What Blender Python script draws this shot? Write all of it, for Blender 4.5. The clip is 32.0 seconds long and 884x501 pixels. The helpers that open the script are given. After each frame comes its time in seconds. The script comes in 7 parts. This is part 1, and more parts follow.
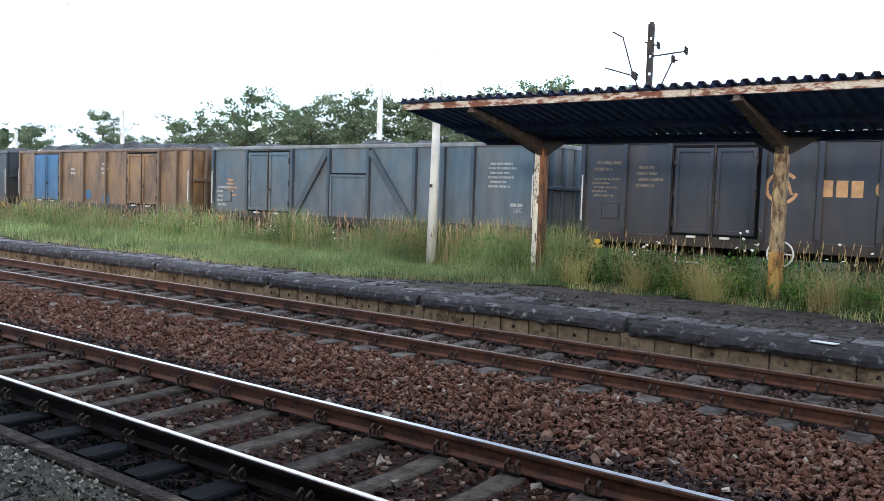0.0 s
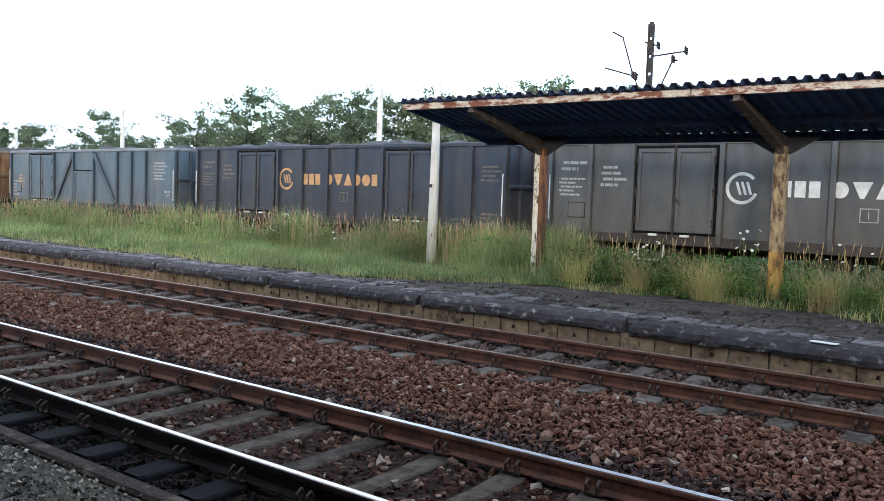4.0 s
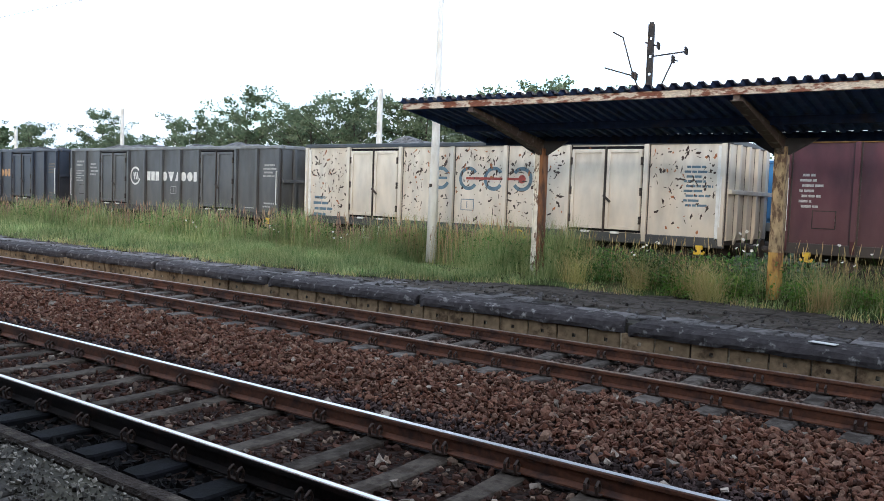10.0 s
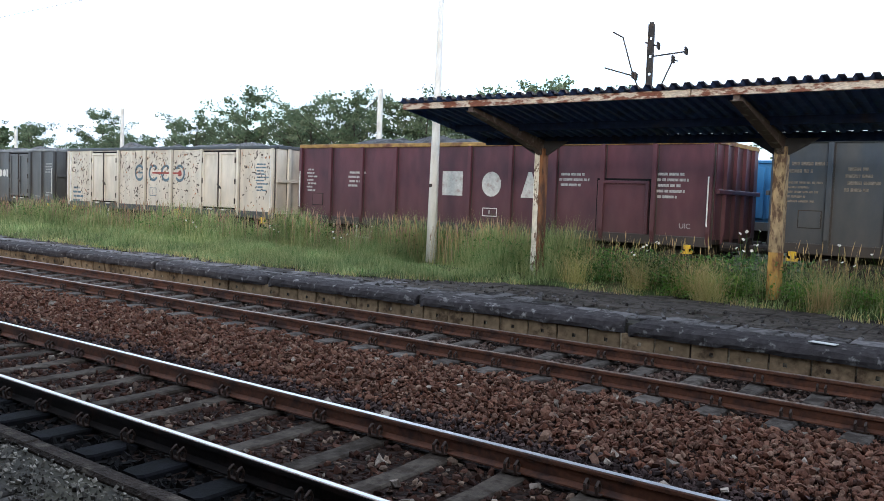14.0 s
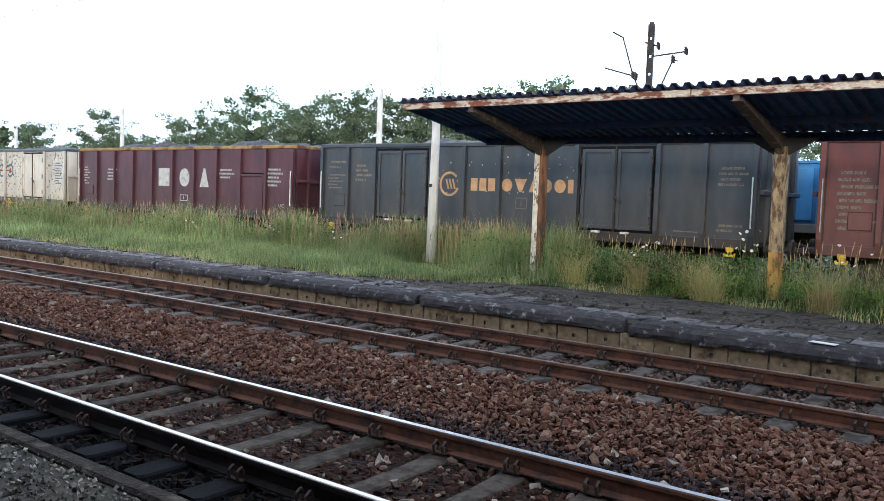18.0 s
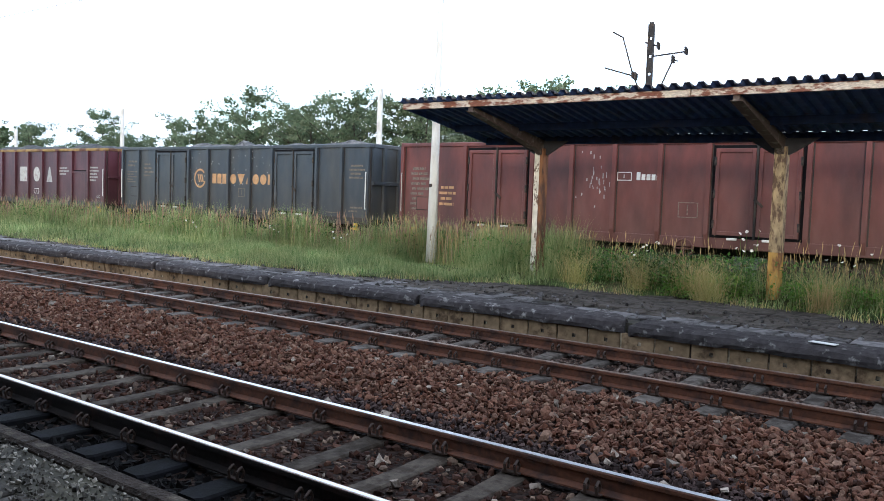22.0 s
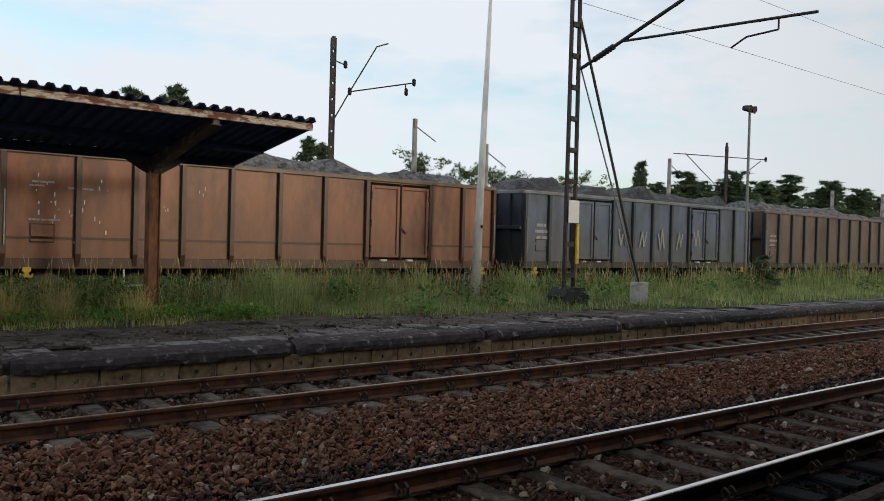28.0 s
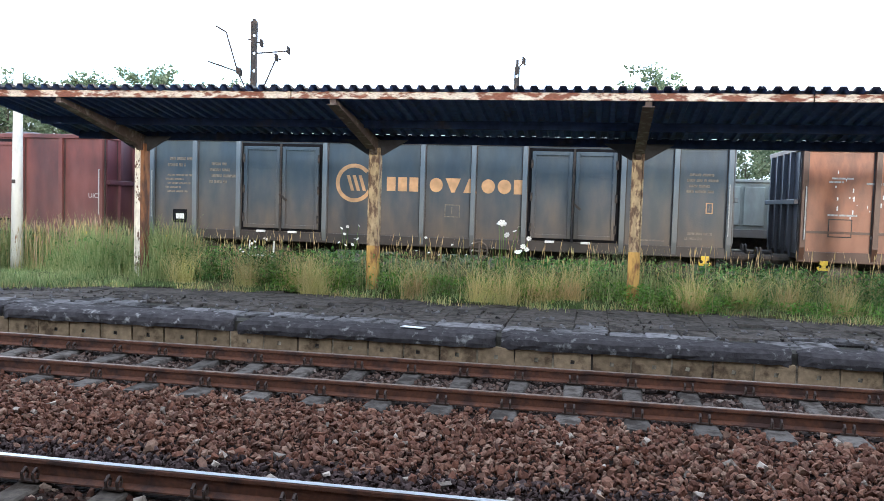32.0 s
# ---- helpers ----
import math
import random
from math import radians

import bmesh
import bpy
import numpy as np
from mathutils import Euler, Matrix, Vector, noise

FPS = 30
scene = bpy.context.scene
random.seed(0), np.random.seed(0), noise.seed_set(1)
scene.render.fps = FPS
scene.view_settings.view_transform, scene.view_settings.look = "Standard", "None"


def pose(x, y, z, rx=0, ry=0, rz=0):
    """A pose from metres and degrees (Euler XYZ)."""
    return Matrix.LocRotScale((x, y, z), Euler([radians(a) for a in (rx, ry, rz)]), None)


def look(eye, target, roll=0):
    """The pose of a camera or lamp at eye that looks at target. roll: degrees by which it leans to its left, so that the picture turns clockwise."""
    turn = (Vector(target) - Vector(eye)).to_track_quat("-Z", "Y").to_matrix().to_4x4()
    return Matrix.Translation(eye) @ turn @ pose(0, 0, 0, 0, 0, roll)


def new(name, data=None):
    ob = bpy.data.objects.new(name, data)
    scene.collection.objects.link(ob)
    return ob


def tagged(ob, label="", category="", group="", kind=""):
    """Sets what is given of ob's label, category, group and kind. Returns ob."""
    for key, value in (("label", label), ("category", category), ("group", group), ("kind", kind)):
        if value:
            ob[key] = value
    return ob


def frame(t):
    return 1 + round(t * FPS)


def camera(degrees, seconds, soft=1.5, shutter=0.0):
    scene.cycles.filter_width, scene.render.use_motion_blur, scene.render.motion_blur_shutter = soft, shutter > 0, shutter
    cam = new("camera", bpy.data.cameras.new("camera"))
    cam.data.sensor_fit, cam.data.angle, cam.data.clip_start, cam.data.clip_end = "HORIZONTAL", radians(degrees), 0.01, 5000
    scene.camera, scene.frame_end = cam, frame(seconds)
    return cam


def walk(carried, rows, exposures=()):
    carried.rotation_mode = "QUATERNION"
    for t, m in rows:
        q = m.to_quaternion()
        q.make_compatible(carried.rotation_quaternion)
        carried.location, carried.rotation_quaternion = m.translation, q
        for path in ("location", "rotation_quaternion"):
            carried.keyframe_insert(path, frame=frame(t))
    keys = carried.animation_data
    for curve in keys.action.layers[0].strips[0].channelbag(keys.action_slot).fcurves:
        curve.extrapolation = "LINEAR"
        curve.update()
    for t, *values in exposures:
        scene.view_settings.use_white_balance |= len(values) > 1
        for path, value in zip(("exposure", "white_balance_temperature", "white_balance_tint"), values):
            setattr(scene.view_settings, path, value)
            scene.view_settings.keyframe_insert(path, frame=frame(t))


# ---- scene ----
# the camera stands on the near platform and turns on the spot
CAMERA_ROWS = [
(0.0, -0.132, 0.175, 1.916, 36.99, -3.65, -1.89),
    (3.5, -0.132, 0.175, 1.916, 36.99, -3.65, -1.89),
    (5.5, -0.132, 0.175, 1.916, 36.97, -3.67, -2.03),
    (14.5, -0.132, 0.175, 1.916, 36.97, -3.67, -2.03),
    (22.0, -0.132, 0.175, 1.916, 36.97, -3.67, -2.03),
    (22.5, -0.123, 0.184, 1.911, 37.97, -3.70, -1.82),
    (23.0, -0.125, 0.182, 1.911, 38.65, -3.81, -1.83),
    (23.5, -0.141, 0.168, 1.911, 44.18, -3.97, -1.55),
    (24.0, -0.162, 0.145, 1.911, 52.43, -4.14, -1.31),
    (24.5, -0.162, 0.145, 1.911, 52.15, -4.09, -1.99),
    (24.6, -0.173, 0.151, 1.915, 51.40, -4.05, -2.03),
    (24.8, -0.189, 0.168, 1.924, 47.30, -4.05, -2.29),
    (25.0, -0.197, 0.192, 1.932, 40.60, -4.05, -2.55),
    (25.1, -0.186, 0.213, 1.936, 32.90, -3.81, -2.62),
    (25.2, -0.180, 0.227, 1.941, 27.00, -3.57, -2.69),
    (25.3, -0.175, 0.238, 1.945, 21.80, -3.33, -2.76),
    (25.4, -0.177, 0.245, 1.949, 18.70, -3.09, -2.83),
    (25.5, -0.181, 0.251, 1.953, 16.30, -2.85, -2.90),
    (27.5, 0.345, 0.475, 1.800, -36.01, -0.78, -1.50),
    (28.0, 0.354, 0.467, 1.800, -39.31, -0.70, -1.53),
    (28.5, 0.365, 0.458, 1.800, -42.92, -0.70, -1.33),
    (28.7, 0.348, 0.425, 1.817, -41.60, -1.23, -1.40),
    (28.9, 0.302, 0.369, 1.852, -34.60, -1.80, -1.77),
    (29.0, 0.260, 0.349, 1.869, -25.80, -1.85, -1.80),
    (29.1, 0.214, 0.325, 1.886, -16.50, -2.35, -1.80),
    (29.2, 0.173, 0.295, 1.904, -9.00, -2.88, -1.69),
    (29.3, 0.139, 0.261, 1.921, -3.40, -3.06, -1.55),
    (29.4, 0.107, 0.225, 1.938, 1.60, -3.20, -1.50),
    (29.5, 0.076, 0.187, 1.956, 6.15, -3.28, -1.52),
    (29.6, 0.058, 0.150, 1.973, 7.60, -2.83, -1.55),
    (29.8, 0.021, 0.075, 2.008, 10.60, -3.25, -1.60),
    (30.0, 0.020, 0.075, 2.008, 10.80, -3.23, -1.70),
    (30.5, 0.021, 0.075, 2.008, 10.68, -3.30, -1.73),
    (31.0, 0.021, 0.075, 2.008, 10.62, -3.29, -1.75),
    (31.5, 0.021, 0.075, 2.008, 10.63, -3.29, -1.73),
    (32.0, 0.021, 0.075, 2.008, 10.63, -3.29, -1.73),
]
cam = camera(56.2, 32.0, soft=0.85, shutter=0.05)
EXPOSURES = [(t, e, k, 10) for t, e, k in ((0.0, -1.35, 5650), (6.0, -1.35, 5650), (8.0, -1.35, 5650), (10.0, -1.6, 5650), (13.0, -1.8, 5650), (15.0, -1.45, 5650), (19.0, -1.4, 5650), (24.0, -1.45, 5650), (25.0, -1.97, 5750), (25.5, -1.3, 5650),
                                            (26.3, -1.4, 5750), (27.5, -2.68, 6600), (28.7, -2.68, 6600), (29.0, -2.95, 6600), (29.3, -1.85, 5800), (29.7, -1.0, 5550), (30.2, -0.8, 5550), (32.0, -0.8, 5550))]
walk(cam, [(t, pose(x, y, z, 90 + p, r, w)) for t, x, y, z, w, p, r in CAMERA_ROWS], EXPOSURES)

# ---- light: a bright evening sky with thin cloud, a low soft sun ----
SUN_EL, SUN_AZ = 11.0, 153.0      # azimuth of the sun, clockwise from +y
world = bpy.data.worlds.new("evening_sky")
scene.world = world
world.use_nodes = True
wn, wl = world.node_tree.nodes, world.node_tree.links
wn.clear()
w_out = wn.new("ShaderNodeOutputWorld")
w_bg = wn.new("ShaderNodeBackground")
w_sky = wn.new("ShaderNodeTexSky")
w_sky.sky_type = "NISHITA"
w_sky.sun_disc = False
w_sky.sun_elevation, w_sky.sun_rotation = radians(SUN_EL), radians(SUN_AZ)
w_sky.air_density, w_sky.dust_density, w_sky.ozone_density = 1.0, 1.5, 1.0
w_co = wn.new("ShaderNodeTexCoord")
w_map = wn.new("ShaderNodeMapping")
w_map.inputs["Scale"].default_value = (1.0, 1.0, 3.5)
w_noise = wn.new("ShaderNodeTexNoise")
w_noise.inputs["Scale"].default_value = 3.6
w_noise.inputs["Detail"].default_value = 6.0
w_noise.inputs["Roughness"].default_value = 0.55
w_ramp = wn.new("ShaderNodeValToRGB")
w_ramp.color_ramp.elements[0].position, w_ramp.color_ramp.elements[1].position = 0.33, 0.5
w_ramp.color_ramp.elements[0].color = (0.4, 0.4, 0.4, 1)
w_mix = wn.new("ShaderNodeMix")
w_mix.data_type = "RGBA"
w_glow = wn.new("ShaderNodeVectorMath")      # thin cloud is set brighter away from the sun, dimmer and warmer towards it
w_glow.operation = "DOT_PRODUCT"
w_glow.inputs[1].default_value = (math.sin(radians(SUN_AZ)), math.cos(radians(SUN_AZ)), 0.0)
w_side = wn.new("ShaderNodeMapRange")
w_side.inputs["From Min"].default_value, w_side.inputs["From Max"].default_value = -0.25, 0.6
w_tint = wn.new("ShaderNodeMix")
w_tint.data_type = "RGBA"
w_tint.inputs["A"].default_value, w_tint.inputs["B"].default_value = (54.0, 58.0, 63.0, 1), (32.0, 33.0, 33.5, 1)
wl.new(w_co.outputs["Generated"], w_glow.inputs[0])
wl.new(w_glow.outputs["Value"], w_side.inputs["Value"])
wl.new(w_side.outputs["Result"], w_tint.inputs["Factor"])
wl.new(w_tint.outputs["Result"], w_mix.inputs["B"])
wl.new(w_co.outputs["Generated"], w_map.inputs["Vector"])
wl.new(w_map.outputs["Vector"], w_noise.inputs["Vector"])
wl.new(w_noise.outputs["Fac"], w_ramp.inputs["Fac"])
wl.new(w_ramp.outputs["Color"], w_mix.inputs["Factor"])
w_gap = wn.new("ShaderNodeVectorMath")       # clear sky between the clouds
w_gap.operation = "MULTIPLY"
w_gap.inputs[1].default_value = (15.0, 18.0, 19.0)
wl.new(w_sky.outputs["Color"], w_gap.inputs[0])
wl.new(w_gap.outputs["Vector"], w_mix.inputs["A"])
wl.new(w_mix.outputs["Result"], w_bg.inputs["Color"])
w_bg.inputs["Strength"].default_value = 0.095
wl.new(w_bg.outputs["Background"], w_out.inputs["Surface"])
sun = new("sun", bpy.data.lights.new("sun", "SUN"))
sun.data.energy, sun.data.angle, sun.data.color = 5.0, radians(8), (1.0, 0.8, 0.6)
a_, e_ = radians(SUN_AZ), radians(SUN_EL)
sun.matrix_world = look((0, 0, 60), (-math.sin(a_) * math.cos(e_), -math.cos(a_) * math.cos(e_), 60 - math.sin(e_)))


# ---- materials ----
def surf(name, base, second=None, amount=0.5, sscale=1.0, var=0.25, scale=6.0, rough=0.7, metal=0.0, bump=0.3, bscale=40.0,
         streak=1.0, island=0.0, objvar=0.0, depth=0.01, edge=0.12, low_tone=None):
    """A weathered surface: base colour with mottling, patches of a second colour (stretched downwards by streak), fine relief."""
    m = bpy.data.materials.new(name)
    m.use_nodes = True
    n, l = m.node_tree.nodes, m.node_tree.links
    b = n["Principled BSDF"]
    b.inputs["Roughness"].default_value, b.inputs["Metallic"].default_value = rough, metal
    if rough > 0.86:
        b.inputs["Specular IOR Level"].default_value = 0.12
    co = n.new("ShaderNodeTexCoord")
    mp = n.new("ShaderNodeMapping")
    mp.inputs["Scale"].default_value = (1, 1, 1.0 / streak)
    l.new(co.outputs["Object"], mp.inputs["Vector"])
    if objvar:
        # each piece shows another part of the pattern
        oi = n.new("ShaderNodeObjectInfo")
        cx = n.new("ShaderNodeCombineXYZ")
        for k_, f_ in (("X", 61.0), ("Y", 37.0), ("Z", 23.0)):
            mm = n.new("ShaderNodeMath")
            mm.operation = "MULTIPLY"
            mm.inputs[1].default_value = f_
            l.new(oi.outputs["Random"], mm.inputs[0])
            l.new(mm.outputs["Value"], cx.inputs[k_])
        l.new(cx.outputs["Vector"], mp.inputs["Location"])
    t1 = n.new("ShaderNodeTexNoise")
    t1.inputs["Scale"].default_value, t1.inputs["Detail"].default_value = scale, 6
    l.new(mp.outputs["Vector"], t1.inputs["Vector"])
    r1 = n.new("ShaderNodeMapRange")
    r1.inputs["From Min"].default_value, r1.inputs["From Max"].default_value = 0.3, 0.7
    r1.inputs["To Min"].default_value, r1.inputs["To Max"].default_value = 1 - var, 1 + var
    l.new(t1.outputs["Fac"], r1.inputs["Value"])
    value = r1.outputs["Result"]
    if island or objvar:
        src = n.new("ShaderNodeNewGeometry").outputs["Random Per Island"] if island else n.new("ShaderNodeObjectInfo").outputs["Random"]
        r2 = n.new("ShaderNodeMapRange")
        k = island or objvar
        r2.inputs["To Min"].default_value, r2.inputs["To Max"].default_value = 1 - k, 1 + k
        l.new(src, r2.inputs["Value"])
        mu = n.new("ShaderNodeMath")
        mu.operation = "MULTIPLY"
        l.new(value, mu.inputs[0])
        l.new(r2.outputs["Result"], mu.inputs[1])
        value = mu.outputs["Value"]
    colour = None
    if second:
        t2 = n.new("ShaderNodeTexNoise")
        t2.inputs["Scale"].default_value, t2.inputs["Detail"].default_value, t2.inputs["Roughness"].default_value = sscale, 8, 0.62
        l.new(mp.outputs["Vector"], t2.inputs["Vector"])
        r3 = n.new("ShaderNodeMapRange")
        c = 0.72 - 0.44 * amount
        r3.inputs["From Min"].default_value, r3.inputs["From Max"].default_value = c - edge / 2, c + edge / 2
        l.new(t2.outputs["Fac"], r3.inputs["Value"])
        mx = n.new("ShaderNodeMix")
        mx.data_type = "RGBA"
        mx.inputs["A"].default_value, mx.inputs["B"].default_value = (*base, 1), (*second, 1)
        l.new(r3.outputs["Result"], mx.inputs["Factor"])
        colour = mx.outputs["Result"]
    if low_tone:
        # warm light low on the side, put into the colour, with a ragged upper limit
        sx = n.new("ShaderNodeSeparateXYZ")
        l.new(co.outputs["Object"], sx.inputs["Vector"])
        ad = n.new("ShaderNodeMath")
        ad.operation = "MULTIPLY_ADD"
        ad.inputs[1].default_value = -2.2
        l.new(t1.outputs["Fac"], ad.inputs[0])
        l.new(sx.outputs["Z"], ad.inputs[2])
        r4 = n.new("ShaderNodeMapRange")
        r4.inputs["From Min"].default_value, r4.inputs["From Max"].default_value = 1.6, -0.2
        r4.inputs["To Max"].default_value = 0.85
        l.new(ad.outputs["Value"], r4.inputs["Value"])
        md = n.new("ShaderNodeMix")
        md.data_type = "RGBA"
        md.inputs["A"].default_value, md.inputs["B"].default_value = (*base, 1), (*low_tone, 1)
        if colour:
            l.new(colour, md.inputs["A"])
        l.new(r4.outputs["Result"], md.inputs["Factor"])
        colour = md.outputs["Result"]
    hs = n.new("ShaderNodeHueSaturation")
    hs.inputs["Color"].default_value = (*base, 1)
    if colour:
        l.new(colour, hs.inputs["Color"])
    l.new(value, hs.inputs["Value"])
    l.new(hs.outputs["Color"], b.inputs["Base Color"])
    if bump:
        t3 = n.new("ShaderNodeTexNoise")
        t3.inputs["Scale"].default_value, t3.inputs["Detail"].default_value = bscale, 4
        l.new(co.outputs["Object"], t3.inputs["Vector"])
        bp = n.new("ShaderNodeBump")
        bp.inputs["Strength"].default_value, bp.inputs["Distance"].default_value = bump, depth
        l.new(t3.outputs["Fac"], bp.inputs["Height"])
        l.new(bp.outputs["Normal"], b.inputs["Normal"])
    return m


def stones(name, a, bcol, scale=18.0, rough=0.9, bump=1.0, depth=0.03):
    """Loose crushed stone: cells of varying colour with deep joints."""
    m = bpy.data.materials.new(name)
    m.use_nodes = True
    n, l = m.node_tree.nodes, m.node_tree.links
    b = n["Principled BSDF"]
    b.inputs["Roughness"].default_value = rough
    b.inputs["Specular IOR Level"].default_value = 0.1
    co = n.new("ShaderNodeTexCoord")
    v = n.new("ShaderNodeTexVoronoi")
    v.inputs["Scale"].default_value = scale
    l.new(co.outputs["Object"], v.inputs["Vector"])
    sep = n.new("ShaderNodeSeparateColor")
    l.new(v.outputs["Color"], sep.inputs["Color"])
    mx = n.new("ShaderNodeMix")
    mx.data_type = "RGBA"
    mx.inputs["A"].default_value, mx.inputs["B"].default_value = (*a, 1), (*bcol, 1)
    l.new(sep.outputs["Red"], mx.inputs["Factor"])
    big = n.new("ShaderNodeTexNoise")
    big.inputs["Scale"].default_value = 0.8
    l.new(co.outputs["Object"], big.inputs["Vector"])
    mr = n.new("ShaderNodeMapRange")
    mr.inputs["To Min"].default_value, mr.inputs["To Max"].default_value = 0.6, 1.4
    l.new(big.outputs["Fac"], mr.inputs["Value"])
    hs = n.new("ShaderNodeHueSaturation")
    l.new(mx.outputs["Result"], hs.inputs["Color"])
    l.new(mr.outputs["Result"], hs.inputs["Value"])
    l.new(hs.outputs["Color"], b.inputs["Base Color"])
    bp = n.new("ShaderNodeBump")
    bp.invert = True
    bp.inputs["Strength"].default_value, bp.inputs["Distance"].default_value = bump, depth
    l.new(v.outputs["Distance"], bp.inputs["Height"])
    l.new(bp.outputs["Normal"], b.inputs["Normal"])
    return m



def stone_mix(name, colours, per_object=False, var=0.3):
    """Crushed stone of several colours: each loose stone takes one of them, with a fine grain."""
    m = bpy.data.materials.new(name)
    m.use_nodes = True
    n, l = m.node_tree.nodes, m.node_tree.links
    b = n["Principled BSDF"]
    b.inputs["Roughness"].default_value, b.inputs["Specular IOR Level"].default_value = 0.9, 0.15
    src = n.new("ShaderNodeObjectInfo").outputs["Random"] if per_object else n.new("ShaderNodeNewGeometry").outputs["Random Per Island"]
    ramp = n.new("ShaderNodeValToRGB")
    ramp.color_ramp.interpolation = "LINEAR"
    e = ramp.color_ramp.elements
    e[0].position, e[0].color = 0.0, (*colours[0], 1)
    e[1].position, e[1].color = 1.0, (*colours[-1], 1)
    for i, c in enumerate(colours[1:-1]):
        e.new((i + 1) / (len(colours) - 1)).color = (*c, 1)
    l.new(src, ramp.inputs["Fac"])
    co, t = n.new("ShaderNodeTexCoord"), n.new("ShaderNodeTexNoise")
    t.inputs["Scale"].default_value, t.inputs["Detail"].default_value = 45, 5
    l.new(co.outputs["Object"], t.inputs["Vector"])
    r = n.new("ShaderNodeMapRange")
    r.inputs["From Min"].default_value, r.inputs["From Max"].default_value = 0.3, 0.7
    r.inputs["To Min"].default_value, r.inputs["To Max"].default_value = 1 - var, 1 + var
    l.new(t.outputs["Fac"], r.inputs["Value"])
    hs = n.new("ShaderNodeHueSaturation")
    l.new(ramp.outputs["Color"], hs.inputs["Color"])
    l.new(r.outputs["Result"], hs.inputs["Value"])
    l.new(hs.outputs["Color"], b.inputs["Base Color"])
    bp = n.new("ShaderNodeBump")
    bp.inputs["Strength"].default_value, bp.inputs["Distance"].default_value = 0.4, 0.006
    l.new(t.outputs["Fac"], bp.inputs["Height"])
    l.new(bp.outputs["Normal"], b.inputs["Normal"])
    return m


M = {}
M["ground"] = surf("dry_earth_and_weeds", (0.035, 0.05, 0.018), (0.06, 0.05, 0.03), 0.5, 0.35, 0.3, 3, 0.95, 0, 0.6, 12, depth=0.05)
M["turf"] = surf("rough_turf", (0.06, 0.085, 0.025), (0.10, 0.085, 0.04), 0.45, 0.6, 0.35, 5, 0.95, 0, 0.8, 20, depth=0.05)
# bed under the loose stones: shade of the gaps is put into its colour
M["ballast"] = stones("gap_dark_ballast", (0.008, 0.005, 0.004), (0.028, 0.015, 0.01))
# near-black: shade below the near platform edge is put into the colour
M["ballast_dark"] = stones("near_black_ballast", (0.004, 0.0035, 0.0035), (0.012, 0.009, 0.008), 20)
RUSTY = ((0.036, 0.018, 0.0125), (0.135, 0.057, 0.035), (0.09, 0.041, 0.028), (0.185, 0.092, 0.059), (0.115, 0.061, 0.043), (0.25, 0.155, 0.108))
M["stone"] = stone_mix("ballast_stone", RUSTY)
M["stone_grey"] = stone_mix("grey_brown_stone", ((0.035, 0.024, 0.02), (0.1, 0.06, 0.045), (0.065, 0.042, 0.034), (0.13, 0.09, 0.072), (0.075, 0.055, 0.047), (0.2, 0.155, 0.13)))
M["stone_pale"] = surf("pale_ballast_stone", (0.27, 0.225, 0.185), (0.16, 0.12, 0.095), 0.45, 12, 0.25, 30, 0.88, 0, 0.3, 60, island=0.4)
M["stone_mid"] = stone_mix("dark_brown_stone", ((0.016, 0.009, 0.007), (0.045, 0.018, 0.011), (0.026, 0.013, 0.01), (0.085, 0.04, 0.026), (0.03, 0.017, 0.013), (0.21, 0.145, 0.105)))
M["single_stone"] = stone_mix("loose_ballast_stone", RUSTY, True)
M["stone_edge"] = surf("dark_purple_brown_stone", (0.052, 0.034, 0.031), (0.13, 0.1, 0.09), 0.25, 7, 0.3, 30, 0.88, 0, 0.3, 60, island=0.6)
# stone colour holds the shade of the trough below the near platform
M["stone_dark"] = surf("shade_black_ballast_stone", (0.004, 0.0035, 0.0035), (0.015, 0.012, 0.011), 0.25, 9, 0.3, 30, 0.88, 0, 0.3, 60, island=0.6)
M["rail_rust"] = surf("rusty_rail_steel", (0.105, 0.035, 0.014), (0.042, 0.015, 0.008), 0.42, 3, 0.25, 25, 0.75, 0.0, 0.3, 90)
# near rail steel, darkened in colour for the shade on its platform side
M["rail_shaded"] = surf("shade_dark_rail_steel", (0.012, 0.009, 0.008), (0.024, 0.013, 0.01), 0.35, 3, 0.25, 25, 0.9, 0.0, 0.3, 90)
M["rail_shine"] = surf("polished_rail_head", (0.62, 0.63, 0.65), None, var=0.08, scale=20, rough=0.3, metal=1.0, bump=0.03)
M["rail_dull"] = surf("dull_rail_head", (0.30, 0.22, 0.18), (0.2, 0.12, 0.08), 0.5, 8, 0.2, 20, 0.4, 0.8, 0.1)
M["sleeper"] = surf("weathered_concrete_sleeper", (0.066, 0.053, 0.042), (0.03, 0.022, 0.016), 0.45, 5, 0.25, 18, 0.9, 0, 0.4, 60, objvar=0.2)
# sleeper concrete with the platform-side shade painted in
M["sleeper_shaded"] = surf("shade_dark_concrete_sleeper", (0.007, 0.007, 0.009), (0.004, 0.004, 0.004), 0.45, 5, 0.3, 18, 0.92, 0, 0.4, 60, objvar=0.2)
M["sleeper_grey"] = surf("grey_concrete_sleeper", (0.1, 0.085, 0.074), (0.042, 0.033, 0.027), 0.45, 5, 0.25, 18, 0.9, 0, 0.4, 60, objvar=0.25)
M["clip"] = surf("rail_clip_steel", (0.05, 0.03, 0.022), None, var=0.3, rough=0.6, metal=0.4)
M["coping"] = surf("tarred_concrete_coping", (0.052, 0.0455, 0.0465), (0.25, 0.237, 0.225), 0.19, 7.0, 0.35, 10, 0.9, 0, 0.7, 22, objvar=0.15, depth=0.02)
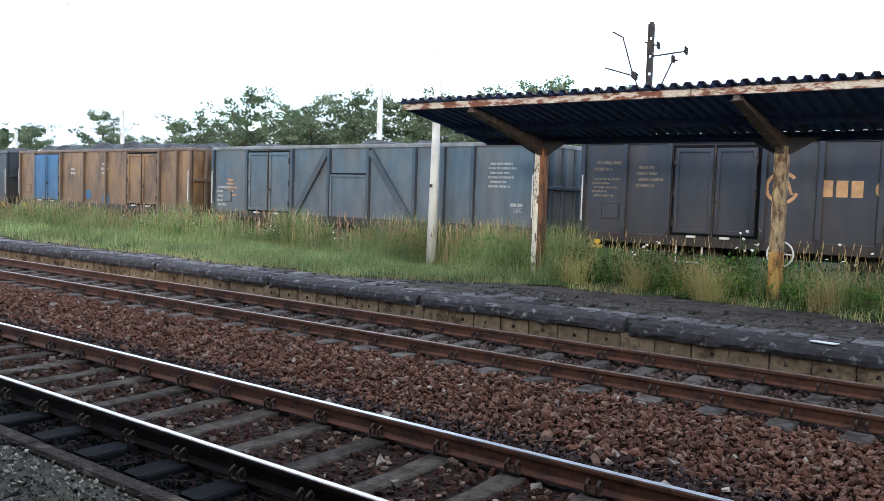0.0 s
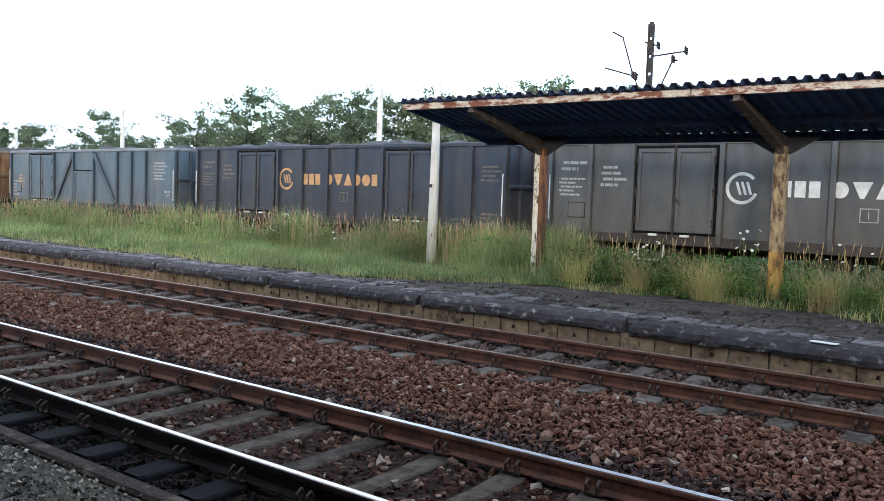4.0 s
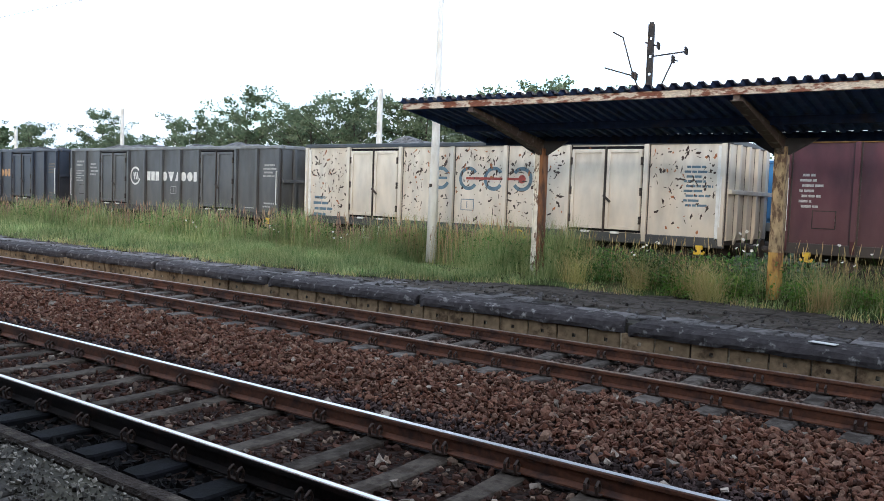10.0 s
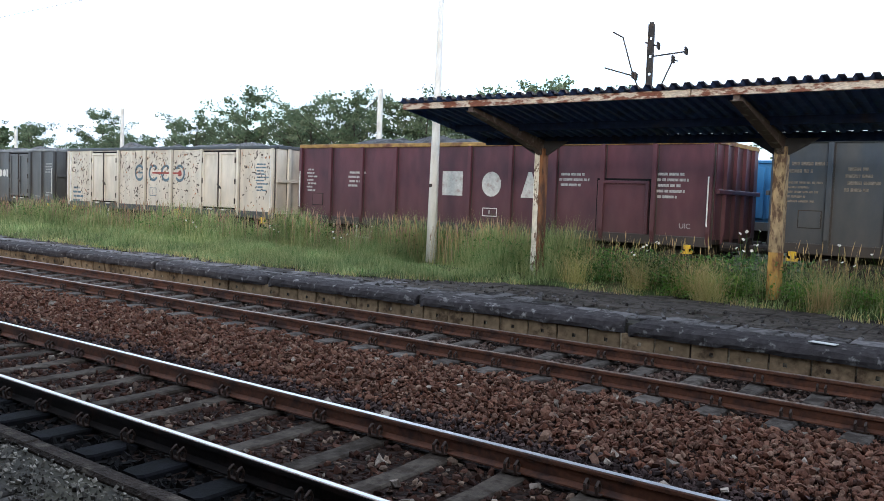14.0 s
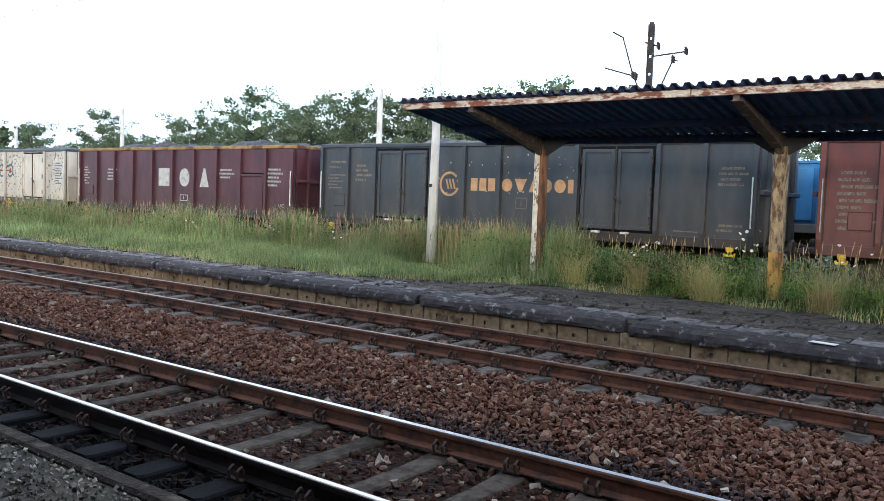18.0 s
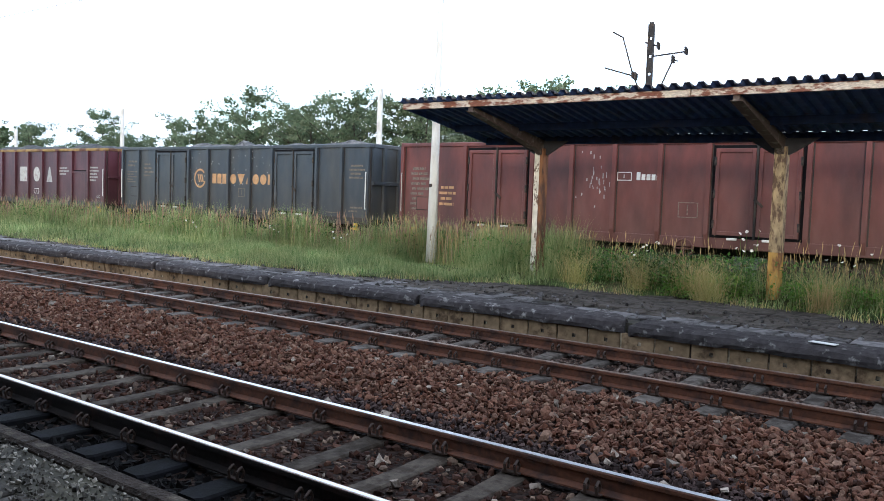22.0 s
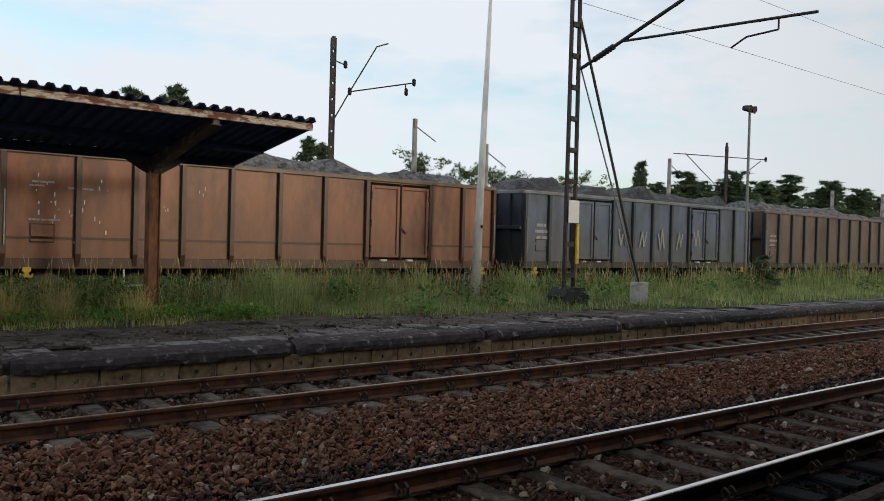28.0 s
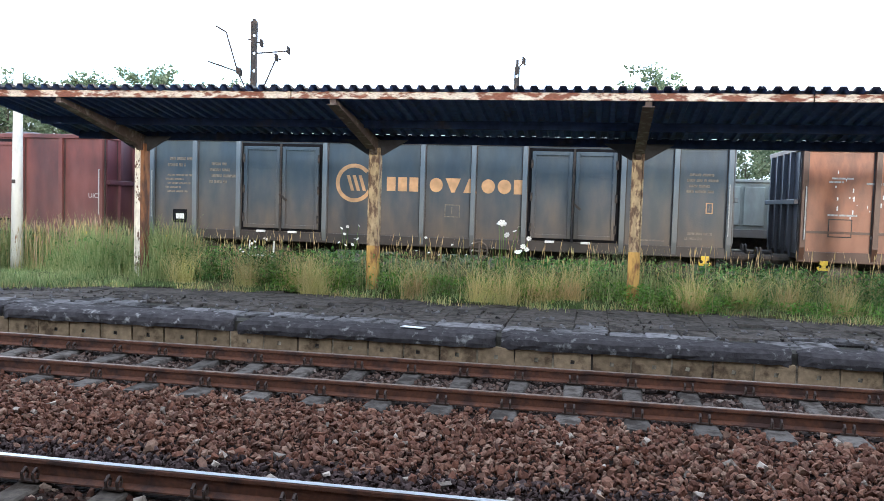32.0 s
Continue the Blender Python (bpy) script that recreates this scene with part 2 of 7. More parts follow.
M["paving"] = surf("worn_concrete_paving", (0.172, 0.16, 0.16), (0.035, 0.03, 0.028), 0.45, 1.7, 0.35, 9, 0.95, 0, 0.7, 30, objvar=0.2)
M["paving_soil"] = surf("soil_covered_paving", (0.092, 0.078, 0.068), (0.045, 0.037, 0.032), 0.4, 2.4, 0.4, 11, 0.95, 0, 0.8, 35, objvar=0.12)
M["block"] = surf("sandy_wall_block", (0.25, 0.175, 0.105), (0.1, 0.066, 0.04), 0.34, 3.5, 0.25, 12, 0.95, 0, 0.6, 40, objvar=0.18)
M["paving_near"] = surf("old_grey_paving", (0.088, 0.079, 0.07), (0.05, 0.043, 0.037), 0.42, 1.5, 0.3, 9, 0.95, 0, 0.6, 30, objvar=0.14)
M["mortar"] = surf("crumbling_lime_mortar", (0.4, 0.34, 0.25), (0.05, 0.04, 0.033), 0.5, 2.2, 0.25, 20, 0.95, 0, 0.5, 60)
M["soil"] = surf("dark_platform_soil", (0.055, 0.05, 0.042), (0.075, 0.068, 0.05), 0.4, 2, 0.3, 9, 0.95, 0, 0.6, 30)
M["post_paint"] = surf("flaking_yellow_post_paint", (0.5, 0.31, 0.08), (0.16, 0.07, 0.03), 0.42, 5, 0.2, 14, 0.7, 0, 0.4, 50, streak=3)
M["post_white"] = surf("flaking_white_post_paint", (0.7, 0.68, 0.6), (0.14, 0.09, 0.06), 0.36, 13, 0.2, 14, 0.7, 0, 0.4, 50, streak=2, edge=0.05)
M["post_flake"] = surf("flaking_ochre_grey_post_paint", (0.36, 0.28, 0.165), (0.11, 0.07, 0.045), 0.46, 13, 0.3, 14, 0.75, 0, 0.4, 50, streak=2.5, edge=0.12)
M["post_rust"] = surf("rusty_steel_post", (0.23, 0.105, 0.045), (0.09, 0.045, 0.03), 0.5, 5, 0.2, 14, 0.8, 0.1, 0.4, 50, streak=3)
M["fascia"] = surf("peeling_white_fascia", (0.62, 0.55, 0.47), (0.2, 0.075, 0.045), 0.5, 3.2, 0.3, 20, 0.75, 0, 0.5, 50, edge=0.07, streak=0.35)
M["bracket"] = surf("rusty_bracket_steel", (0.085, 0.06, 0.052), (0.2, 0.17, 0.15), 0.3, 6, 0.2, 14, 0.75, 0.1, 0.3, 50)
# roof underside: bluish reflected skylight is put into these two base colours
M["roof_sheet"] = surf("dark_corrugated_sheet", (0.036, 0.075, 0.21), (0.036, 0.055, 0.12), 0.35, 1.5, 0.25, 8, 0.8, 0.0, 0.2, 40)
M["roof_under"] = surf("dark_navy_steel", (0.016, 0.026, 0.06), (0.03, 0.03, 0.04), 0.3, 2, 0.3, 9, 0.9)
M["roof_top"] = surf("weathered_roof_sheet", (0.045, 0.045, 0.05), (0.1, 0.075, 0.06), 0.35, 5, 0.3, 12, 0.85, 0.0, 0.2, 40)
M["white_pole"] = surf("white_painted_concrete_pole", (0.82, 0.82, 0.8), (0.6, 0.58, 0.54), 0.4, 2, 0.06, 10, 0.6, 0, 0.1, 30, streak=3)
M["black_steel"] = surf("dark_mast_steel", (0.035, 0.032, 0.032), (0.07, 0.05, 0.04), 0.35, 3, 0.2, 12, 0.65, 0.3, 0.2, 40)
M["grey_steel"] = surf("galvanised_steel", (0.2, 0.21, 0.21), None, var=0.15, rough=0.5, metal=0.6)
M["wire"] = surf("overhead_wire", (0.12, 0.1, 0.09), None, var=0.1, rough=0.5, metal=0.7)
M["white_sign"] = surf("white_enamel_plate", (0.78, 0.78, 0.76), None, var=0.05, rough=0.4)
M["yellow"] = surf("yellow_paint", (0.72, 0.47, 0.03), (0.3, 0.19, 0.06), 0.25, 8, 0.1, 10, 0.5)
M["concrete"] = surf("pale_concrete", (0.42, 0.42, 0.4), (0.28, 0.23, 0.21), 0.4, 3, 0.15, 10, 0.9, 0, 0.4, 40)
M["coal"] = surf("coal_lumps", (0.018, 0.018, 0.02), (0.075, 0.075, 0.08), 0.4, 5, 0.4, 12, 0.6, 0, 1.0, 14, depth=0.08, island=0.0)
M["coal_grey"] = surf("pale_grey_rubble_load", (0.16, 0.16, 0.165), (0.05, 0.05, 0.055), 0.45, 5, 0.4, 12, 0.8, 0, 1.0, 14, depth=0.08)
M["under"] = surf("grimy_running_gear", (0.03, 0.026, 0.024), (0.06, 0.045, 0.036), 0.4, 4, 0.3, 12, 0.75, 0.2, 0.3, 40)
M["wheel"] = surf("wheel_steel", (0.09, 0.07, 0.06), (0.16, 0.15, 0.15), 0.3, 5, 0.2, 12, 0.5, 0.6, 0.2, 40)
M["bark"] = surf("tree_bark", (0.06, 0.05, 0.04), (0.11, 0.1, 0.085), 0.4, 6, 0.3, 20, 0.95, 0, 0.8, 30, streak=3)
M["edge_beam"] = surf("rust_stained_edge_beam", (0.034, 0.025, 0.02), (0.085, 0.07, 0.055), 0.3, 9, 0.35, 14, 0.92, 0, 1.0, 45, depth=0.02)
M["render_wall"] = surf("aged_wall_render", (0.33, 0.3, 0.25), (0.24, 0.2, 0.16), 0.4, 0.8, 0.12, 6, 0.9, 0, 0.3, 30)
M["grit"] = surf("pale_grit", (0.22, 0.2, 0.17), (0.05, 0.043, 0.037), 0.52, 2.6, 0.3, 30, 0.9, 0, 0.2, 60, island=0.75)
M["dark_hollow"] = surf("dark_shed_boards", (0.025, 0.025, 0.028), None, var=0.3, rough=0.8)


def leafy(name, base, other, trans=0.25):
    """Leaves and blades: colour varies from piece to piece, a little light comes through."""
    m = bpy.data.materials.new(name)
    m.use_nodes = True
    n, l = m.node_tree.nodes, m.node_tree.links
    b = n["Principled BSDF"]
    b.inputs["Roughness"].default_value = 0.65
    b.inputs["Specular IOR Level"].default_value = 0.12
    g = n.new("ShaderNodeNewGeometry")
    mx = n.new("ShaderNodeMix")
    mx.data_type = "RGBA"
    mx.inputs["A"].default_value, mx.inputs["B"].default_value = (*base, 1), (*other, 1)
    l.new(g.outputs["Random Per Island"], mx.inputs["Factor"])
    co = n.new("ShaderNodeTexCoord")
    t = n.new("ShaderNodeTexNoise")
    t.inputs["Scale"].default_value = 0.7
    l.new(co.outputs["Object"], t.inputs["Vector"])
    mr = n.new("ShaderNodeMapRange")
    mr.inputs["From Min"].default_value, mr.inputs["From Max"].default_value = 0.3, 0.7
    mr.inputs["To Min"].default_value, mr.inputs["To Max"].default_value = 0.7, 1.35
    l.new(t.outputs["Fac"], mr.inputs["Value"])
    hs = n.new("ShaderNodeHueSaturation")
    l.new(mx.outputs["Result"], hs.inputs["Color"])
    l.new(mr.outputs["Result"], hs.inputs["Value"])
    t2 = n.new("ShaderNodeTexNoise")
    t2.inputs["Scale"].default_value = 1.7
    l.new(co.outputs["Object"], t2.inputs["Vector"])
    mh = n.new("ShaderNodeMapRange")
    mh.inputs["From Min"].default_value, mh.inputs["From Max"].default_value = 0.32, 0.68
    mh.inputs["To Min"].default_value, mh.inputs["To Max"].default_value = 0.468, 0.515
    l.new(t2.outputs["Fac"], mh.inputs["Value"])
    l.new(mh.outputs["Result"], hs.inputs["Hue"])
    l.new(hs.outputs["Color"], b.inputs["Base Color"])
    tr = n.new("ShaderNodeBsdfTranslucent")
    l.new(hs.outputs["Color"], tr.inputs["Color"])
    ms = n.new("ShaderNodeMixShader")
    ms.inputs["Fac"].default_value = trans
    l.new(b.outputs["BSDF"], ms.inputs[1])
    l.new(tr.outputs["BSDF"], ms.inputs[2])
    l.new(ms.outputs["Shader"], n["Material Output"].inputs["Surface"])
    return m


M["grass"] = leafy("meadow_grass", (0.11, 0.195, 0.06), (0.43, 0.46, 0.22), 0.47)
M["straw"] = leafy("seed_heads", (0.33, 0.24, 0.11), (0.52, 0.42, 0.2))
M["weed"] = leafy("broad_weed_leaves", (0.045, 0.115, 0.03), (0.13, 0.25, 0.06), 0.35)
M["clover"] = leafy("low_bright_ground_cover", (0.1, 0.23, 0.04), (0.22, 0.38, 0.08), 0.4)
M["tuft"] = leafy("low_platform_grass", (0.035, 0.09, 0.028), (0.085, 0.17, 0.05), 0.3)
M["sorrel"] = leafy("reddish_sorrel", (0.27, 0.16, 0.115), (0.4, 0.31, 0.2))
M["leaf"] = leafy("poplar_leaves", (0.1, 0.15, 0.085), (0.25, 0.3, 0.19), 0.42)
M["pine"] = leafy("pine_needles", (0.075, 0.13, 0.07), (0.17, 0.225, 0.13), 0.38)
M["dry_grass"] = leafy("dry_grass", (0.37, 0.34, 0.115), (0.68, 0.57, 0.27), 0.4)
M["scrub"] = leafy("dark_scrub", (0.025, 0.05, 0.015), (0.05, 0.085, 0.03), 0.15)
M["flower"] = leafy("white_flowers", (0.75, 0.75, 0.7), (0.8, 0.8, 0.75), 0.2)


# ---- mesh tools ----
class Mesh:
    """Collects plain faces, then makes one mesh object."""

    def __init__(self):
        self.v, self.f, self.k, self.mats = [], [], [], []

    def mat(self, m):
        if m not in self.mats:
            self.mats.append(m)
        return self.mats.index(m)

    def add(self, verts, faces, m=None):
        o = len(self.v)
        k = self.mat(m) if m else 0
        self.v += [tuple(p) for p in verts]
        self.f += [tuple(i + o for i in q) for q in faces]
        self.k += [k] * len(faces)
        return self

    def box(self, x0, x1, y0, y1, z0, z1, m=None, c=0.0):
        """A box with its edges cut by c."""
        if c <= 0:
            vs = [(x, y, z) for z in (z0, z1) for y in (y0, y1) for x in (x0, x1)]
            return self.add(vs, [(0, 2, 3, 1), (4, 5, 7, 6), (0, 1, 5, 4), (2, 6, 7, 3), (0, 4, 6, 2), (1, 3, 7, 5)], m)
        vs, fs = [], []
        for (a, b, d) in ((0, 1, 2),):
            for z, ins in ((z0, c), (z0 + c, 0), (z1 - c, 0), (z1, c)):
                p = [(x0 + ins, y0 + ins + (c if not ins else 0)), (x0 + ins + (c if not ins else 0), y0 + ins),
                     (x1 - ins - (c if not ins else 0), y0 + ins), (x1 - ins, y0 + ins + (c if not ins else 0)),
                     (x1 - ins, y1 - ins - (c if not ins else 0)), (x1 - ins - (c if not ins else 0), y1 - ins),
                     (x0 + ins + (c if not ins else 0), y1 - ins), (x0 + ins, y1 - ins - (c if not ins else 0))]
                vs += [(x, y, z) for x, y in p]
        fs.append(tuple(range(7, -1, -1)))
        fs.append(tuple(range(24, 32)))
        for r in range(3):
            for i in range(8):
                j = (i + 1) % 8
                fs.append((r * 8 + i, r * 8 + j, r * 8 + 8 + j, r * 8 + 8 + i))
        return self.add(vs, fs, m)

    def tube(self, p0, p1, r0, r1=None, n=8, m=None, cap=True):
        p0, p1 = Vector(p0), Vector(p1)
        r1 = r0 if r1 is None else r1
        d = (p1 - p0).normalized()
        u = d.orthogonal().normalized()
        w = d.cross(u)
        vs = []
        for p, r in ((p0, r0), (p1, r1)):
            for i in range(n):
                a = 2 * math.pi * i / n
                vs.append(p + u * (r * math.cos(a)) + w * (r * math.sin(a)))
        fs = [(i, (i + 1) % n, n + (i + 1) % n, n + i) for i in range(n)]
        if cap:
            fs += [tuple(range(n - 1, -1, -1)), tuple(range(n, 2 * n))]
        return self.add(vs, fs, m)

    def path(self, pts, r, n=6, m=None):
        for a, b in zip(pts, pts[1:]):
            self.tube(a, b, r, r, n, m)
        return self

    def beam(self, p0, p1, w, h, m=None, up=(0, 0, 1)):
        """A rectangular bar from p0 to p1, w wide and h high."""
        p0, p1 = Vector(p0), Vector(p1)
        d = (p1 - p0).normalized()
        s = d.cross(Vector(up)).normalized()
        t = s.cross(d)
        vs = [p + s * a * w / 2 + t * b * h / 2 for p in (p0, p1) for a, b in ((-1, -1), (1, -1), (1, 1), (-1, 1))]
        return self.add(vs, [(3, 2, 1, 0), (4, 5, 6, 7), (0, 1, 5, 4), (1, 2, 6, 5), (2, 3, 7, 6), (3, 0, 4, 7)], m)

    def prism(self, prof, x0, x1, m=None, axis="x"):
        """A profile of (y, z) points drawn out along x (or of (x, z) along y)."""
        n = len(prof)
        if axis == "x":
            vs = [(x0, y, z) for y, z in prof] + [(x1, y, z) for y, z in prof]
        else:
            vs = [(a, x0, z) for a, z in prof] + [(a, x1, z) for a, z in prof]
        fs = [tuple(range(n)), tuple(range(2 * n - 1, n - 1, -1))] + [(i, n + i, n + (i + 1) % n, (i + 1) % n) for i in range(n)]
        return self.add(vs, fs, m)

    def ring(self, c, r, t, axis="y", n=20, m=None, k=6):
        """A hoop round c."""
        vs, fs = [], []
        c = Vector(c)
        for i in range(n):
            a = 2 * math.pi * i / n
            for j in range(k):
                b = 2 * math.pi * j / k
                q = (r + t * math.cos(b))
                p = {"y": (q * math.cos(a), t * math.sin(b), q * math.sin(a)), "x": (t * math.sin(b), q * math.cos(a), q * math.sin(a)),
                     "z": (q * math.cos(a), q * math.sin(a), t * math.sin(b))}[axis]
                vs.append(c + Vector(p))
                fs.append((i * k + j, ((i + 1) % n) * k + j, ((i + 1) % n) * k + (j + 1) % k, i * k + (j + 1) % k))
        return self.add(vs, fs, m)

    def data(self, name, material=None, smooth=False):
        me = bpy.data.meshes.new(name)
        me.from_pydata(self.v, [], self.f)
        for m in self.mats or [material]:
            me.materials.append(m)
        if len(self.mats) > 1:
            me.polygons.foreach_set("material_index", self.k)
        if smooth:
            me.polygons.foreach_set("use_smooth", [True] * len(me.polygons))
        bm = bmesh.new()
        bm.from_mesh(me)
        bmesh.ops.recalc_face_normals(bm, faces=bm.faces)
        bm.to_mesh(me)
        bm.free()
        return me


def thing(name, label, category, group="", at=None, kind=""):
    ob = new(name)
    ob.empty_display_size = 0.2
    if at is not None:
        ob.matrix_basis = at
    return tagged(ob, label, category, group, kind)


def part(name, mesh, material, parent, label="", at=None, smooth=False):
    """One mesh object under a thing or under a part. mesh: a Mesh or mesh data to share."""
    me = mesh if isinstance(mesh, bpy.types.Mesh) else mesh.data(name, material, smooth)
    ob = new(name, me)
    ob.parent = parent
    if at is not None:
        ob.matrix_basis = at
    if label:
        ob["label"] = label
    return ob


def solid(name, mesh, material, label, category, kind="", smooth=False, group=""):
    me = mesh if isinstance(mesh, bpy.types.Mesh) else mesh.data(name, material, smooth)
    return tagged(new(name, me), label, category, group, kind)


def raw(name, verts, faces, material):
    """A mesh straight from arrays, for many small loose pieces."""
    me = bpy.data.meshes.new(name)
    me.from_pydata(np.asarray(verts).tolist(), [], np.asarray(faces).tolist())
    me.materials.append(material)
    return me


rng = np.random.default_rng(7)
R = random.Random(11)

# ---- plan: x along the tracks, y away from the camera, z up from the rail tops ----
Y1, Y2, GAUGE = 4.063, 8.832, 1.505
EDGE, PLAT = 11.26, 0.25          # far platform: edge and top
NEAR_EDGE, NEAR_TOP = 2.80, 0.30  # near platform
LINE_Y = 18.0                     # near side of the train
X0, X1 = -130.0, 90.0             # built length of the tracks

ground = solid("ground", Mesh().add([(-1500, -300, -0.5), (1500, -300, -0.5), (1500, 1500, -0.5), (-1500, 1500, -0.5)], [(0, 1, 2, 3)]),
               M["ground"], "flat ground with dry earth and weeds", "ground", "structure")

# ballast bed of the two platform tracks
bed = Mesh()
prof = [(NEAR_EDGE - 0.1, -0.3), (3.2, -0.215), (3.75, -0.21), (5.9, -0.215), (6.35, -0.22), (7.2, -0.205), (8.2, -0.232), (8.5, -0.23), (10.6, -0.23), (EDGE + 0.1, -0.21)]
for x in np.arange(X0, X1, 1.0):
    for (a, za), (b, zb) in zip(prof, prof[1:]):
        # the strip up to the near rail gets the shade-dark colour
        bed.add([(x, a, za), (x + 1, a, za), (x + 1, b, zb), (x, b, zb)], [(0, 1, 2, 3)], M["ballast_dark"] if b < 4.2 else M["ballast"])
BED = solid("ballast_bed", bed, None, "rust-brown crushed stone ballast between the rails", "ballast", "structure")
# ballast of the goods line
gl = Mesh()
for x in np.arange(X0, X1, 2.0):
    for (a, za), (b, zb) in zip([(17.0, -0.4), (18.0, -0.22), (21.5, -0.22), (26.5, -0.25), (28, -0.45)], [(18.0, -0.22), (21.5, -0.22), (26.5, -0.25), (28, -0.45)]):
        gl.add([(x, a, za), (x + 2, a, za), (x + 2, b, zb), (x, b, zb)], [(0, 1, 2, 3)])
solid("goods_line_ballast", gl, M["ballast_dark"], "near-black ballast under the goods line", "ballast", "structure")


# ---- far platform: wall of blocks, coping slabs, paving ----
platform = thing("far_platform", "low overgrown island platform with tarred concrete coping", "platform", kind="structure")
core = Mesh()
core.box(X0, X1, EDGE + 0.06, 17.0, -0.45, PLAT - 0.05, M["soil"])
part("core", core, None, platform, "dark soil and mortar of the platform")

# grass bank on the platform: an uneven turf surface
def bank_front(x):
    """Where the grass begins on the far platform."""
    if x < -9:
        return 12.55 + max(0.0, min(1.0, (x + 12) / 3.0)) * 1.6 + 0.15 * math.sin(x * 1.3)
    if x < 9:
        return 14.6 + 0.25 * math.sin(x * 0.9) + 0.12 * math.sin(x * 3.1)
    return max(12.7, 14.4 - (x - 9) * 0.16) + 0.12 * math.sin(x * 2)


turf = Mesh()
xs = np.arange(X0, X1 + 0.1, 0.5)
for xa, xb in zip(xs, xs[1:]):
    fa, fb = bank_front(xa), bank_front(xb)
    cols = 8
    for j in range(cols):
        u0, u1 = j / cols, (j + 1) / cols
        def P(x, f, u):
            y = f + (17.55 - f) * u
            z = PLAT - 0.01 + 0.10 * math.sin(u * 3.0) + 0.03 * math.sin(x * 2.1 + u * 9) - (0.5 * max(0, u - 0.8) / 0.2 if u > 0.8 else 0)
            return (x, y, z)
        turf.add([P(xa, fa, u0), P(xb, fb, u0), P(xb, fb, u1), P(xa, fa, u1)], [(0, 1, 2, 3)])
solid("turf_bank", turf, M["turf"], "rough turf strip between platform and goods line", "grass", "structure", True)

# near platform, on which the camera stands
near = thing("near_platform", "cracked concrete slab platform with weeds in the joints", "platform", kind="structure")
nc = Mesh().box(X0, X1, -9.0, NEAR_EDGE - 0.14, -0.45, NEAR_TOP - 0.026, M["soil"])
part("core", nc, None, near, "dark soil under the slabs")


# ---- tracks ----
def rail_mesh(x0, x1, shiny, steel=None):
    """A flat-bottomed rail: foot, web, head; the running surface is worn bright."""
    b = Mesh()
    prof = [(-0.07, -0.16), (0.07, -0.16), (0.07, -0.148), (0.012, -0.125), (0.012, -0.045), (0.036, -0.035), (0.036, -0.008), (0.028, -0.001),
            (-0.028, -0.001), (-0.036, -0.008), (-0.036, -0.035), (-0.012, -0.045), (-0.012, -0.125), (-0.07, -0.148)]
    b.prism(prof, x0, x1, steel or M["rail_rust"])
    b.box(x0, x1, -0.031, 0.031, -0.004, 0.0015, M["rail_dull"])
    if shiny:
        b.box(x0, x1, -0.017 if steel else -0.029, 0.02 if steel else 0.026, -0.004, 0.003, M["rail_shine"])
    return b


PITCH = 0.684


def sleeper_mesh(m):
    b = Mesh()
    vs, fs = [], []
    st = [(-1.25, 0.10, 0.0), (-1.2, 0.13, 0.0), (-0.95, 0.13, 0.0), (-0.74, 0.12, -0.01), (-0.6, 0.115, -0.018), (-0.25, 0.105, -0.03), (0.25, 0.105, -0.03), (0.6, 0.115, -0.018), (0.95, 0.13, 0.0), (1.2, 0.13, 0.0), (1.25, 0.10, 0.0)]
    for y, w, z in st:
        vs += [(-w - 0.03, y, -0.2), (-w, y, z - 0.015), (-w + 0.02, y, z), (w - 0.02, y, z), (w, y, z - 0.015), (w + 0.03, y, -0.2)]
    for r in range(len(st) - 1):
        for i in range(5):
            fs.append((r * 6 + i, r * 6 + i + 1, r * 6 + 7 + i, r * 6 + 6 + i))
    fs += [tuple(range(5, -1, -1)), tuple(range(len(vs) - 6, len(vs)))]
    b.add(vs, fs)
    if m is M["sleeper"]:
        # the ends outside the near rail are near-black: shade painted into the colour
        clean, shaded = b.mat(m), b.mat(M["sleeper_shaded"])
        b.k = [shaded if i < 15 or i == len(fs) - 2 else clean for i in range(len(fs))]
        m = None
    return b.data("sleeper", m)


def clip_mesh():
    b = Mesh()
    b.box(-0.08, 0.08, 0.02, 0.1, -0.165, -0.145, M["clip"], 0.004)
    for s in (-0.045, 0.045):
        b.path([(s, 0.1, -0.15), (s, 0.11, -0.09), (s, 0.07, -0.06), (s, 0.045, -0.1), (s, 0.06, -0.14)], 0.012, 5, M["clip"])
    return b.data("clip")


SLEEPER, GREY_SLEEPER, CLIP = sleeper_mesh(M["sleeper"]), sleeper_mesh(M["sleeper_grey"]), clip_mesh()


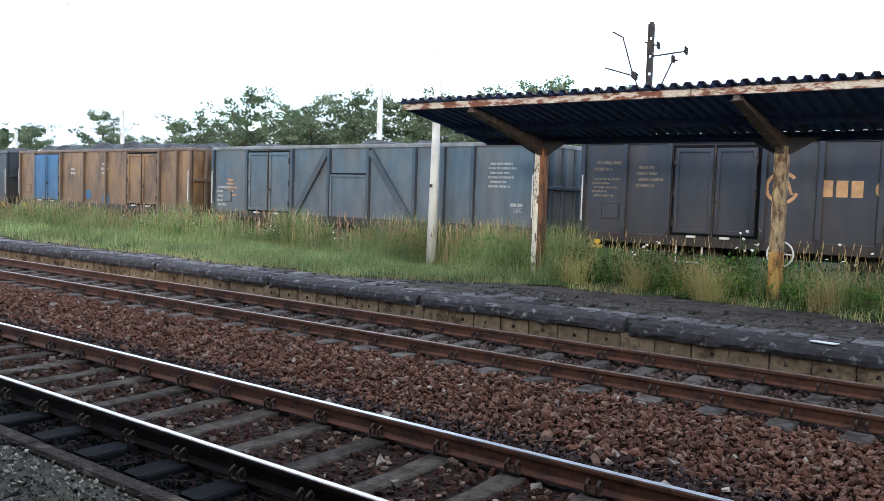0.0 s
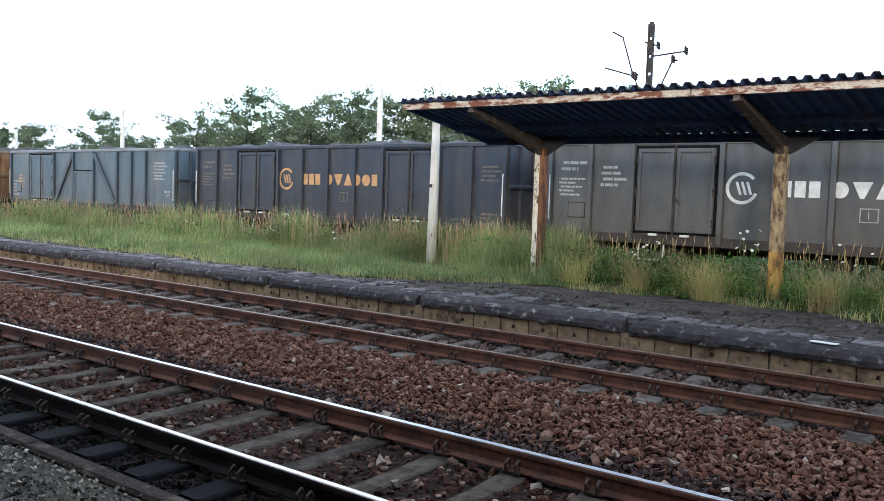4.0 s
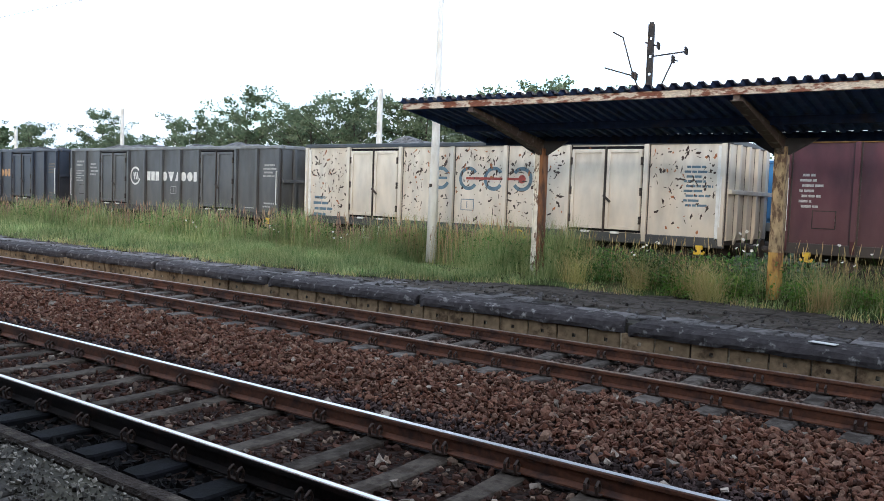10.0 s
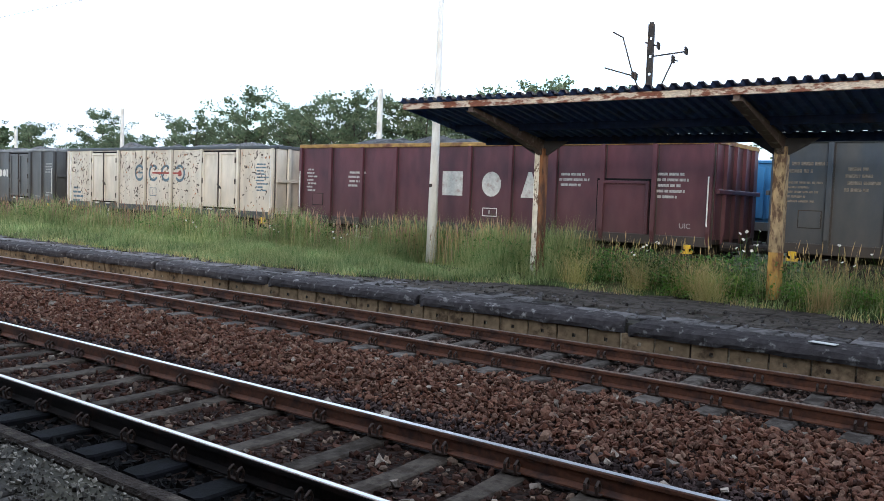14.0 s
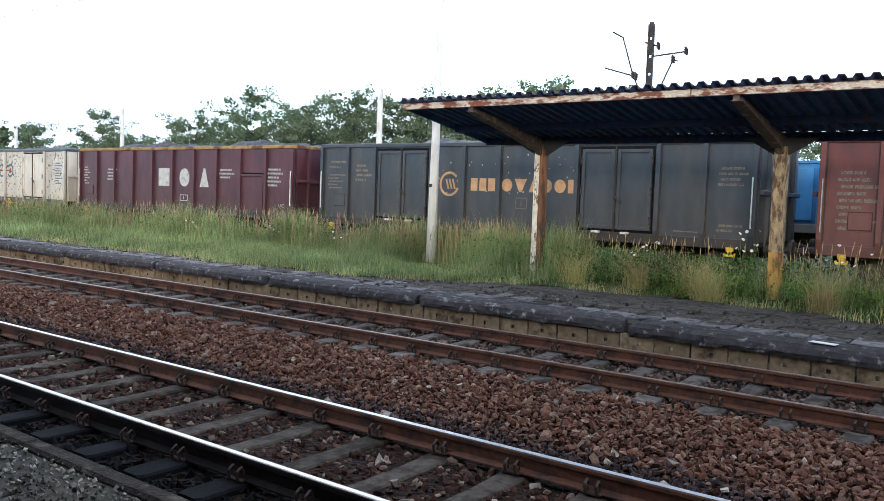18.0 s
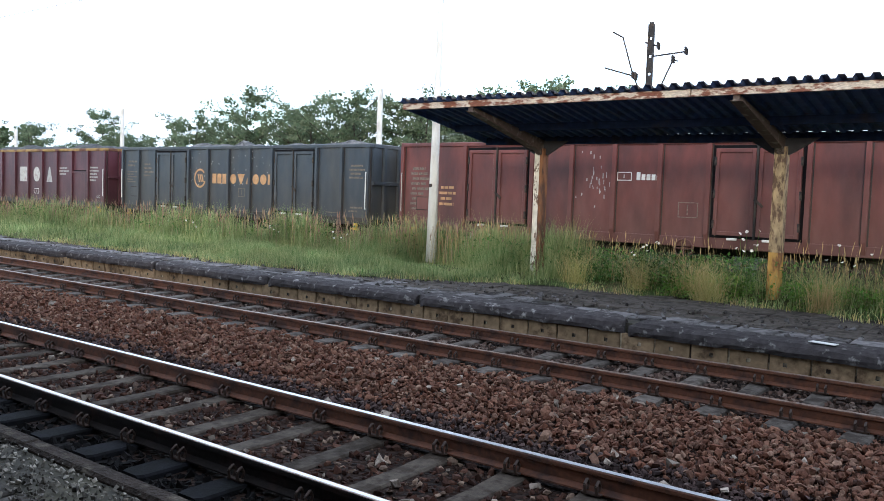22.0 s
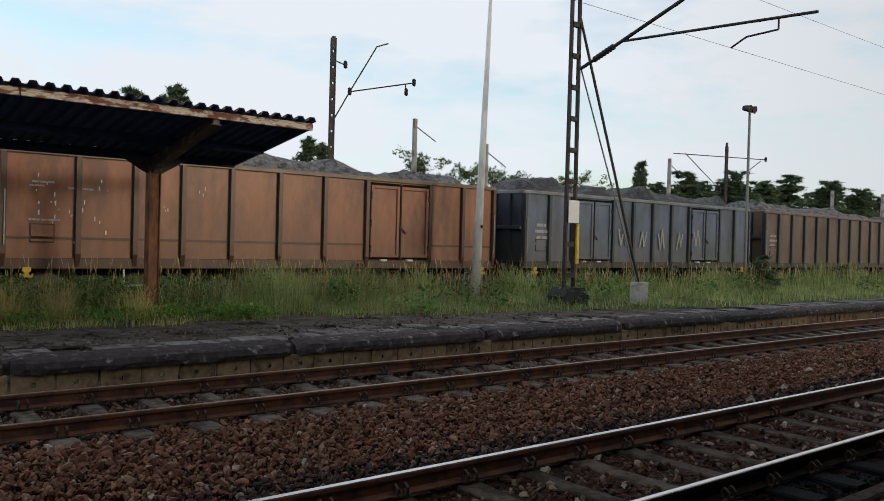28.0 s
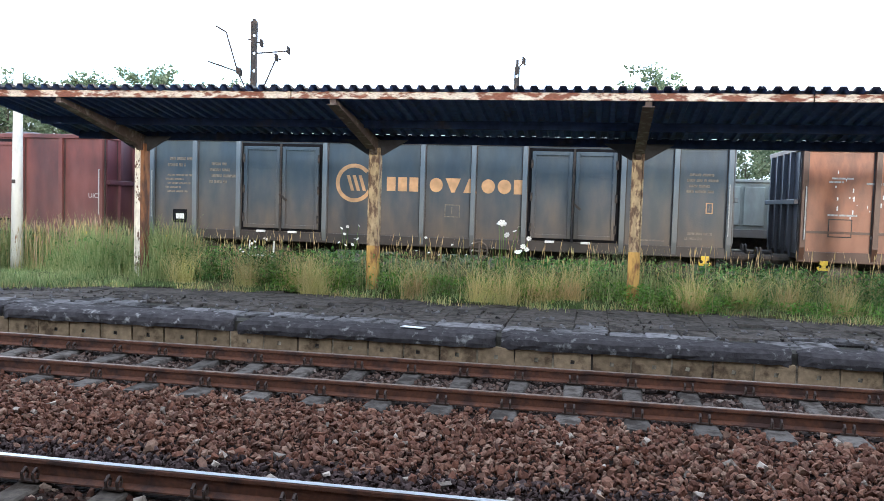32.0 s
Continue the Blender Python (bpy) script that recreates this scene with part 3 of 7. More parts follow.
def track(y, shiny, phase, label, near_x=(-22, 14)):
    t = thing("railway_track", label, "railway track", "platform tracks", kind="structure")
    for k in (0, 1):
        # the near rail takes the steel that is coloured dark for shade
        part("rail", rail_mesh(X0, X1, shiny, M["rail_shaded"] if shiny and k == 0 else None), None, t, "rusty rail with a bright worn head" if shiny else "rust-brown rail with a dull head", pose(0, y + k * GAUGE, 0))
    far = Mesh()
    x = phase + math.ceil((X0 - phase) / PITCH) * PITCH
    while x < X1:
        d = R.uniform(-0.012, 0.012)
        if near_x[0] - 14 < x < near_x[1] + 26:
            part("sleeper", SLEEPER if shiny else GREY_SLEEPER, None, t, "", pose(x + d, y + GAUGE / 2, -0.162, 0, 0, R.uniform(-0.5, 0.5)))
        else:
            far.box(x - 0.12, x + 0.12, y - 0.5, y + GAUGE + 0.5, -0.3, -0.17, M["sleeper"])
        if near_x[0] < x < near_x[1]:
            for k in (0, 1):
                part("rail_clip", CLIP, None, t, "", pose(x + d, y + k * GAUGE, 0))
                part("rail_clip", CLIP, None, t, "", pose(x + d, y + k * GAUGE, 0, 0, 0, 180))
        x += PITCH
    tagged(part("far_sleepers", far, None, t), kind="stuff")
    return t


track(Y1, True, -4.07, "near railway track with bright worn rail heads on concrete sleepers", (-14, 10))
track(Y2, False, -2.23, "rust-brown railway track along the platform on concrete sleepers", (-16, 14))
gt = thing("railway_track", "goods line track under the passing wagons", "railway track", "goods tracks", kind="structure")
for k in (0, 1):
    part("rail", rail_mesh(X0, X1, False), None, gt, "", pose(0, LINE_Y + 0.7 + k * GAUGE, 0))
gs = Mesh()
for x in np.arange(X0, X1, 0.65):
    gs.box(x - 0.12, x + 0.12, LINE_Y + 0.2, LINE_Y + 2.7, -0.28, -0.16, M["sleeper"])
tagged(part("sleepers", gs, None, gt), kind="stuff")


# ---- the shelter on the far platform ----
POSTS = [-9.08, -4.2, 0.71, 5.84]
POST_Y, ROOF_F, ROOF_B, ROOF_L, ROOF_R = 15.52, 12.83, 15.85, -10.68, 7.55


def roof_z(y):
    return 3.60 - 0.158 * (y - ROOF_F)


shelter = thing("platform_shelter", "long open platform shelter with a rusty corrugated roof", "shelter")
nx = 84
corr = (ROOF_R - ROOF_L) / nx
ya, yb = ROOF_F - 0.16, ROOF_B - 0.03


def roof_sheet_data(n):
    """One sheet of n trapezoid corrugations, from eave to rear edge."""
    prof = []
    for i in range(n):
        xa = i * corr
        prof += [(xa, 0.0), (xa + 0.07, 0.0), (xa + 0.1, 0.058), (xa + 0.185, 0.058)]
    prof.append((n * corr, 0.0))
    top = [(px, y, roof_z(y) + 0.13 + pz) for y in (ya, yb) for px, pz in prof]
    low = [(p, q, r - 0.012) for p, q, r in top]
    k = len(prof)
    fs = [(i, i + 1, k + i + 1, k + i) for i in range(k - 1)]
    fs += [(2 * k + i, 3 * k + i, 3 * k + i + 1, 2 * k + i + 1) for i in range(k - 1)]
    fs += [(i, 2 * k + i, 2 * k + i + 1, i + 1) for i in range(k - 1)] + [(k + i, k + i + 1, 3 * k + i + 1, 3 * k + i) for i in range(k - 1)]
    fs += [(0, k, 3 * k, 2 * k), (k - 1, 3 * k - 1, 4 * k - 1, 2 * k - 1)]
    b = Mesh().add(top + low, fs)
    # lower faces get the sheet colour with the blue skylight painted in
    upper, under = b.mat(M["roof_top"]), b.mat(M["roof_sheet"])
    b.k = [under if k - 1 <= i < 2 * k - 2 else upper for i in range(len(fs))]
    return b.data("roof_sheet", None)


SHEET = roof_sheet_data(6)
for i in range(nx // 6):
    part("roof_sheet", SHEET, None, shelter, "dark corrugated metal roof sheet", pose(ROOF_L + i * 6 * corr, R.uniform(-0.03, 0.03), 0.003 * (i % 2)))
# front fascia in three lengths, rear purlin, middle purlins
for xa, xb in ((ROOF_L, -4.9), (-4.88, 3.0), (3.02, ROOF_R)):
    fb = Mesh()
    z0 = roof_z(ROOF_F)
    fb.prism([(ROOF_F - 0.03, z0 + 0.012), (ROOF_F + 0.05, z0 + 0.012), (ROOF_F + 0.05, z0 + 0.125), (ROOF_F - 0.03, z0 + 0.125)], xa, xb)
    part("fascia", fb, M["fascia"], shelter, "white fascia board with peeling rusty paint")
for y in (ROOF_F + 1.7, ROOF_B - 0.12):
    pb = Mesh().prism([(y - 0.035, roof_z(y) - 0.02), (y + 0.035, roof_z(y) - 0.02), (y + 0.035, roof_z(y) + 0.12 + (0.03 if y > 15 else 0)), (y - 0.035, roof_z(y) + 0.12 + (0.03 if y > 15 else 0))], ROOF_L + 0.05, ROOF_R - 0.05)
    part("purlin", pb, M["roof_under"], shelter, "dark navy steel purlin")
for xe in (ROOF_L + 0.02, ROOF_R - 0.06):
    eb = Mesh().add([(xe + a, y, roof_z(y) + z) for a in (0, 0.04) for y, z in ((ROOF_F, 0.02), (ROOF_B, 0.02), (ROOF_B, 0.13), (ROOF_F, 0.13))],
                    [(3, 2, 1, 0), (4, 5, 6, 7), (0, 1, 5, 4), (1, 2, 6, 5), (2, 3, 7, 6), (3, 0, 4, 7)])
    part("end_trim", eb, M["roof_sheet"], shelter)
for i, px in enumerate(POSTS):
    zt = 3.02
    w = 0.105
    post = Mesh()
    # an H-section post, repainted in bands
    bands = [(1.15 if i == 1 else 1.22, M["post_paint"]), (2.2, M["post_flake"]), (zt, M["post_flake"])]
    if i == 0:
        bands = [(1.2, M["post_white"]), (zt, M["post_white"])]
    if i == 3:
        bands = [(zt, M["post_rust"])]
    f, g = 0.02, 0.03
    hp = [(-w, -w), (-w + f, -w), (-w + f, -w + g), (0, -w + g), (w - f, -w + g), (w - f, -w), (w, -w), (w, w), (w - f, w), (w - f, -w + g + f), (-w + f, -w + g + f), (-w + f, w), (-w, w)]
    zs_ = [PLAT - 0.3] + [b_[0] for b_ in bands]
    nh = len(hp)
    pv = [(px + p, POST_Y + q, z) for z in zs_ for p, q in hp]
    for j, (zb, m) in enumerate(bands):
        for e in range(nh):
            q = (j * nh + e, j * nh + (e + 1) % nh, (j + 1) * nh + (e + 1) % nh, (j + 1) * nh + e)
            post.f.append(q)
            post.k.append(post.mat(M["post_rust"] if (i == 0 and 3 <= e <= 9) else m))
    post.f.append(tuple(range(len(pv) - nh, len(pv))))
    post.k.append(0)
    post.v = pv
    part("post", post, None, shelter, ["post with flaking white and rust-red paint", "post with a yellow foot and flaking grey paint", "post with a yellow foot and flaking grey paint", "rust-brown steel post"][i])
    br = Mesh()
    tip = (px, ROOF_F + 0.05, roof_z(ROOF_F + 0.05) - 0.01)
    # a tapering welded bracket from the post head up to the fascia, and the gusset over the post
    ya, yb = ROOF_F + 0.02, POST_Y + 0.3
    prof = [(ya, roof_z(ya) + 0.02), (ya, roof_z(ya) - 0.06), (POST_Y - 1.0, roof_z(POST_Y - 1.0) - 0.17), (POST_Y - 0.32, zt - 0.02), (POST_Y - 0.12, zt - 0.13), (POST_Y + 0.12, zt - 0.13), (POST_Y + 0.3, zt - 0.02),
            (yb, roof_z(yb) + 0.0), (yb, roof_z(yb) + 0.02)]
    br.prism(prof, px - 0.05, px + 0.05, M["bracket"])
    br.prism([(ya, roof_z(ya) - 0.06), (ya, roof_z(ya) - 0.075), (POST_Y - 1.0, roof_z(POST_Y - 1.0) - 0.19), (POST_Y - 0.32, zt - 0.04), (POST_Y - 0.32, zt - 0.02), (POST_Y - 1.0, roof_z(POST_Y - 1.0) - 0.17)], px - 0.09, px + 0.09, M["bracket"])
    part("bracket", br, None, shelter, "rusty welded roof bracket")
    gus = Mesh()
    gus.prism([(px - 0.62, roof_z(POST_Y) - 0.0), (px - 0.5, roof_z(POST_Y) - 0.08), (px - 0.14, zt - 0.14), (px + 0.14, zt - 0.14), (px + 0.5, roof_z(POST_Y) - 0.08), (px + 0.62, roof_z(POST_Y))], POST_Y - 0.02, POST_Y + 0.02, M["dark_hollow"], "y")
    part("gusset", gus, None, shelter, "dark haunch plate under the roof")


# ---- lamp poles ----
def lamp_pole(x, y, h=8.6, lean=0.0, arm=True):
    t = thing("lamp_pole", "tall white tapered concrete lamp pole with an arm", "lamp post", "lamp poles on the platform", pose(x, y, 0.2, 0, lean, 0))
    b = Mesh()
    b.tube((0, 0, -0.1), (0, 0, h), 0.132, 0.045, 16)
    part("pole", b, M["white_pole"], t, "", None, True)
    pl = Mesh().box(-0.04, 0.04, -0.128, -0.118, 1.95, 2.03, M["black_steel"])
    part("number_plate", pl, None, t, "small dark numbered mark")
    if arm:
        a = Mesh().path([(0, 0, h - 0.1), (0, -0.06, h + 0.02), (-0.05, -0.3, h + 0.12)], 0.03, 8)
        part("arm", a, M["grey_steel"], t)
        hd = Mesh().prism([(-0.25, h + 0.06), (-0.8, h + 0.17), (-0.82, h + 0.22), (-0.25, h + 0.16)], -0.16, 0.06)
        part("lamp_head", hd, M["grey_steel"], t, "grey street lamp head")
    return t


for x, y, h, ln in ((-12.2, 15.85, 8.2, 0.4), (-33.2, 15.1, 6.9, 0), (-52.0, 15.1, 6.9, 0), (-68.5, 15.0, 6.9, 0), (-84, 15.0, 6.9, 0), (14.85, 16.75, 8.2, 2.0), (38.6, 15.9, 7.8, 0)):
    lamp_pole(x, y, h, ln)


# ---- goods wagons ----
def paint(name, base, rust, amount=0.35, sscale=1.3, streak=2.5, var=0.18, low_tone=(0.12, 0.098, 0.072)):
    return surf(name, base, rust, amount, sscale, var, 3.5, 0.4, 0.0, 0.3, 30, streak=streak, depth=0.006, edge=0.22, low_tone=low_tone)


P = {
    "ochre": paint("faded_ochre_paint", (0.27, 0.16, 0.075), (0.1, 0.058, 0.038), 0.46, 1.6, low_tone=(0.16, 0.1, 0.06)),
    "bluegrey": paint("faded_blue_grey_paint", (0.083, 0.125, 0.165), (0.115, 0.125, 0.135), 0.38, low_tone=(0.12, 0.125, 0.135)),
    "charcoal": paint("dark_blue_grey_paint", (0.033, 0.042, 0.064), (0.052, 0.053, 0.062), 0.38, low_tone=(0.05, 0.046, 0.048)),
    "grey": paint("mid_grey_paint", (0.09, 0.096, 0.105), (0.07, 0.07, 0.07), 0.35, low_tone=(0.1, 0.092, 0.082)),
    "cream": paint("chipped_cream_paint", (0.64, 0.6, 0.53), (0.54, 0.48, 0.4), 0.4, low_tone=(0.5, 0.43, 0.34)),
    "maroon": paint("maroon_paint", (0.092, 0.029, 0.041), (0.056, 0.021, 0.033), 0.42, low_tone=(0.075, 0.035, 0.036)),
    "slate": paint("dark_slate_paint", (0.042, 0.054, 0.07), (0.062, 0.065, 0.068), 0.38, low_tone=(0.062, 0.058, 0.053)),
    "red": paint("oxide_red_paint", (0.15, 0.046, 0.04), (0.09, 0.034, 0.034), 0.42, low_tone=(0.12, 0.06, 0.05)),
    "olive": paint("grimy_olive_grey_paint", (0.04, 0.063, 0.088), (0.06, 0.078, 0.09), 0.38, low_tone=(0.115, 0.08, 0.05)),
    "brown": paint("sun_faded_brown_paint", (0.3, 0.105, 0.046), (0.13, 0.045, 0.025), 0.45, 1.7, low_tone=(0.2, 0.095, 0.055)),
    "paleblue": paint("pale_blue_grey_paint", (0.2, 0.215, 0.23), (0.13, 0.13, 0.13), 0.35),
    "steelblue": paint("faded_steel_blue_paint", (0.11, 0.15, 0.225), (0.075, 0.09, 0.115), 0.38, low_tone=(0.12, 0.115, 0.11)),
    "umber": paint("umber_brown_paint", (0.17, 0.115, 0.08), (0.11, 0.07, 0.05), 0.42),
    "darkrib": paint("dark_brown_rib_paint", (0.075, 0.033, 0.02), (0.045, 0.024, 0.016), 0.4, low_tone=(0.08, 0.04, 0.025)),
    "grime": paint("dark_grimy_sill_paint", (0.03, 0.026, 0.026), (0.055, 0.042, 0.036), 0.4, low_tone=(0.05, 0.04, 0.034)),
    # blue-grey darkened for the shadow in the recessed braces and ribs
    "ribslate": paint("shade_darkened_rib_paint", (0.045, 0.07, 0.1), (0.07, 0.08, 0.09), 0.38, low_tone=(0.075, 0.08, 0.09)),
    "ribblue": paint("pale_blue_rib_paint", (0.13, 0.165, 0.2), (0.09, 0.1, 0.11), 0.4, low_tone=(0.13, 0.125, 0.11)),
    "palegreen": paint("pale_grey_green_paint", (0.34, 0.39, 0.37), (0.22, 0.24, 0.23), 0.3, low_tone=(0.25, 0.26, 0.24)),
    "skyblue": paint("bright_blue_paint", (0.045, 0.2, 0.45), (0.06, 0.16, 0.3), 0.3, low_tone=(0.07, 0.18, 0.32)),
    "seam": surf("black_door_gap", (0.009, 0.009, 0.011), None, var=0.3, rough=0.9, bump=0),
    "doorblue": paint("mid_blue_door_paint", (0.03, 0.13, 0.3), (0.05, 0.1, 0.18), 0.35, low_tone=(0.05, 0.11, 0.2)),
    "white_mark": surf("white_stencil_paint", (0.68, 0.68, 0.66), None, var=0.15, rough=0.7, bump=0),
    "letter_white": surf("weathered_white_letter_paint", (0.5, 0.5, 0.48), (0.3, 0.25, 0.24), 0.3, 6, 0.2, 12, 0.7, bump=0),
    "faint_mark": surf("faded_white_stencil_paint", (0.36, 0.36, 0.35), None, var=0.35, scale=30, rough=0.7, bump=0),
    "orange_mark": surf("orange_brown_stencil_paint", (0.5, 0.29, 0.14), None, var=0.2, rough=0.7, bump=0),
    "orange_faint": surf("faded_orange_stencil_paint", (0.155, 0.13, 0.105), None, var=0.5, scale=30, rough=0.7, bump=0),
    "blue_mark": surf("grey_blue_stencil_paint", (0.1, 0.16, 0.21), None, var=0.25, rough=0.7, bump=0),
    "red_mark": surf("dull_red_stencil_paint", (0.3, 0.06, 0.05), None, var=0.25, rough=0.7, bump=0),
    "chip": surf("bare_rusty_chips", (0.05, 0.035, 0.03), None, var=0.4, rough=0.85, bump=0),
    "rust_chip": surf("rusty_chips", (0.3, 0.12, 0.05), None, var=0.4, rough=0.85, bump=0),
}
FLOOR, TOP, HALF = 1.2, 3.33, 1.45
shared = {}


def rib_data(m, h0, h1):
    key = ("rib", m.name, h0, h1)
    if key not in shared:
        b = Mesh()
        vs = []
        for z, w, d in ((h0, 0.045, 0.03), (h0 + 0.25, 0.05, 0.085), (h1, 0.05, 0.085)):
            vs += [(-w, 0, z), (-w, -d, z), (w, -d, z), (w, 0, z)]
        fs = [(3, 2, 1, 0), (8, 9, 10, 11)]
        for r in (0, 1):
            for i in range(4):
                fs.append((r * 4 + i, r * 4 + (i + 1) % 4, r * 4 + 4 + (i + 1) % 4, r * 4 + 4 + i))
        b.add(vs, fs)
        b.k = [b.mat(m)] * len(b.f)
        # dark strip along both welds
        b.box(-0.078, 0.078, -0.004, 0.02, h0 + 0.14, h1 - 0.01, P["grime"])
        shared[key] = b.data("rib", None)
    return shared[key]


def wheelset_data():
    if "wheels" not in shared:
        b = Mesh()
        b.tube((0, -1.0, 0), (0, 1.0, 0), 0.08, 0.08, 10)
        for s in (-1, 1):
            b.tube((0, s * 0.69, 0), (0, s * 0.82, 0), 0.46, 0.455, 24)
            b.tube((0, s * 0.66, 0), (0, s * 0.69, 0), 0.49, 0.49, 24)
            b.tube((0, s * 0.82, 0), (0, s * 0.86, 0), 0.16, 0.13, 12)
            b.beam((-0.3, s * 0.825, 0.0), (0.3, s * 0.825, 0.0), 0.012, 0.05)
        shared["wheels"] = b.data("wheelset", M["wheel"])
    return shared["wheels"]


def hinge_data():
    if "hinge" not in shared:
        shared["hinge"] = Mesh().tube((0, 0, -0.09), (0, 0, 0.09), 0.03, 0.03, 8).data("hinge", M["under"])
    return shared["hinge"]


def catch_data():
    if "catch" not in shared:
        shared["catch"] = Mesh().box(-0.1, 0.1, -0.05, 0.05, -0.025, 0.025, None, 0.008).data("bottom_catch", P["white_mark"])
    return shared["catch"]


def bogie_data():
    if "bogie" not in shared:
        b = Mesh()
        for s in (-1, 1):
            y = s * 0.99
            pr = [(-1.25, 0.5), (-1.15, 0.66), (-0.6, 0.7), (-0.35, 0.86), (0.35, 0.86), (0.6, 0.7), (1.15, 0.66), (1.25, 0.5), (0.7, 0.46), (0.4, 0.36), (-0.4, 0.36), (-0.7, 0.46)]
            b.prism(pr, y - 0.06, y + 0.06, None, "y")
            for a in (-0.9, 0.9):
                b.box(a - 0.17, a + 0.17, y - 0.16, y + 0.16, 0.34, 0.62, None, 0.03)
                b.tube((a, y - 0.2 * 1, 0.47), (a, y + 0.2, 0.47), 0.1, 0.1, 10)
            for a in (-0.14, 0, 0.14):
                b.tube((a, y, 0.42), (a, y, 0.78), 0.055, 0.055, 8)
        b.box(-0.25, 0.25, -1.0, 1.0, 0.55, 0.85, None, 0.03)
        shared["bogie"] = b.data("bogie_frame", M["under"])
    return shared["bogie"]


MOVING, WHEELS = [], []


def bars(parent, name, x, z, y, rows, m, w=0.03, label="", gap=0.5, seed=1):
    """Lines of unreadable stencilled writing: short bars. rows: (dx, dz, length, height)."""
    rr = random.Random(seed)
    b = Mesh()
    for dx, dz, ln, h in rows:
        u = 0.0
        while u < ln - 1e-6:
            k = min(ln - u, rr.uniform(1.2, 5.0) * h)
            b.box(x + dx + u, x + dx + u + k, y - 0.004, y, z + dz, z + dz + h)
            u += k + h * gap
    return tagged(part(name, b, m, parent, label), kind="stuff")


def emblem(parent, x, z, y, r, m, label):
    """A round emblem: an open hoop with three slanting strokes."""
    b = Mesh()
    n = 30
    hoop = [(x + k * math.cos(t), y - 0.005, z + k * math.sin(t)) for k in (r, r * 0.8) for t in (radians(40 + 300 * j / n) for j in range(n + 1))]
    b.add(hoop, [(j, j + 1, n + 2 + j, n + 1 + j) for j in range(n)])
    for k in (-0.42, -0.1, 0.22):
        q = [(x + r * k, z + 0.4 * r), (x + r * (k + 0.17), z + 0.4 * r), (x + r * (k + 0.42), z - 0.4 * r), (x + r * (k + 0.25), z - 0.4 * r)]
        b.add([(p, y - 0.005, s) for p, s in q] + [(p, y, s) for p, s in q], [(0, 1, 2, 3), (0, 4, 5, 1), (2, 6, 7, 3), (1, 5, 6, 2), (3, 7, 4, 0)])
    return part("emblem", b, m, parent, label)


def door_leaf(w, z, x0, x1, y, m, handle=True, name="door"):
    """A side door leaf: recessed panel in a raised frame, hinges and a latch bar as its parts."""
    z0, z1 = FLOOR + 0.12, TOP - 0.16
    b = Mesh()
    b.box(x0, x1, y - 0.03, y, z0, z1, None)
    f = 0.085
    for a in ((x0, x0 + f, z0, z1), (x1 - f, x1, z0, z1), (x0 + f, x1 - f, z0, z0 + f), (x0 + f, x1 - f, z1 - f, z1)):
        b.box(a[0], a[1], y - 0.07, y - 0.03, a[2], a[3], None, 0.008)
    return part(name, b, m, w)


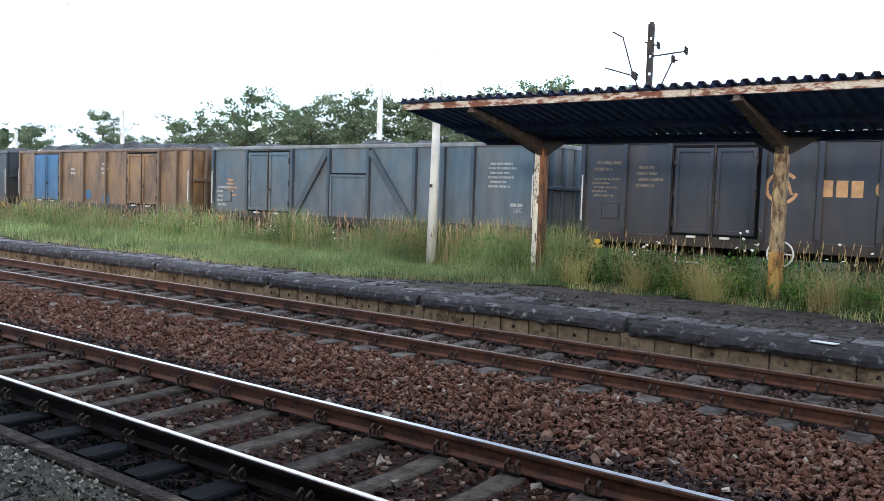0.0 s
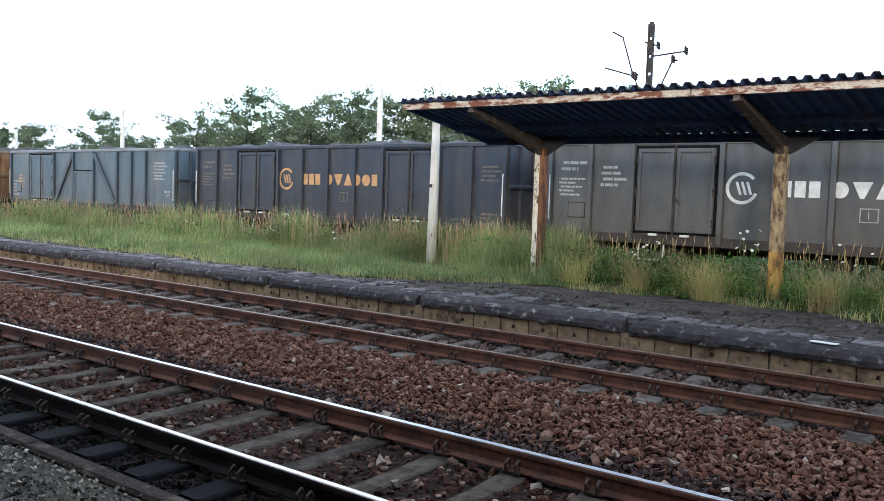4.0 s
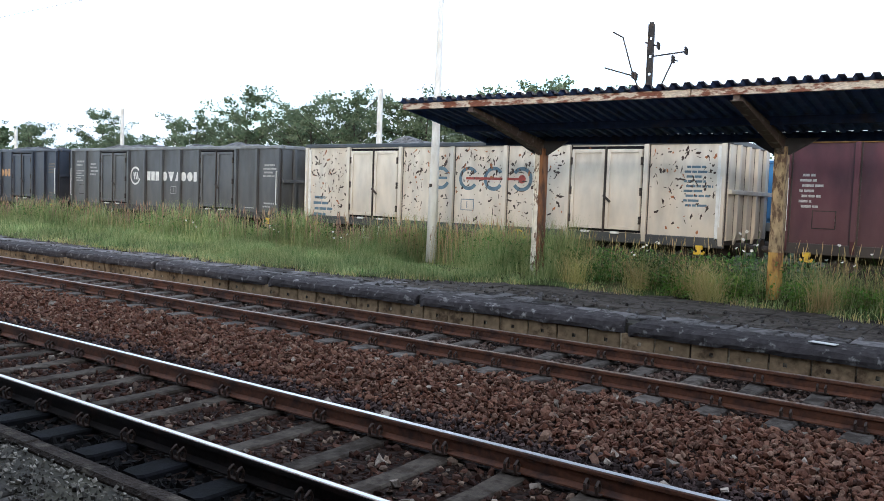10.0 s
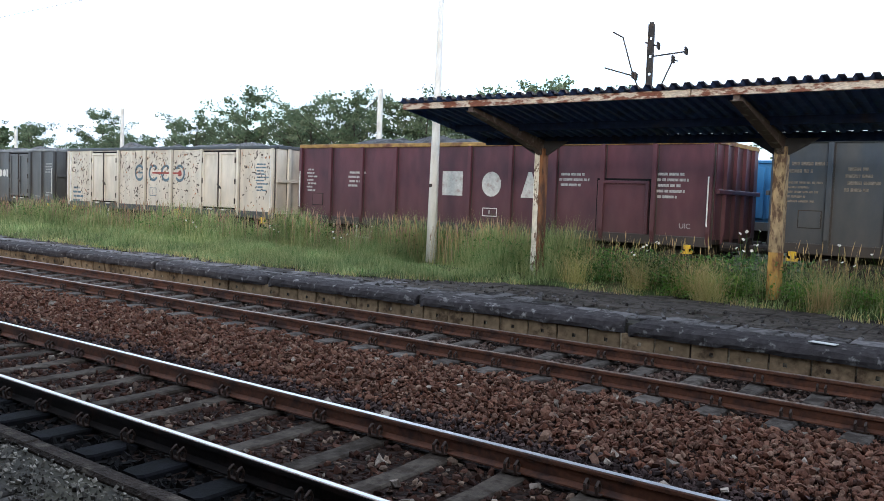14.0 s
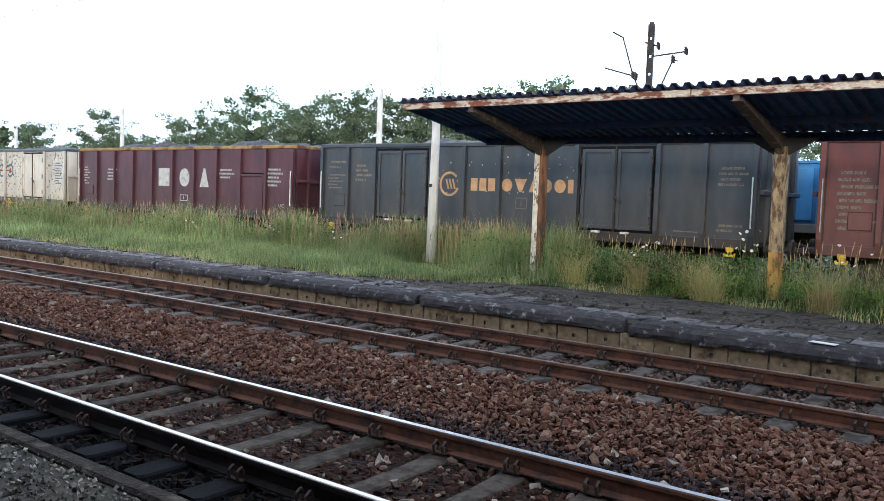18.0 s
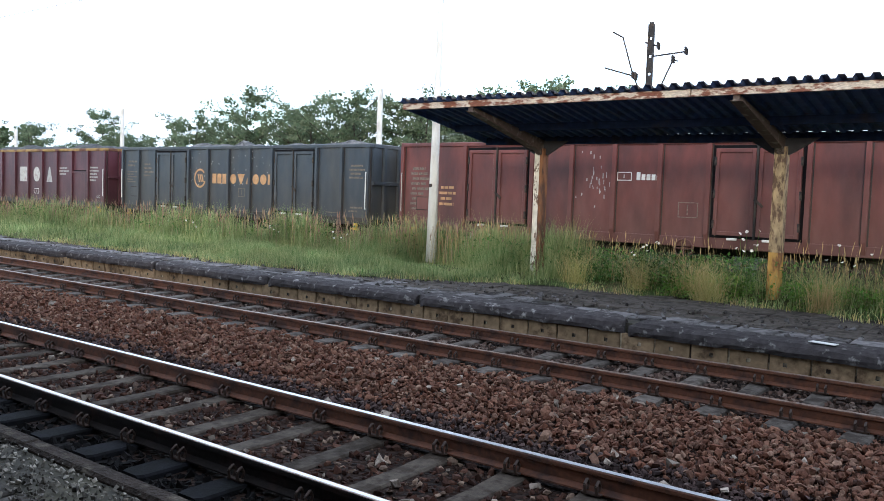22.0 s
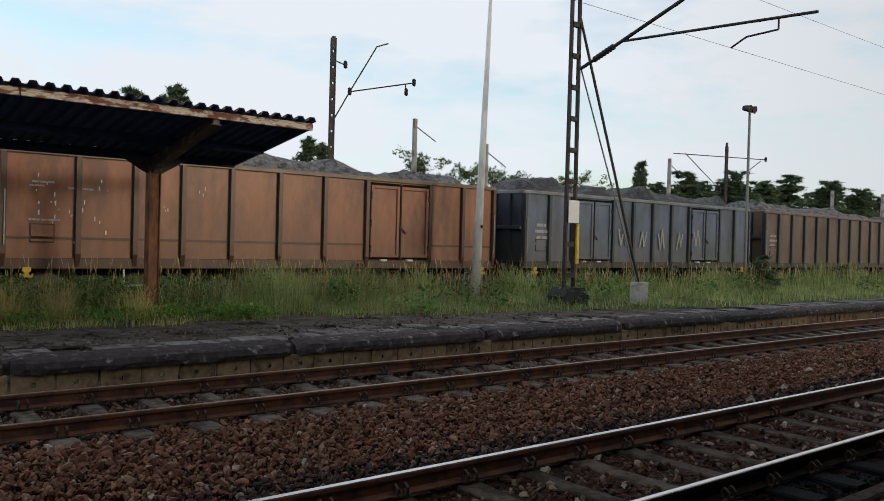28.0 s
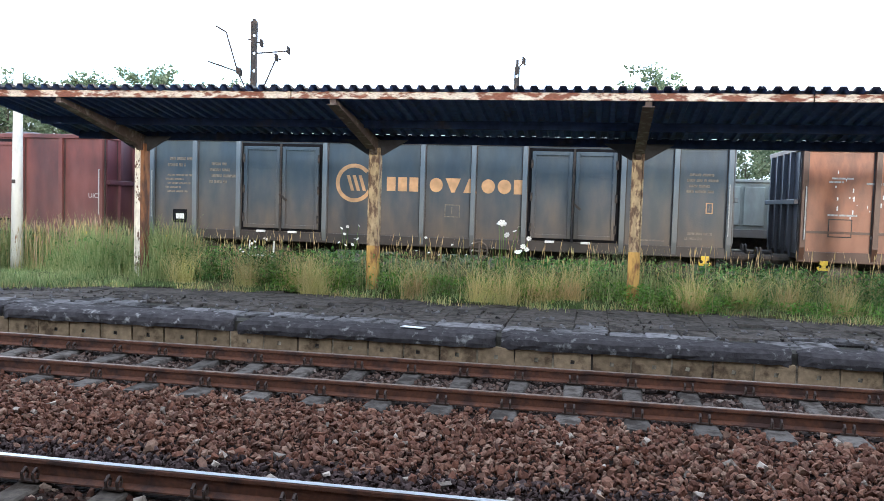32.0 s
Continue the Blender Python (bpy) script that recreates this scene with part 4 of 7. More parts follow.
def wagon(index, x, length, m, label, ribs, doors, rib_m=None, rim_m=None, lower=False, load=None, heap=0.45, diag=(), flap=None, end_h=0.0, sill_m=None, end_m=None):
    """An open goods wagon, its middle at local x = 0. ribs, doors: local places along the side."""
    w = thing("goods_wagon", label, "freight wagon", "wagons of the goods train")
    rib_m, rim_m, sill_m = rib_m or m, rim_m or m, sill_m or P["grime"]
    h = length / 2
    for s, nm in ((-1, "side_wall"), (1, "side_wall")):
        sd = Mesh().box(-h, h, s * HALF - 0.03, s * HALF + 0.03, FLOOR, TOP - 0.06, None)
        part(nm, sd, m, w)
        rm = Mesh().box(-h - 0.03, h + 0.03, s * HALF - 0.075, s * HALF + 0.075, TOP - 0.06, TOP + 0.05, None, 0.015)
        part("top_rail", rm, rim_m, w, "rolled top rail of the side")
        sl = Mesh().box(-h, h, s * HALF - 0.06, s * HALF + 0.06, FLOOR - 0.17, FLOOR + 0.05, None, 0.012)
        part("side_sill", sl, sill_m, w)
        for rx in ribs:
            part("rib", rib_data(rib_m, FLOOR - 0.12, TOP - 0.05), None, w, "", pose(rx, s * (HALF + 0.03), 0, 0, 0, 0 if s < 0 else 180))
    for s in (-1, 1):
        en = Mesh().box(s * h - 0.03, s * h + 0.03, -HALF + 0.03, HALF - 0.03, FLOOR, TOP - 0.06 + end_h, None)
        # end_m: darker end colour that holds the shade between two wagons
        part("end_wall", en, end_m or m, w)
        part("top_rail", Mesh().box(s * h - 0.07, s * h + 0.07, -HALF + 0.07, HALF - 0.07, TOP - 0.06 + end_h, TOP + 0.05 + end_h, None, 0.015), rim_m, w)
        for yy in (-0.95, -0.32, 0.32, 0.95):
            part("rib", rib_data(end_m or rib_m, FLOOR - 0.1, TOP - 0.05), None, w, "", pose(s * (h + 0.03), yy, 0, 0, 0, 90 * s))
        part("cross_rail", Mesh().box(s * (h + 0.075) - 0.045, s * (h + 0.075) + 0.045, -HALF, HALF, 2.2, 2.3, None, 0.01), end_m or rib_m, w)
        for yy in (-0.87, 0.87):
            bf = Mesh()
            bf.tube((s * (h + 0.03), yy, 1.05), (s * (h + 0.38), yy, 1.05), 0.11, 0.1, 12)
            bf.tube((s * (h + 0.38), yy, 1.05), (s * (h + 0.62), yy, 1.05), 0.075, 0.075, 12)
            bf.tube((s * (h + 0.6), yy, 1.05), (s * (h + 0.635), yy, 1.05), 0.23, 0.22, 16)
            part("buffer", bf, M["under"], w, "grimy round buffer")
        part("coupling_hook", Mesh().path([(s * h, 0, 1.02), (s * (h + 0.45), 0, 1.02), (s * (h + 0.68), 0, 0.92)], 0.04, 8), M["under"], w)
        part("handrail", Mesh().path([(s * (h - 0.08), -HALF - 0.05, 1.5), (s * (h - 0.08), -HALF - 0.14, 1.5), (s * (h - 0.08), -HALF - 0.14, 2.55), (s * (h - 0.08), -HALF - 0.05, 2.55)], 0.016 if index < 8 else 0.012, 6), P["white_mark"] if index < 8 else P["faint_mark"], w, "white painted grab rail")
        hx = s * (h - 0.5)
        hk = Mesh().prism([(hx - 0.075, 1.07), (hx - 0.075, 0.99), (hx - 0.035, 0.97), (hx - 0.035, 0.925), (hx - 0.085, 0.915), (hx - 0.1, 0.95), (hx - 0.125, 0.935), (hx - 0.105, 0.87), (hx + 0.105, 0.87), (hx + 0.125, 0.935),
                           (hx + 0.1, 0.95), (hx + 0.085, 0.915), (hx + 0.035, 0.925), (hx + 0.035, 0.97), (hx + 0.075, 0.99), (hx + 0.075, 1.07)], -HALF - 0.1, -HALF - 0.04, None, "y")
        part("tow_hook", hk, M["yellow"], w, "yellow painted tow hook")
        # bogie
        bx = s * (h - 1.95)
        bg = part("bogie", bogie_data(), None, w, "two-axle bogie with grimy frame", pose(bx, 0, 0))
        for a in (-0.9, 0.9):
            ws = part("wheelset", wheelset_data(), None, bg, "", pose(a, 0, 0.46))
            WHEELS.append(ws)
    part("floor_plate", Mesh().box(-h, h, -HALF + 0.065, HALF - 0.065, FLOOR - 0.1, FLOOR + 0.02, None), M["under"], w, "dark steel floor plate")
    for yy in (-0.35, 0.2):
        part("frame_beam", Mesh().box(-h + 0.1, h - 0.1, yy, yy + 0.15, FLOOR - 0.38, FLOOR - 0.1, None, 0.01), M["under"], w, "dark underframe beam")
    st = Mesh().path([(-4.05, -HALF + 0.02, FLOOR - 0.15), (-4.05, -HALF - 0.02, 0.68), (-3.46, -HALF - 0.02, 0.68), (-3.46, -HALF + 0.02, FLOOR - 0.15)], 0.02, 6)
    part("step", st, P["white_mark"], w, "pale painted foot step")
    bx_, br_ = {3: (-1.8, 0.26), 8: (1.75, 0.2), 10: (1.75, 0.2)}.get(index, (1.3, 0.19))
    hw = Mesh().ring((bx_, -HALF - 0.1, 0.99), br_, 0.018, "y", 24)
    hw.beam((bx_ - br_, -HALF - 0.1, 0.99), (bx_ + br_, -HALF - 0.1, 0.99), 0.02, 0.03)
    hw.beam((bx_, -HALF - 0.1, 0.99 - br_), (bx_, -HALF - 0.1, 0.99 + br_), 0.02, 0.03, None, (1, 0, 0))
    hw.tube((bx_, -HALF - 0.12, 0.99), (bx_, -HALF + 0.3, 0.99), 0.035, 0.035, 10)
    part("brake_wheel", hw, {3: P["white_mark"], 5: M["yellow"]}.get(index, m), w, "spoked handbrake wheel")
    part("brake_cylinder", Mesh().tube((-0.6, -0.7, 0.85), (0.3, -0.7, 0.85), 0.17, 0.17, 12), M["under"], w)
    for x0, x1 in doors:
        mid = (x0 + x1) / 2
        # a black sheet behind the leaves stands in for the shaded door gap
        part("door_seal", Mesh().box(x0 - 0.075, x1 + 0.075, -HALF - 0.036, -HALF - 0.02, FLOOR + 0.06, TOP - 0.09), P["seam"], w, "black sheet for the shaded gap round the doors")
        for s in (-1, 1):
            for a, b2 in ((x0, mid - 0.03), (mid + 0.03, x1)):
                d = door_leaf(w, 0, a, b2, s * HALF - 0.038 if s < 0 else HALF + 0.1, m)
                if s < 0:
                    hx = a if a == x0 else b2
                    for hz in (1.55, 2.2, 2.9):
                        part("hinge", hinge_data(), None, d, "dark door hinge", pose(hx, -HALF - 0.1, hz))
            if s < 0:
                lb = Mesh().path([(mid, -HALF - 0.11, FLOOR + 0.05), (mid, -HALF - 0.11, TOP - 0.1)], 0.025, 8)
                lb.beam((mid - 0.02, -HALF - 0.13, 2.1), (mid + 0.16, -HALF - 0.13, 1.95), 0.03, 0.05)
                part("latch_bar", lb, M["under"], w, "dark upright latch bar of the doors")
                for cx in (x0 + 0.42, x1 - 0.6):
                    part("bottom_catch", catch_data(), None, w, "white door catch", pose(cx, -HALF - 0.08, FLOOR + 0.045))
    for x0, x1, up in diag:
        z0, z1 = (FLOOR + 0.05, TOP - 0.15) if up else (TOP - 0.15, FLOOR + 0.05)
        part("diagonal_brace", Mesh().beam((x0, -HALF - 0.07, z0), (x1, -HALF - 0.07, z1), 0.1, 0.19), rib_m, w, "diagonal pressed steel brace")
    if flap:
        x0, x1, z0, z1 = flap
        # black sheet behind the hatch, in place of shade in its joint
        part("hatch_gap", Mesh().box(x0 - 0.05, x1 + 0.05, -HALF - 0.037, -HALF - 0.025, z0, z1 + 0.05), P["seam"], w, "black sheet for the shaded gap round the hatch")
        fb = Mesh().box(x0, x1, -HALF - 0.05, -HALF - 0.03, z0, z1, None)
        for a in ((x0, x0 + 0.07, z0, z1), (x1 - 0.07, x1, z0, z1), (x0 + 0.07, x1 - 0.07, z1 - 0.07, z1)):
            fb.box(a[0], a[1], -HALF - 0.1, -HALF - 0.05, a[2], a[3], None, 0.008)
        part("hatch", fb, m, w, "low side hatch")
    if lower:
        part("waist_rail", Mesh().box(-h, h, -HALF - 0.05, -HALF - 0.03, FLOOR + 0.42, FLOOR + 0.47, None), rib_m, w)
    if index not in (5, 9):
        part("label_frame", Mesh().box(-h + 0.55, -h + 1.0, -HALF - 0.045, -HALF - 0.03, FLOOR + 0.35, FLOOR + 0.72, M["under"]).box(-h + 0.57, -h + 0.98, -HALF - 0.05, -HALF - 0.045, FLOOR + 0.37, FLOOR + 0.7, m), None, w, "small framed label holder")
    MOVING.append((w, x))
    if load:
        nx, ny = 44, 12
        vs, fs = [], []
        for i in range(nx + 1):
            for j in range(ny + 1):
                u, v = i / nx, j / ny
                xx, yy = (u - 0.5) * (length - 0.1), (v - 0.5) * (2 * HALF - 0.1)
                e = min(1.0, 4.2 * min(v, 1 - v)) * min(1.0, 14 * min(u, 1 - u))
                hump = 0.55 + 0.45 * math.sin(u * 9.4 + index * 1.7) * math.sin(u * 23 + index)
                z = TOP - 0.28 + heap * e * (0.55 + 0.6 * hump) + 0.13 * noise.noise((xx * 1.7, yy * 1.7, index * 7.3)) + 0.07 * noise.noise((xx * 5, yy * 5, index * 3.1)) + R.uniform(-0.03, 0.03)
                vs.append((xx, yy, z))
        for i in range(nx):
            for j in range(ny):
                a = i * (ny + 1) + j
                fs.append((a, a + ny + 1, a + ny + 2, a + 1))
        o = len(vs)
        ld = Mesh().add(vs, fs)
        ob = solid("coal_load", ld, load, "heaped lumps of coal filling the wagon" if load is M["coal"] else "heaped grey rubble filling the wagon", "coal", "", False, "loads of the goods train")
        MOVING.append((ob, x))
    return w


def evenly(length, n):
    return [-length / 2 + 0.06 + (length - 0.12) * i / n for i in range(n + 1)]


L = 12.86
TWO = [k * L / 13.2 for k in (-6.54, -5.45, -4.36, -2.27, -1.14, 0, 1.14, 2.27, 4.36, 5.45, 6.54)]
TWO_D = [(-4.22 * L / 13.2, -2.42 * L / 13.2), (2.42 * L / 13.2, 4.22 * L / 13.2)]
WIDE = [-6.37, -4.62, -2.64, -0.84, 0.84, 2.64, 4.62, 6.37]
WIDE_D = [(-4.52, -2.74), (2.74, 4.52)]
LEFT = {}
for i, k in enumerate(range(1, 15)):
    LEFT[k] = (k - 3) * 14.04 + (0.31 if k > 9 else 0)
LEFT[0] = LEFT[1] - 14.04
LEFT[-1] = LEFT[0] - 14.04


def mid(k, length=L):
    return LEFT[k] + length / 2


w0 = wagon(0, mid(0), L, P["slate"], "dark slate-grey open goods wagon loaded with coal", TWO, TWO_D, load=M["coal"])
wm = wagon(-1, mid(-1), L, P["charcoal"], "charcoal open goods wagon loaded with coal", TWO, TWO_D, load=M["coal"])
w1 = wagon(1, mid(1), L, P["ochre"], "faded ochre-brown open goods wagon with one pair of blue doors", [-6.37, -5.05, -2.75, -0.9, 0.8, 2.3, 4.45, 5.55, 6.37], [(-4.95, -2.85), (2.4, 4.35)], rib_m=P["umber"], rim_m=P["umber"], load=M["coal"], heap=0.6)
# rib_m: brace and rib shadow is held in the darker colour
w2 = wagon(2, mid(2), L, P["bluegrey"], "blue-grey open goods wagon with diagonal braces and a central hatch", [-6.37, -4.6, -2.45, -0.83, 0.77, 2.5, 3.5, 4.47, 6.37], [(-4.5, -2.55)], rib_m=P["ribslate"],
           diag=((-2.3, -0.9, True), (0.85, 2.4, False)), flap=(-0.76, 0.7, FLOOR + 0.05, 2.5), rim_m=P["paleblue"], load=M["coal"], heap=0.42)
w3 = wagon(3, mid(3), L, P["charcoal"], "charcoal-brown open goods wagon with orange company lettering", TWO, TWO_D, load=M["coal"])
w4 = wagon(4, mid(4), L, P["grey"], "grey open goods wagon with white company lettering", TWO, TWO_D, rim_m=P["paleblue"], load=M["coal_grey"])
w5 = wagon(5, mid(5), L, P["cream"], "chipped cream open goods wagon with blue letter rings", WIDE, WIDE_D, rim_m=P["slate"], sill_m=P["slate"], load=M["coal_grey"])
w6 = wagon(6, mid(6), L, P["maroon"], "maroon open goods wagon with white company letters", evenly(L, 10), [], rim_m=surf("ochre_rim_paint", (0.3, 0.19, 0.06), (0.12, 0.05, 0.03), 0.4, 2), flap=(3.72, 4.98, FLOOR + 0.05, 2.45), load=M["coal"], heap=0.5)
w7 = wagon(7, mid(7), L, P["slate"], "dark slate open goods wagon with tan company lettering", TWO, TWO_D, load=M["coal_grey"])
# maroon ends: the red paint as it looks in the shaded gap
w8 = wagon(8, mid(8), L, P["red"], "oxide-red open goods wagon with a white company mark", TWO, TWO_D, sill_m=P["red"], end_m=P["maroon"], load=M["coal_grey"], heap=0.35)
# pale rim_m: the sky's reflection on the top rail, painted as colour
w9 = wagon(9, mid(9, 13.05), 13.05, P["olive"], "grimy olive-grey open goods wagon with orange company lettering", [k * 13.05 / 13.2 for k in (-6.54, -5.45, -4.36, -2.27, -1.14, 0, 1.14, 2.27, 4.36, 5.45, 6.54)],
           [(-4.17, -2.39), (2.39, 4.17)], rib_m=P["ribblue"], rim_m=P["paleblue"], load=M["coal_grey"], heap=0.15)
# charcoal ends on wagons 10 and 11 stand in for gap shade
w10 = wagon(10, mid(10), L, P["brown"], "sun-faded brown open goods wagon heaped with rubble", [-6.37, -5.0, -3.86, -2.83, -1.7, -0.49, 0.74, 1.98, 4.02, 5.2, 6.37], [(2.08, 3.95)], rib_m=P["darkrib"], rim_m=P["umber"], sill_m=P["darkrib"], end_m=P["charcoal"], lower=True, load=M["coal_grey"], heap=0.7)
w11 = wagon(11, mid(11), L, P["steelblue"], "steel-blue open goods wagon with sprayed white writing", TWO, TWO_D, rib_m=P["slate"], rim_m=P["paleblue"], end_m=P["charcoal"], load=M["coal"], heap=0.75)
w12 = wagon(12, mid(12), L, P["umber"], "umber-brown open goods wagon with dark ribs", evenly(L, 11), [], rib_m=P["charcoal"], load=M["coal_grey"], heap=0.7)
w13 = wagon(13, mid(13), L, P["umber"], "umber-brown open goods wagon with dark ribs", evenly(L, 11), [], rib_m=P["charcoal"], load=M["coal"], heap=0.6)
w14 = wagon(14, mid(14), L, P["slate"], "slate-grey open goods wagon loaded with coal", TWO, TWO_D, load=M["coal"], heap=0.45)

# ---- markings on the wagons ----
YS = -HALF - 0.032


def data_block(w, x, z, m, seed, n=5, width=0.75, h=0.055):
    bars(w, "stencil", x, z, YS, [(0.0 if k % 2 else 0.05, -k * h * 2.1, width * (0.6 + 0.4 * ((k * 7 + seed) % 5) / 4), h) for k in range(n)], m, 0, "faded lines of stencilled data", 0.45, seed)


def small_frame(w, x, z, m, sx=0.42, sz=0.42):
    b = Mesh()
    for a in ((x, x + sx, z, z + 0.02), (x, x + sx, z + sz - 0.02, z + sz), (x, x + 0.02, z + 0.02, z + sz - 0.02), (x + sx - 0.02, x + sx, z + 0.02, z + sz - 0.02), (x + sx * 0.45, x + sx * 0.5, z + 0.06, z + sz - 0.06)):
        b.box(a[0], a[1], YS - 0.004, YS, a[2], a[3])
    part("stencil_panel", b, m, w, "small stencilled inspection panel")


def plain_shape(kind, x, z, k, h):
    """A plain painted shape k wide and h high: a block, a disc, or a wedge on its point or on its foot."""
    b, y0 = Mesh(), YS - 0.005
    if kind == "block":
        b.box(x, x + k, y0, YS, z, z + h)
    elif kind == "disc":
        n = 20
        b.add([(x + k / 2 + k / 2 * math.cos(2 * math.pi * i / n), y0, z + h / 2 + h / 2 * math.sin(2 * math.pi * i / n)) for i in range(n)], [tuple(range(n))])
    else:
        lo, hi = (z, z + h) if kind == "peak" else (z + h, z)
        b.add([(x, y0, lo), (x + k * 0.4, y0, hi), (x + k * 0.6, y0, hi), (x + k, y0, lo)], [(0, 1, 2, 3)])
    return b


def company_wagon(w, mark, logo_x, text_x, h, logo_r, z, faint=None):
    """Emblem and three groups of three big letters, as plain blocks between the ribs."""
    emblem(w, logo_x, z + h / 2, YS, logo_r, mark, "round company emblem in stencil paint")
    for gx, shapes in ((0.0, ("block", "block", "block")), (0.97, ("disc", "wedge", "peak")), (2.12, ("disc", "disc", "block"))):
        u = text_x + gx
        for kind in shapes:
            k = h * {"block": 0.64, "disc": 0.95, "wedge": 1.1, "peak": 0.95}[kind]
            part("letter_block", plain_shape(kind, u, z, k, h), mark, w, "large company letter as a plain shape")
            u += k + h * 0.19
    f = faint or mark
    data_block(w, -6.1, 2.82, f, 3, 2, 0.75, 0.07)
    data_block(w, -6.15, 2.45, f, 4, 5, 0.65, 0.045)
    data_block(w, -5.05, 2.72, f, 5, 4, 0.62, 0.065)
    data_block(w, 5.6, 2.72, f, 6, 4, 0.7, 0.055)
    small_frame(w, 0.5, 1.7, f, 0.34, 0.28)
    data_block(w, 4.6, 1.34, f, 8, 1, 0.6, 0.03)
    data_block(w, 5.6, 1.5, f, 9, 2, 0.5, 0.05)


company_wagon(w3, P["orange_mark"], -1.85, -1.1, 0.33, 0.34, 2.18, P["orange_faint"])
company_wagon(w4, P["white_mark"], -1.78, -1.0, 0.33, 0.34, 2.16, faint=P["faint_mark"])
company_wagon(w7, P["orange_mark"], -1.6, -0.9, 0.33, 0.33, 2.12, P["orange_faint"])
company_wagon(w9, P["orange_mark"], -1.57, -0.82, 0.31, 0.43, 2.24, P["orange_faint"])
small_frame(w9, 6.0, 1.95, P["orange_mark"], 0.14, 0.22)
tb = Mesh().box(-5.95, -5.6, YS - 0.012, YS, 1.37, 1.68, P["seam"]).box(-5.87, -5.67, YS - 0.016, YS - 0.012, 1.46, 1.58, P["white_mark"])
part("tank_label", tb, None, w9, "black label plate with a white card")

# blue-grey wagon
data_block(w2, 4.95, 2.8, P["faint_mark"], 12, 6, 0.85, 0.055)
data_block(w2, 5.6, 1.75, P["faint_mark"], 13, 1, 0.4, 0.08)
data_block(w2, -6.2, 2.0, P["faint_mark"], 14, 5, 0.55, 0.07)
data_block(w2, -5.7, 2.25, P["orange_mark"], 15, 5, 0.5, 0.06)
small_frame(w2, -0.1, 1.5, P["white_mark"], 0.45, 0.36)
# ochre wagon: one pair of blue doors and blue patches
for a, b in ((-4.93, -3.94), (-3.86, -2.87)):
    leaf = Mesh().box(a, b, -HALF - 0.115, -HALF - 0.109, FLOOR + 0.1, TOP - 0.14)
    for x0, x1, z0, z1 in ((a, a + 0.09, FLOOR + 0.1, TOP - 0.14), (b - 0.09, b, FLOOR + 0.1, TOP - 0.14), (a + 0.09, b - 0.09, FLOOR + 0.1, FLOOR + 0.2), (a + 0.09, b - 0.09, TOP - 0.24, TOP - 0.14)):
        leaf.box(x0, x1, -HALF - 0.135, -HALF - 0.115, z0, z1, None, 0.006)
    part("repainted_door", leaf, P["doorblue"], w1, "blue repainted door leaf")
part("paint_patch", Mesh().box(0.5, 1.0, YS - 0.004, YS, 1.25, 1.6).box(-0.75, -0.35, YS - 0.004, YS, 1.4, 1.75), P["doorblue"], w1, "patches of bright blue paint")
data_block(w1, 0.4, 2.75, P["faint_mark"], 16, 3, 0.6, 0.08)
data_block(w1, -2.0, 2.55, P["faint_mark"], 17, 2, 0.4, 0.08)

# cream wagon: four open rings, a red line, chipped paint
for cx, a0, a1 in ((-1.24, 25, 335), (-0.32, 35, 325), (0.47, 35, 325), (1.32, -145, 145)):
    rb = Mesh()
    n = 26
    ang_ = [radians(a0 + (a1 - a0) * i / n) for i in range(n + 1)]
    rb.add([(cx + k * math.cos(t), YS - 0.005, 2.44 + k * math.sin(t)) for k in (0.31, 0.215) for t in ang_], [(i, i + 1, n + 2 + i, n + 1 + i) for i in range(n)])
    if cx < -1:
        rb.box(-1.45, -1.03, YS - 0.005, YS, 2.41, 2.475)
    part("letter_ring", rb, P["blue_mark"], w5, "large open ring in grey-blue paint")
part("red_line", Mesh().box(-0.4, 1.32, YS - 0.007, YS - 0.002, 2.41, 2.475).tube((1.32, YS - 0.007, 2.44), (1.32, YS - 0.002, 2.44), 0.1, 0.11, 16), P["red_mark"], w5, "dull red line ending in a dot")
rc = random.Random(5)
for mat_, count, label_ in ((P["chip"], 900, "bare chipped patches in the paint"), (P["rust_chip"], 190, "rusty chipped patches in the paint")):
    cb = Mesh()
    for i in range(count):
        x, z = rc.uniform(-6.25, 6.25), FLOOR + 0.12 + (TOP - FLOOR - 0.25) * rc.random() ** 0.75
        if any(a - 0.06 < x < b + 0.06 for a, b in WIDE_D) and rc.random() < 0.6:
            continue
        if any(abs(x - q) < 0.1 for q in WIDE):
            continue
        ln, a = 0.012 + 0.1 * rc.random() ** 2.2, rc.uniform(-0.9, 0.9) + (1.57 if rc.random() < 0.5 else 0.5)
        wd = min(ln, rc.uniform(0.008, 0.04))
        ca, sa = math.cos(a), math.sin(a)
        yy = YS - 0.006 - rc.uniform(0, 0.002)
        pts = [(ln * rc.uniform(0.7, 1.2), wd * 0.3), (ln * 0.4, wd * rc.uniform(0.5, 1.3)), (-ln * 0.1, wd * rc.uniform(0.2, 0.9)), (-ln * 0.7, wd * rc.uniform(0.5, 1.2)), (-ln, -wd * 0.4), (-ln * 0.3, -wd * rc.uniform(0.2, 0.7)), (ln * 0.2, -wd * rc.uniform(0.6, 1.4))]
        cb.add([(x + p * ca - q * sa, yy, z + p * sa + q * ca) for p, q in pts], [(0, 1, 2, 3, 4, 5, 6)])
    tagged(part("chipped_paint", cb, mat_, w5, label_), kind="stuff")
data_block(w5, -6.1, 1.75, P["blue_mark"], 20, 4, 0.75, 0.08)
data_block(w5, 5.5, 2.75, P["blue_mark"], 21, 9, 0.6, 0.05)
small_frame(w5, -0.55, 1.6, P["blue_mark"], 0.42, 0.3)
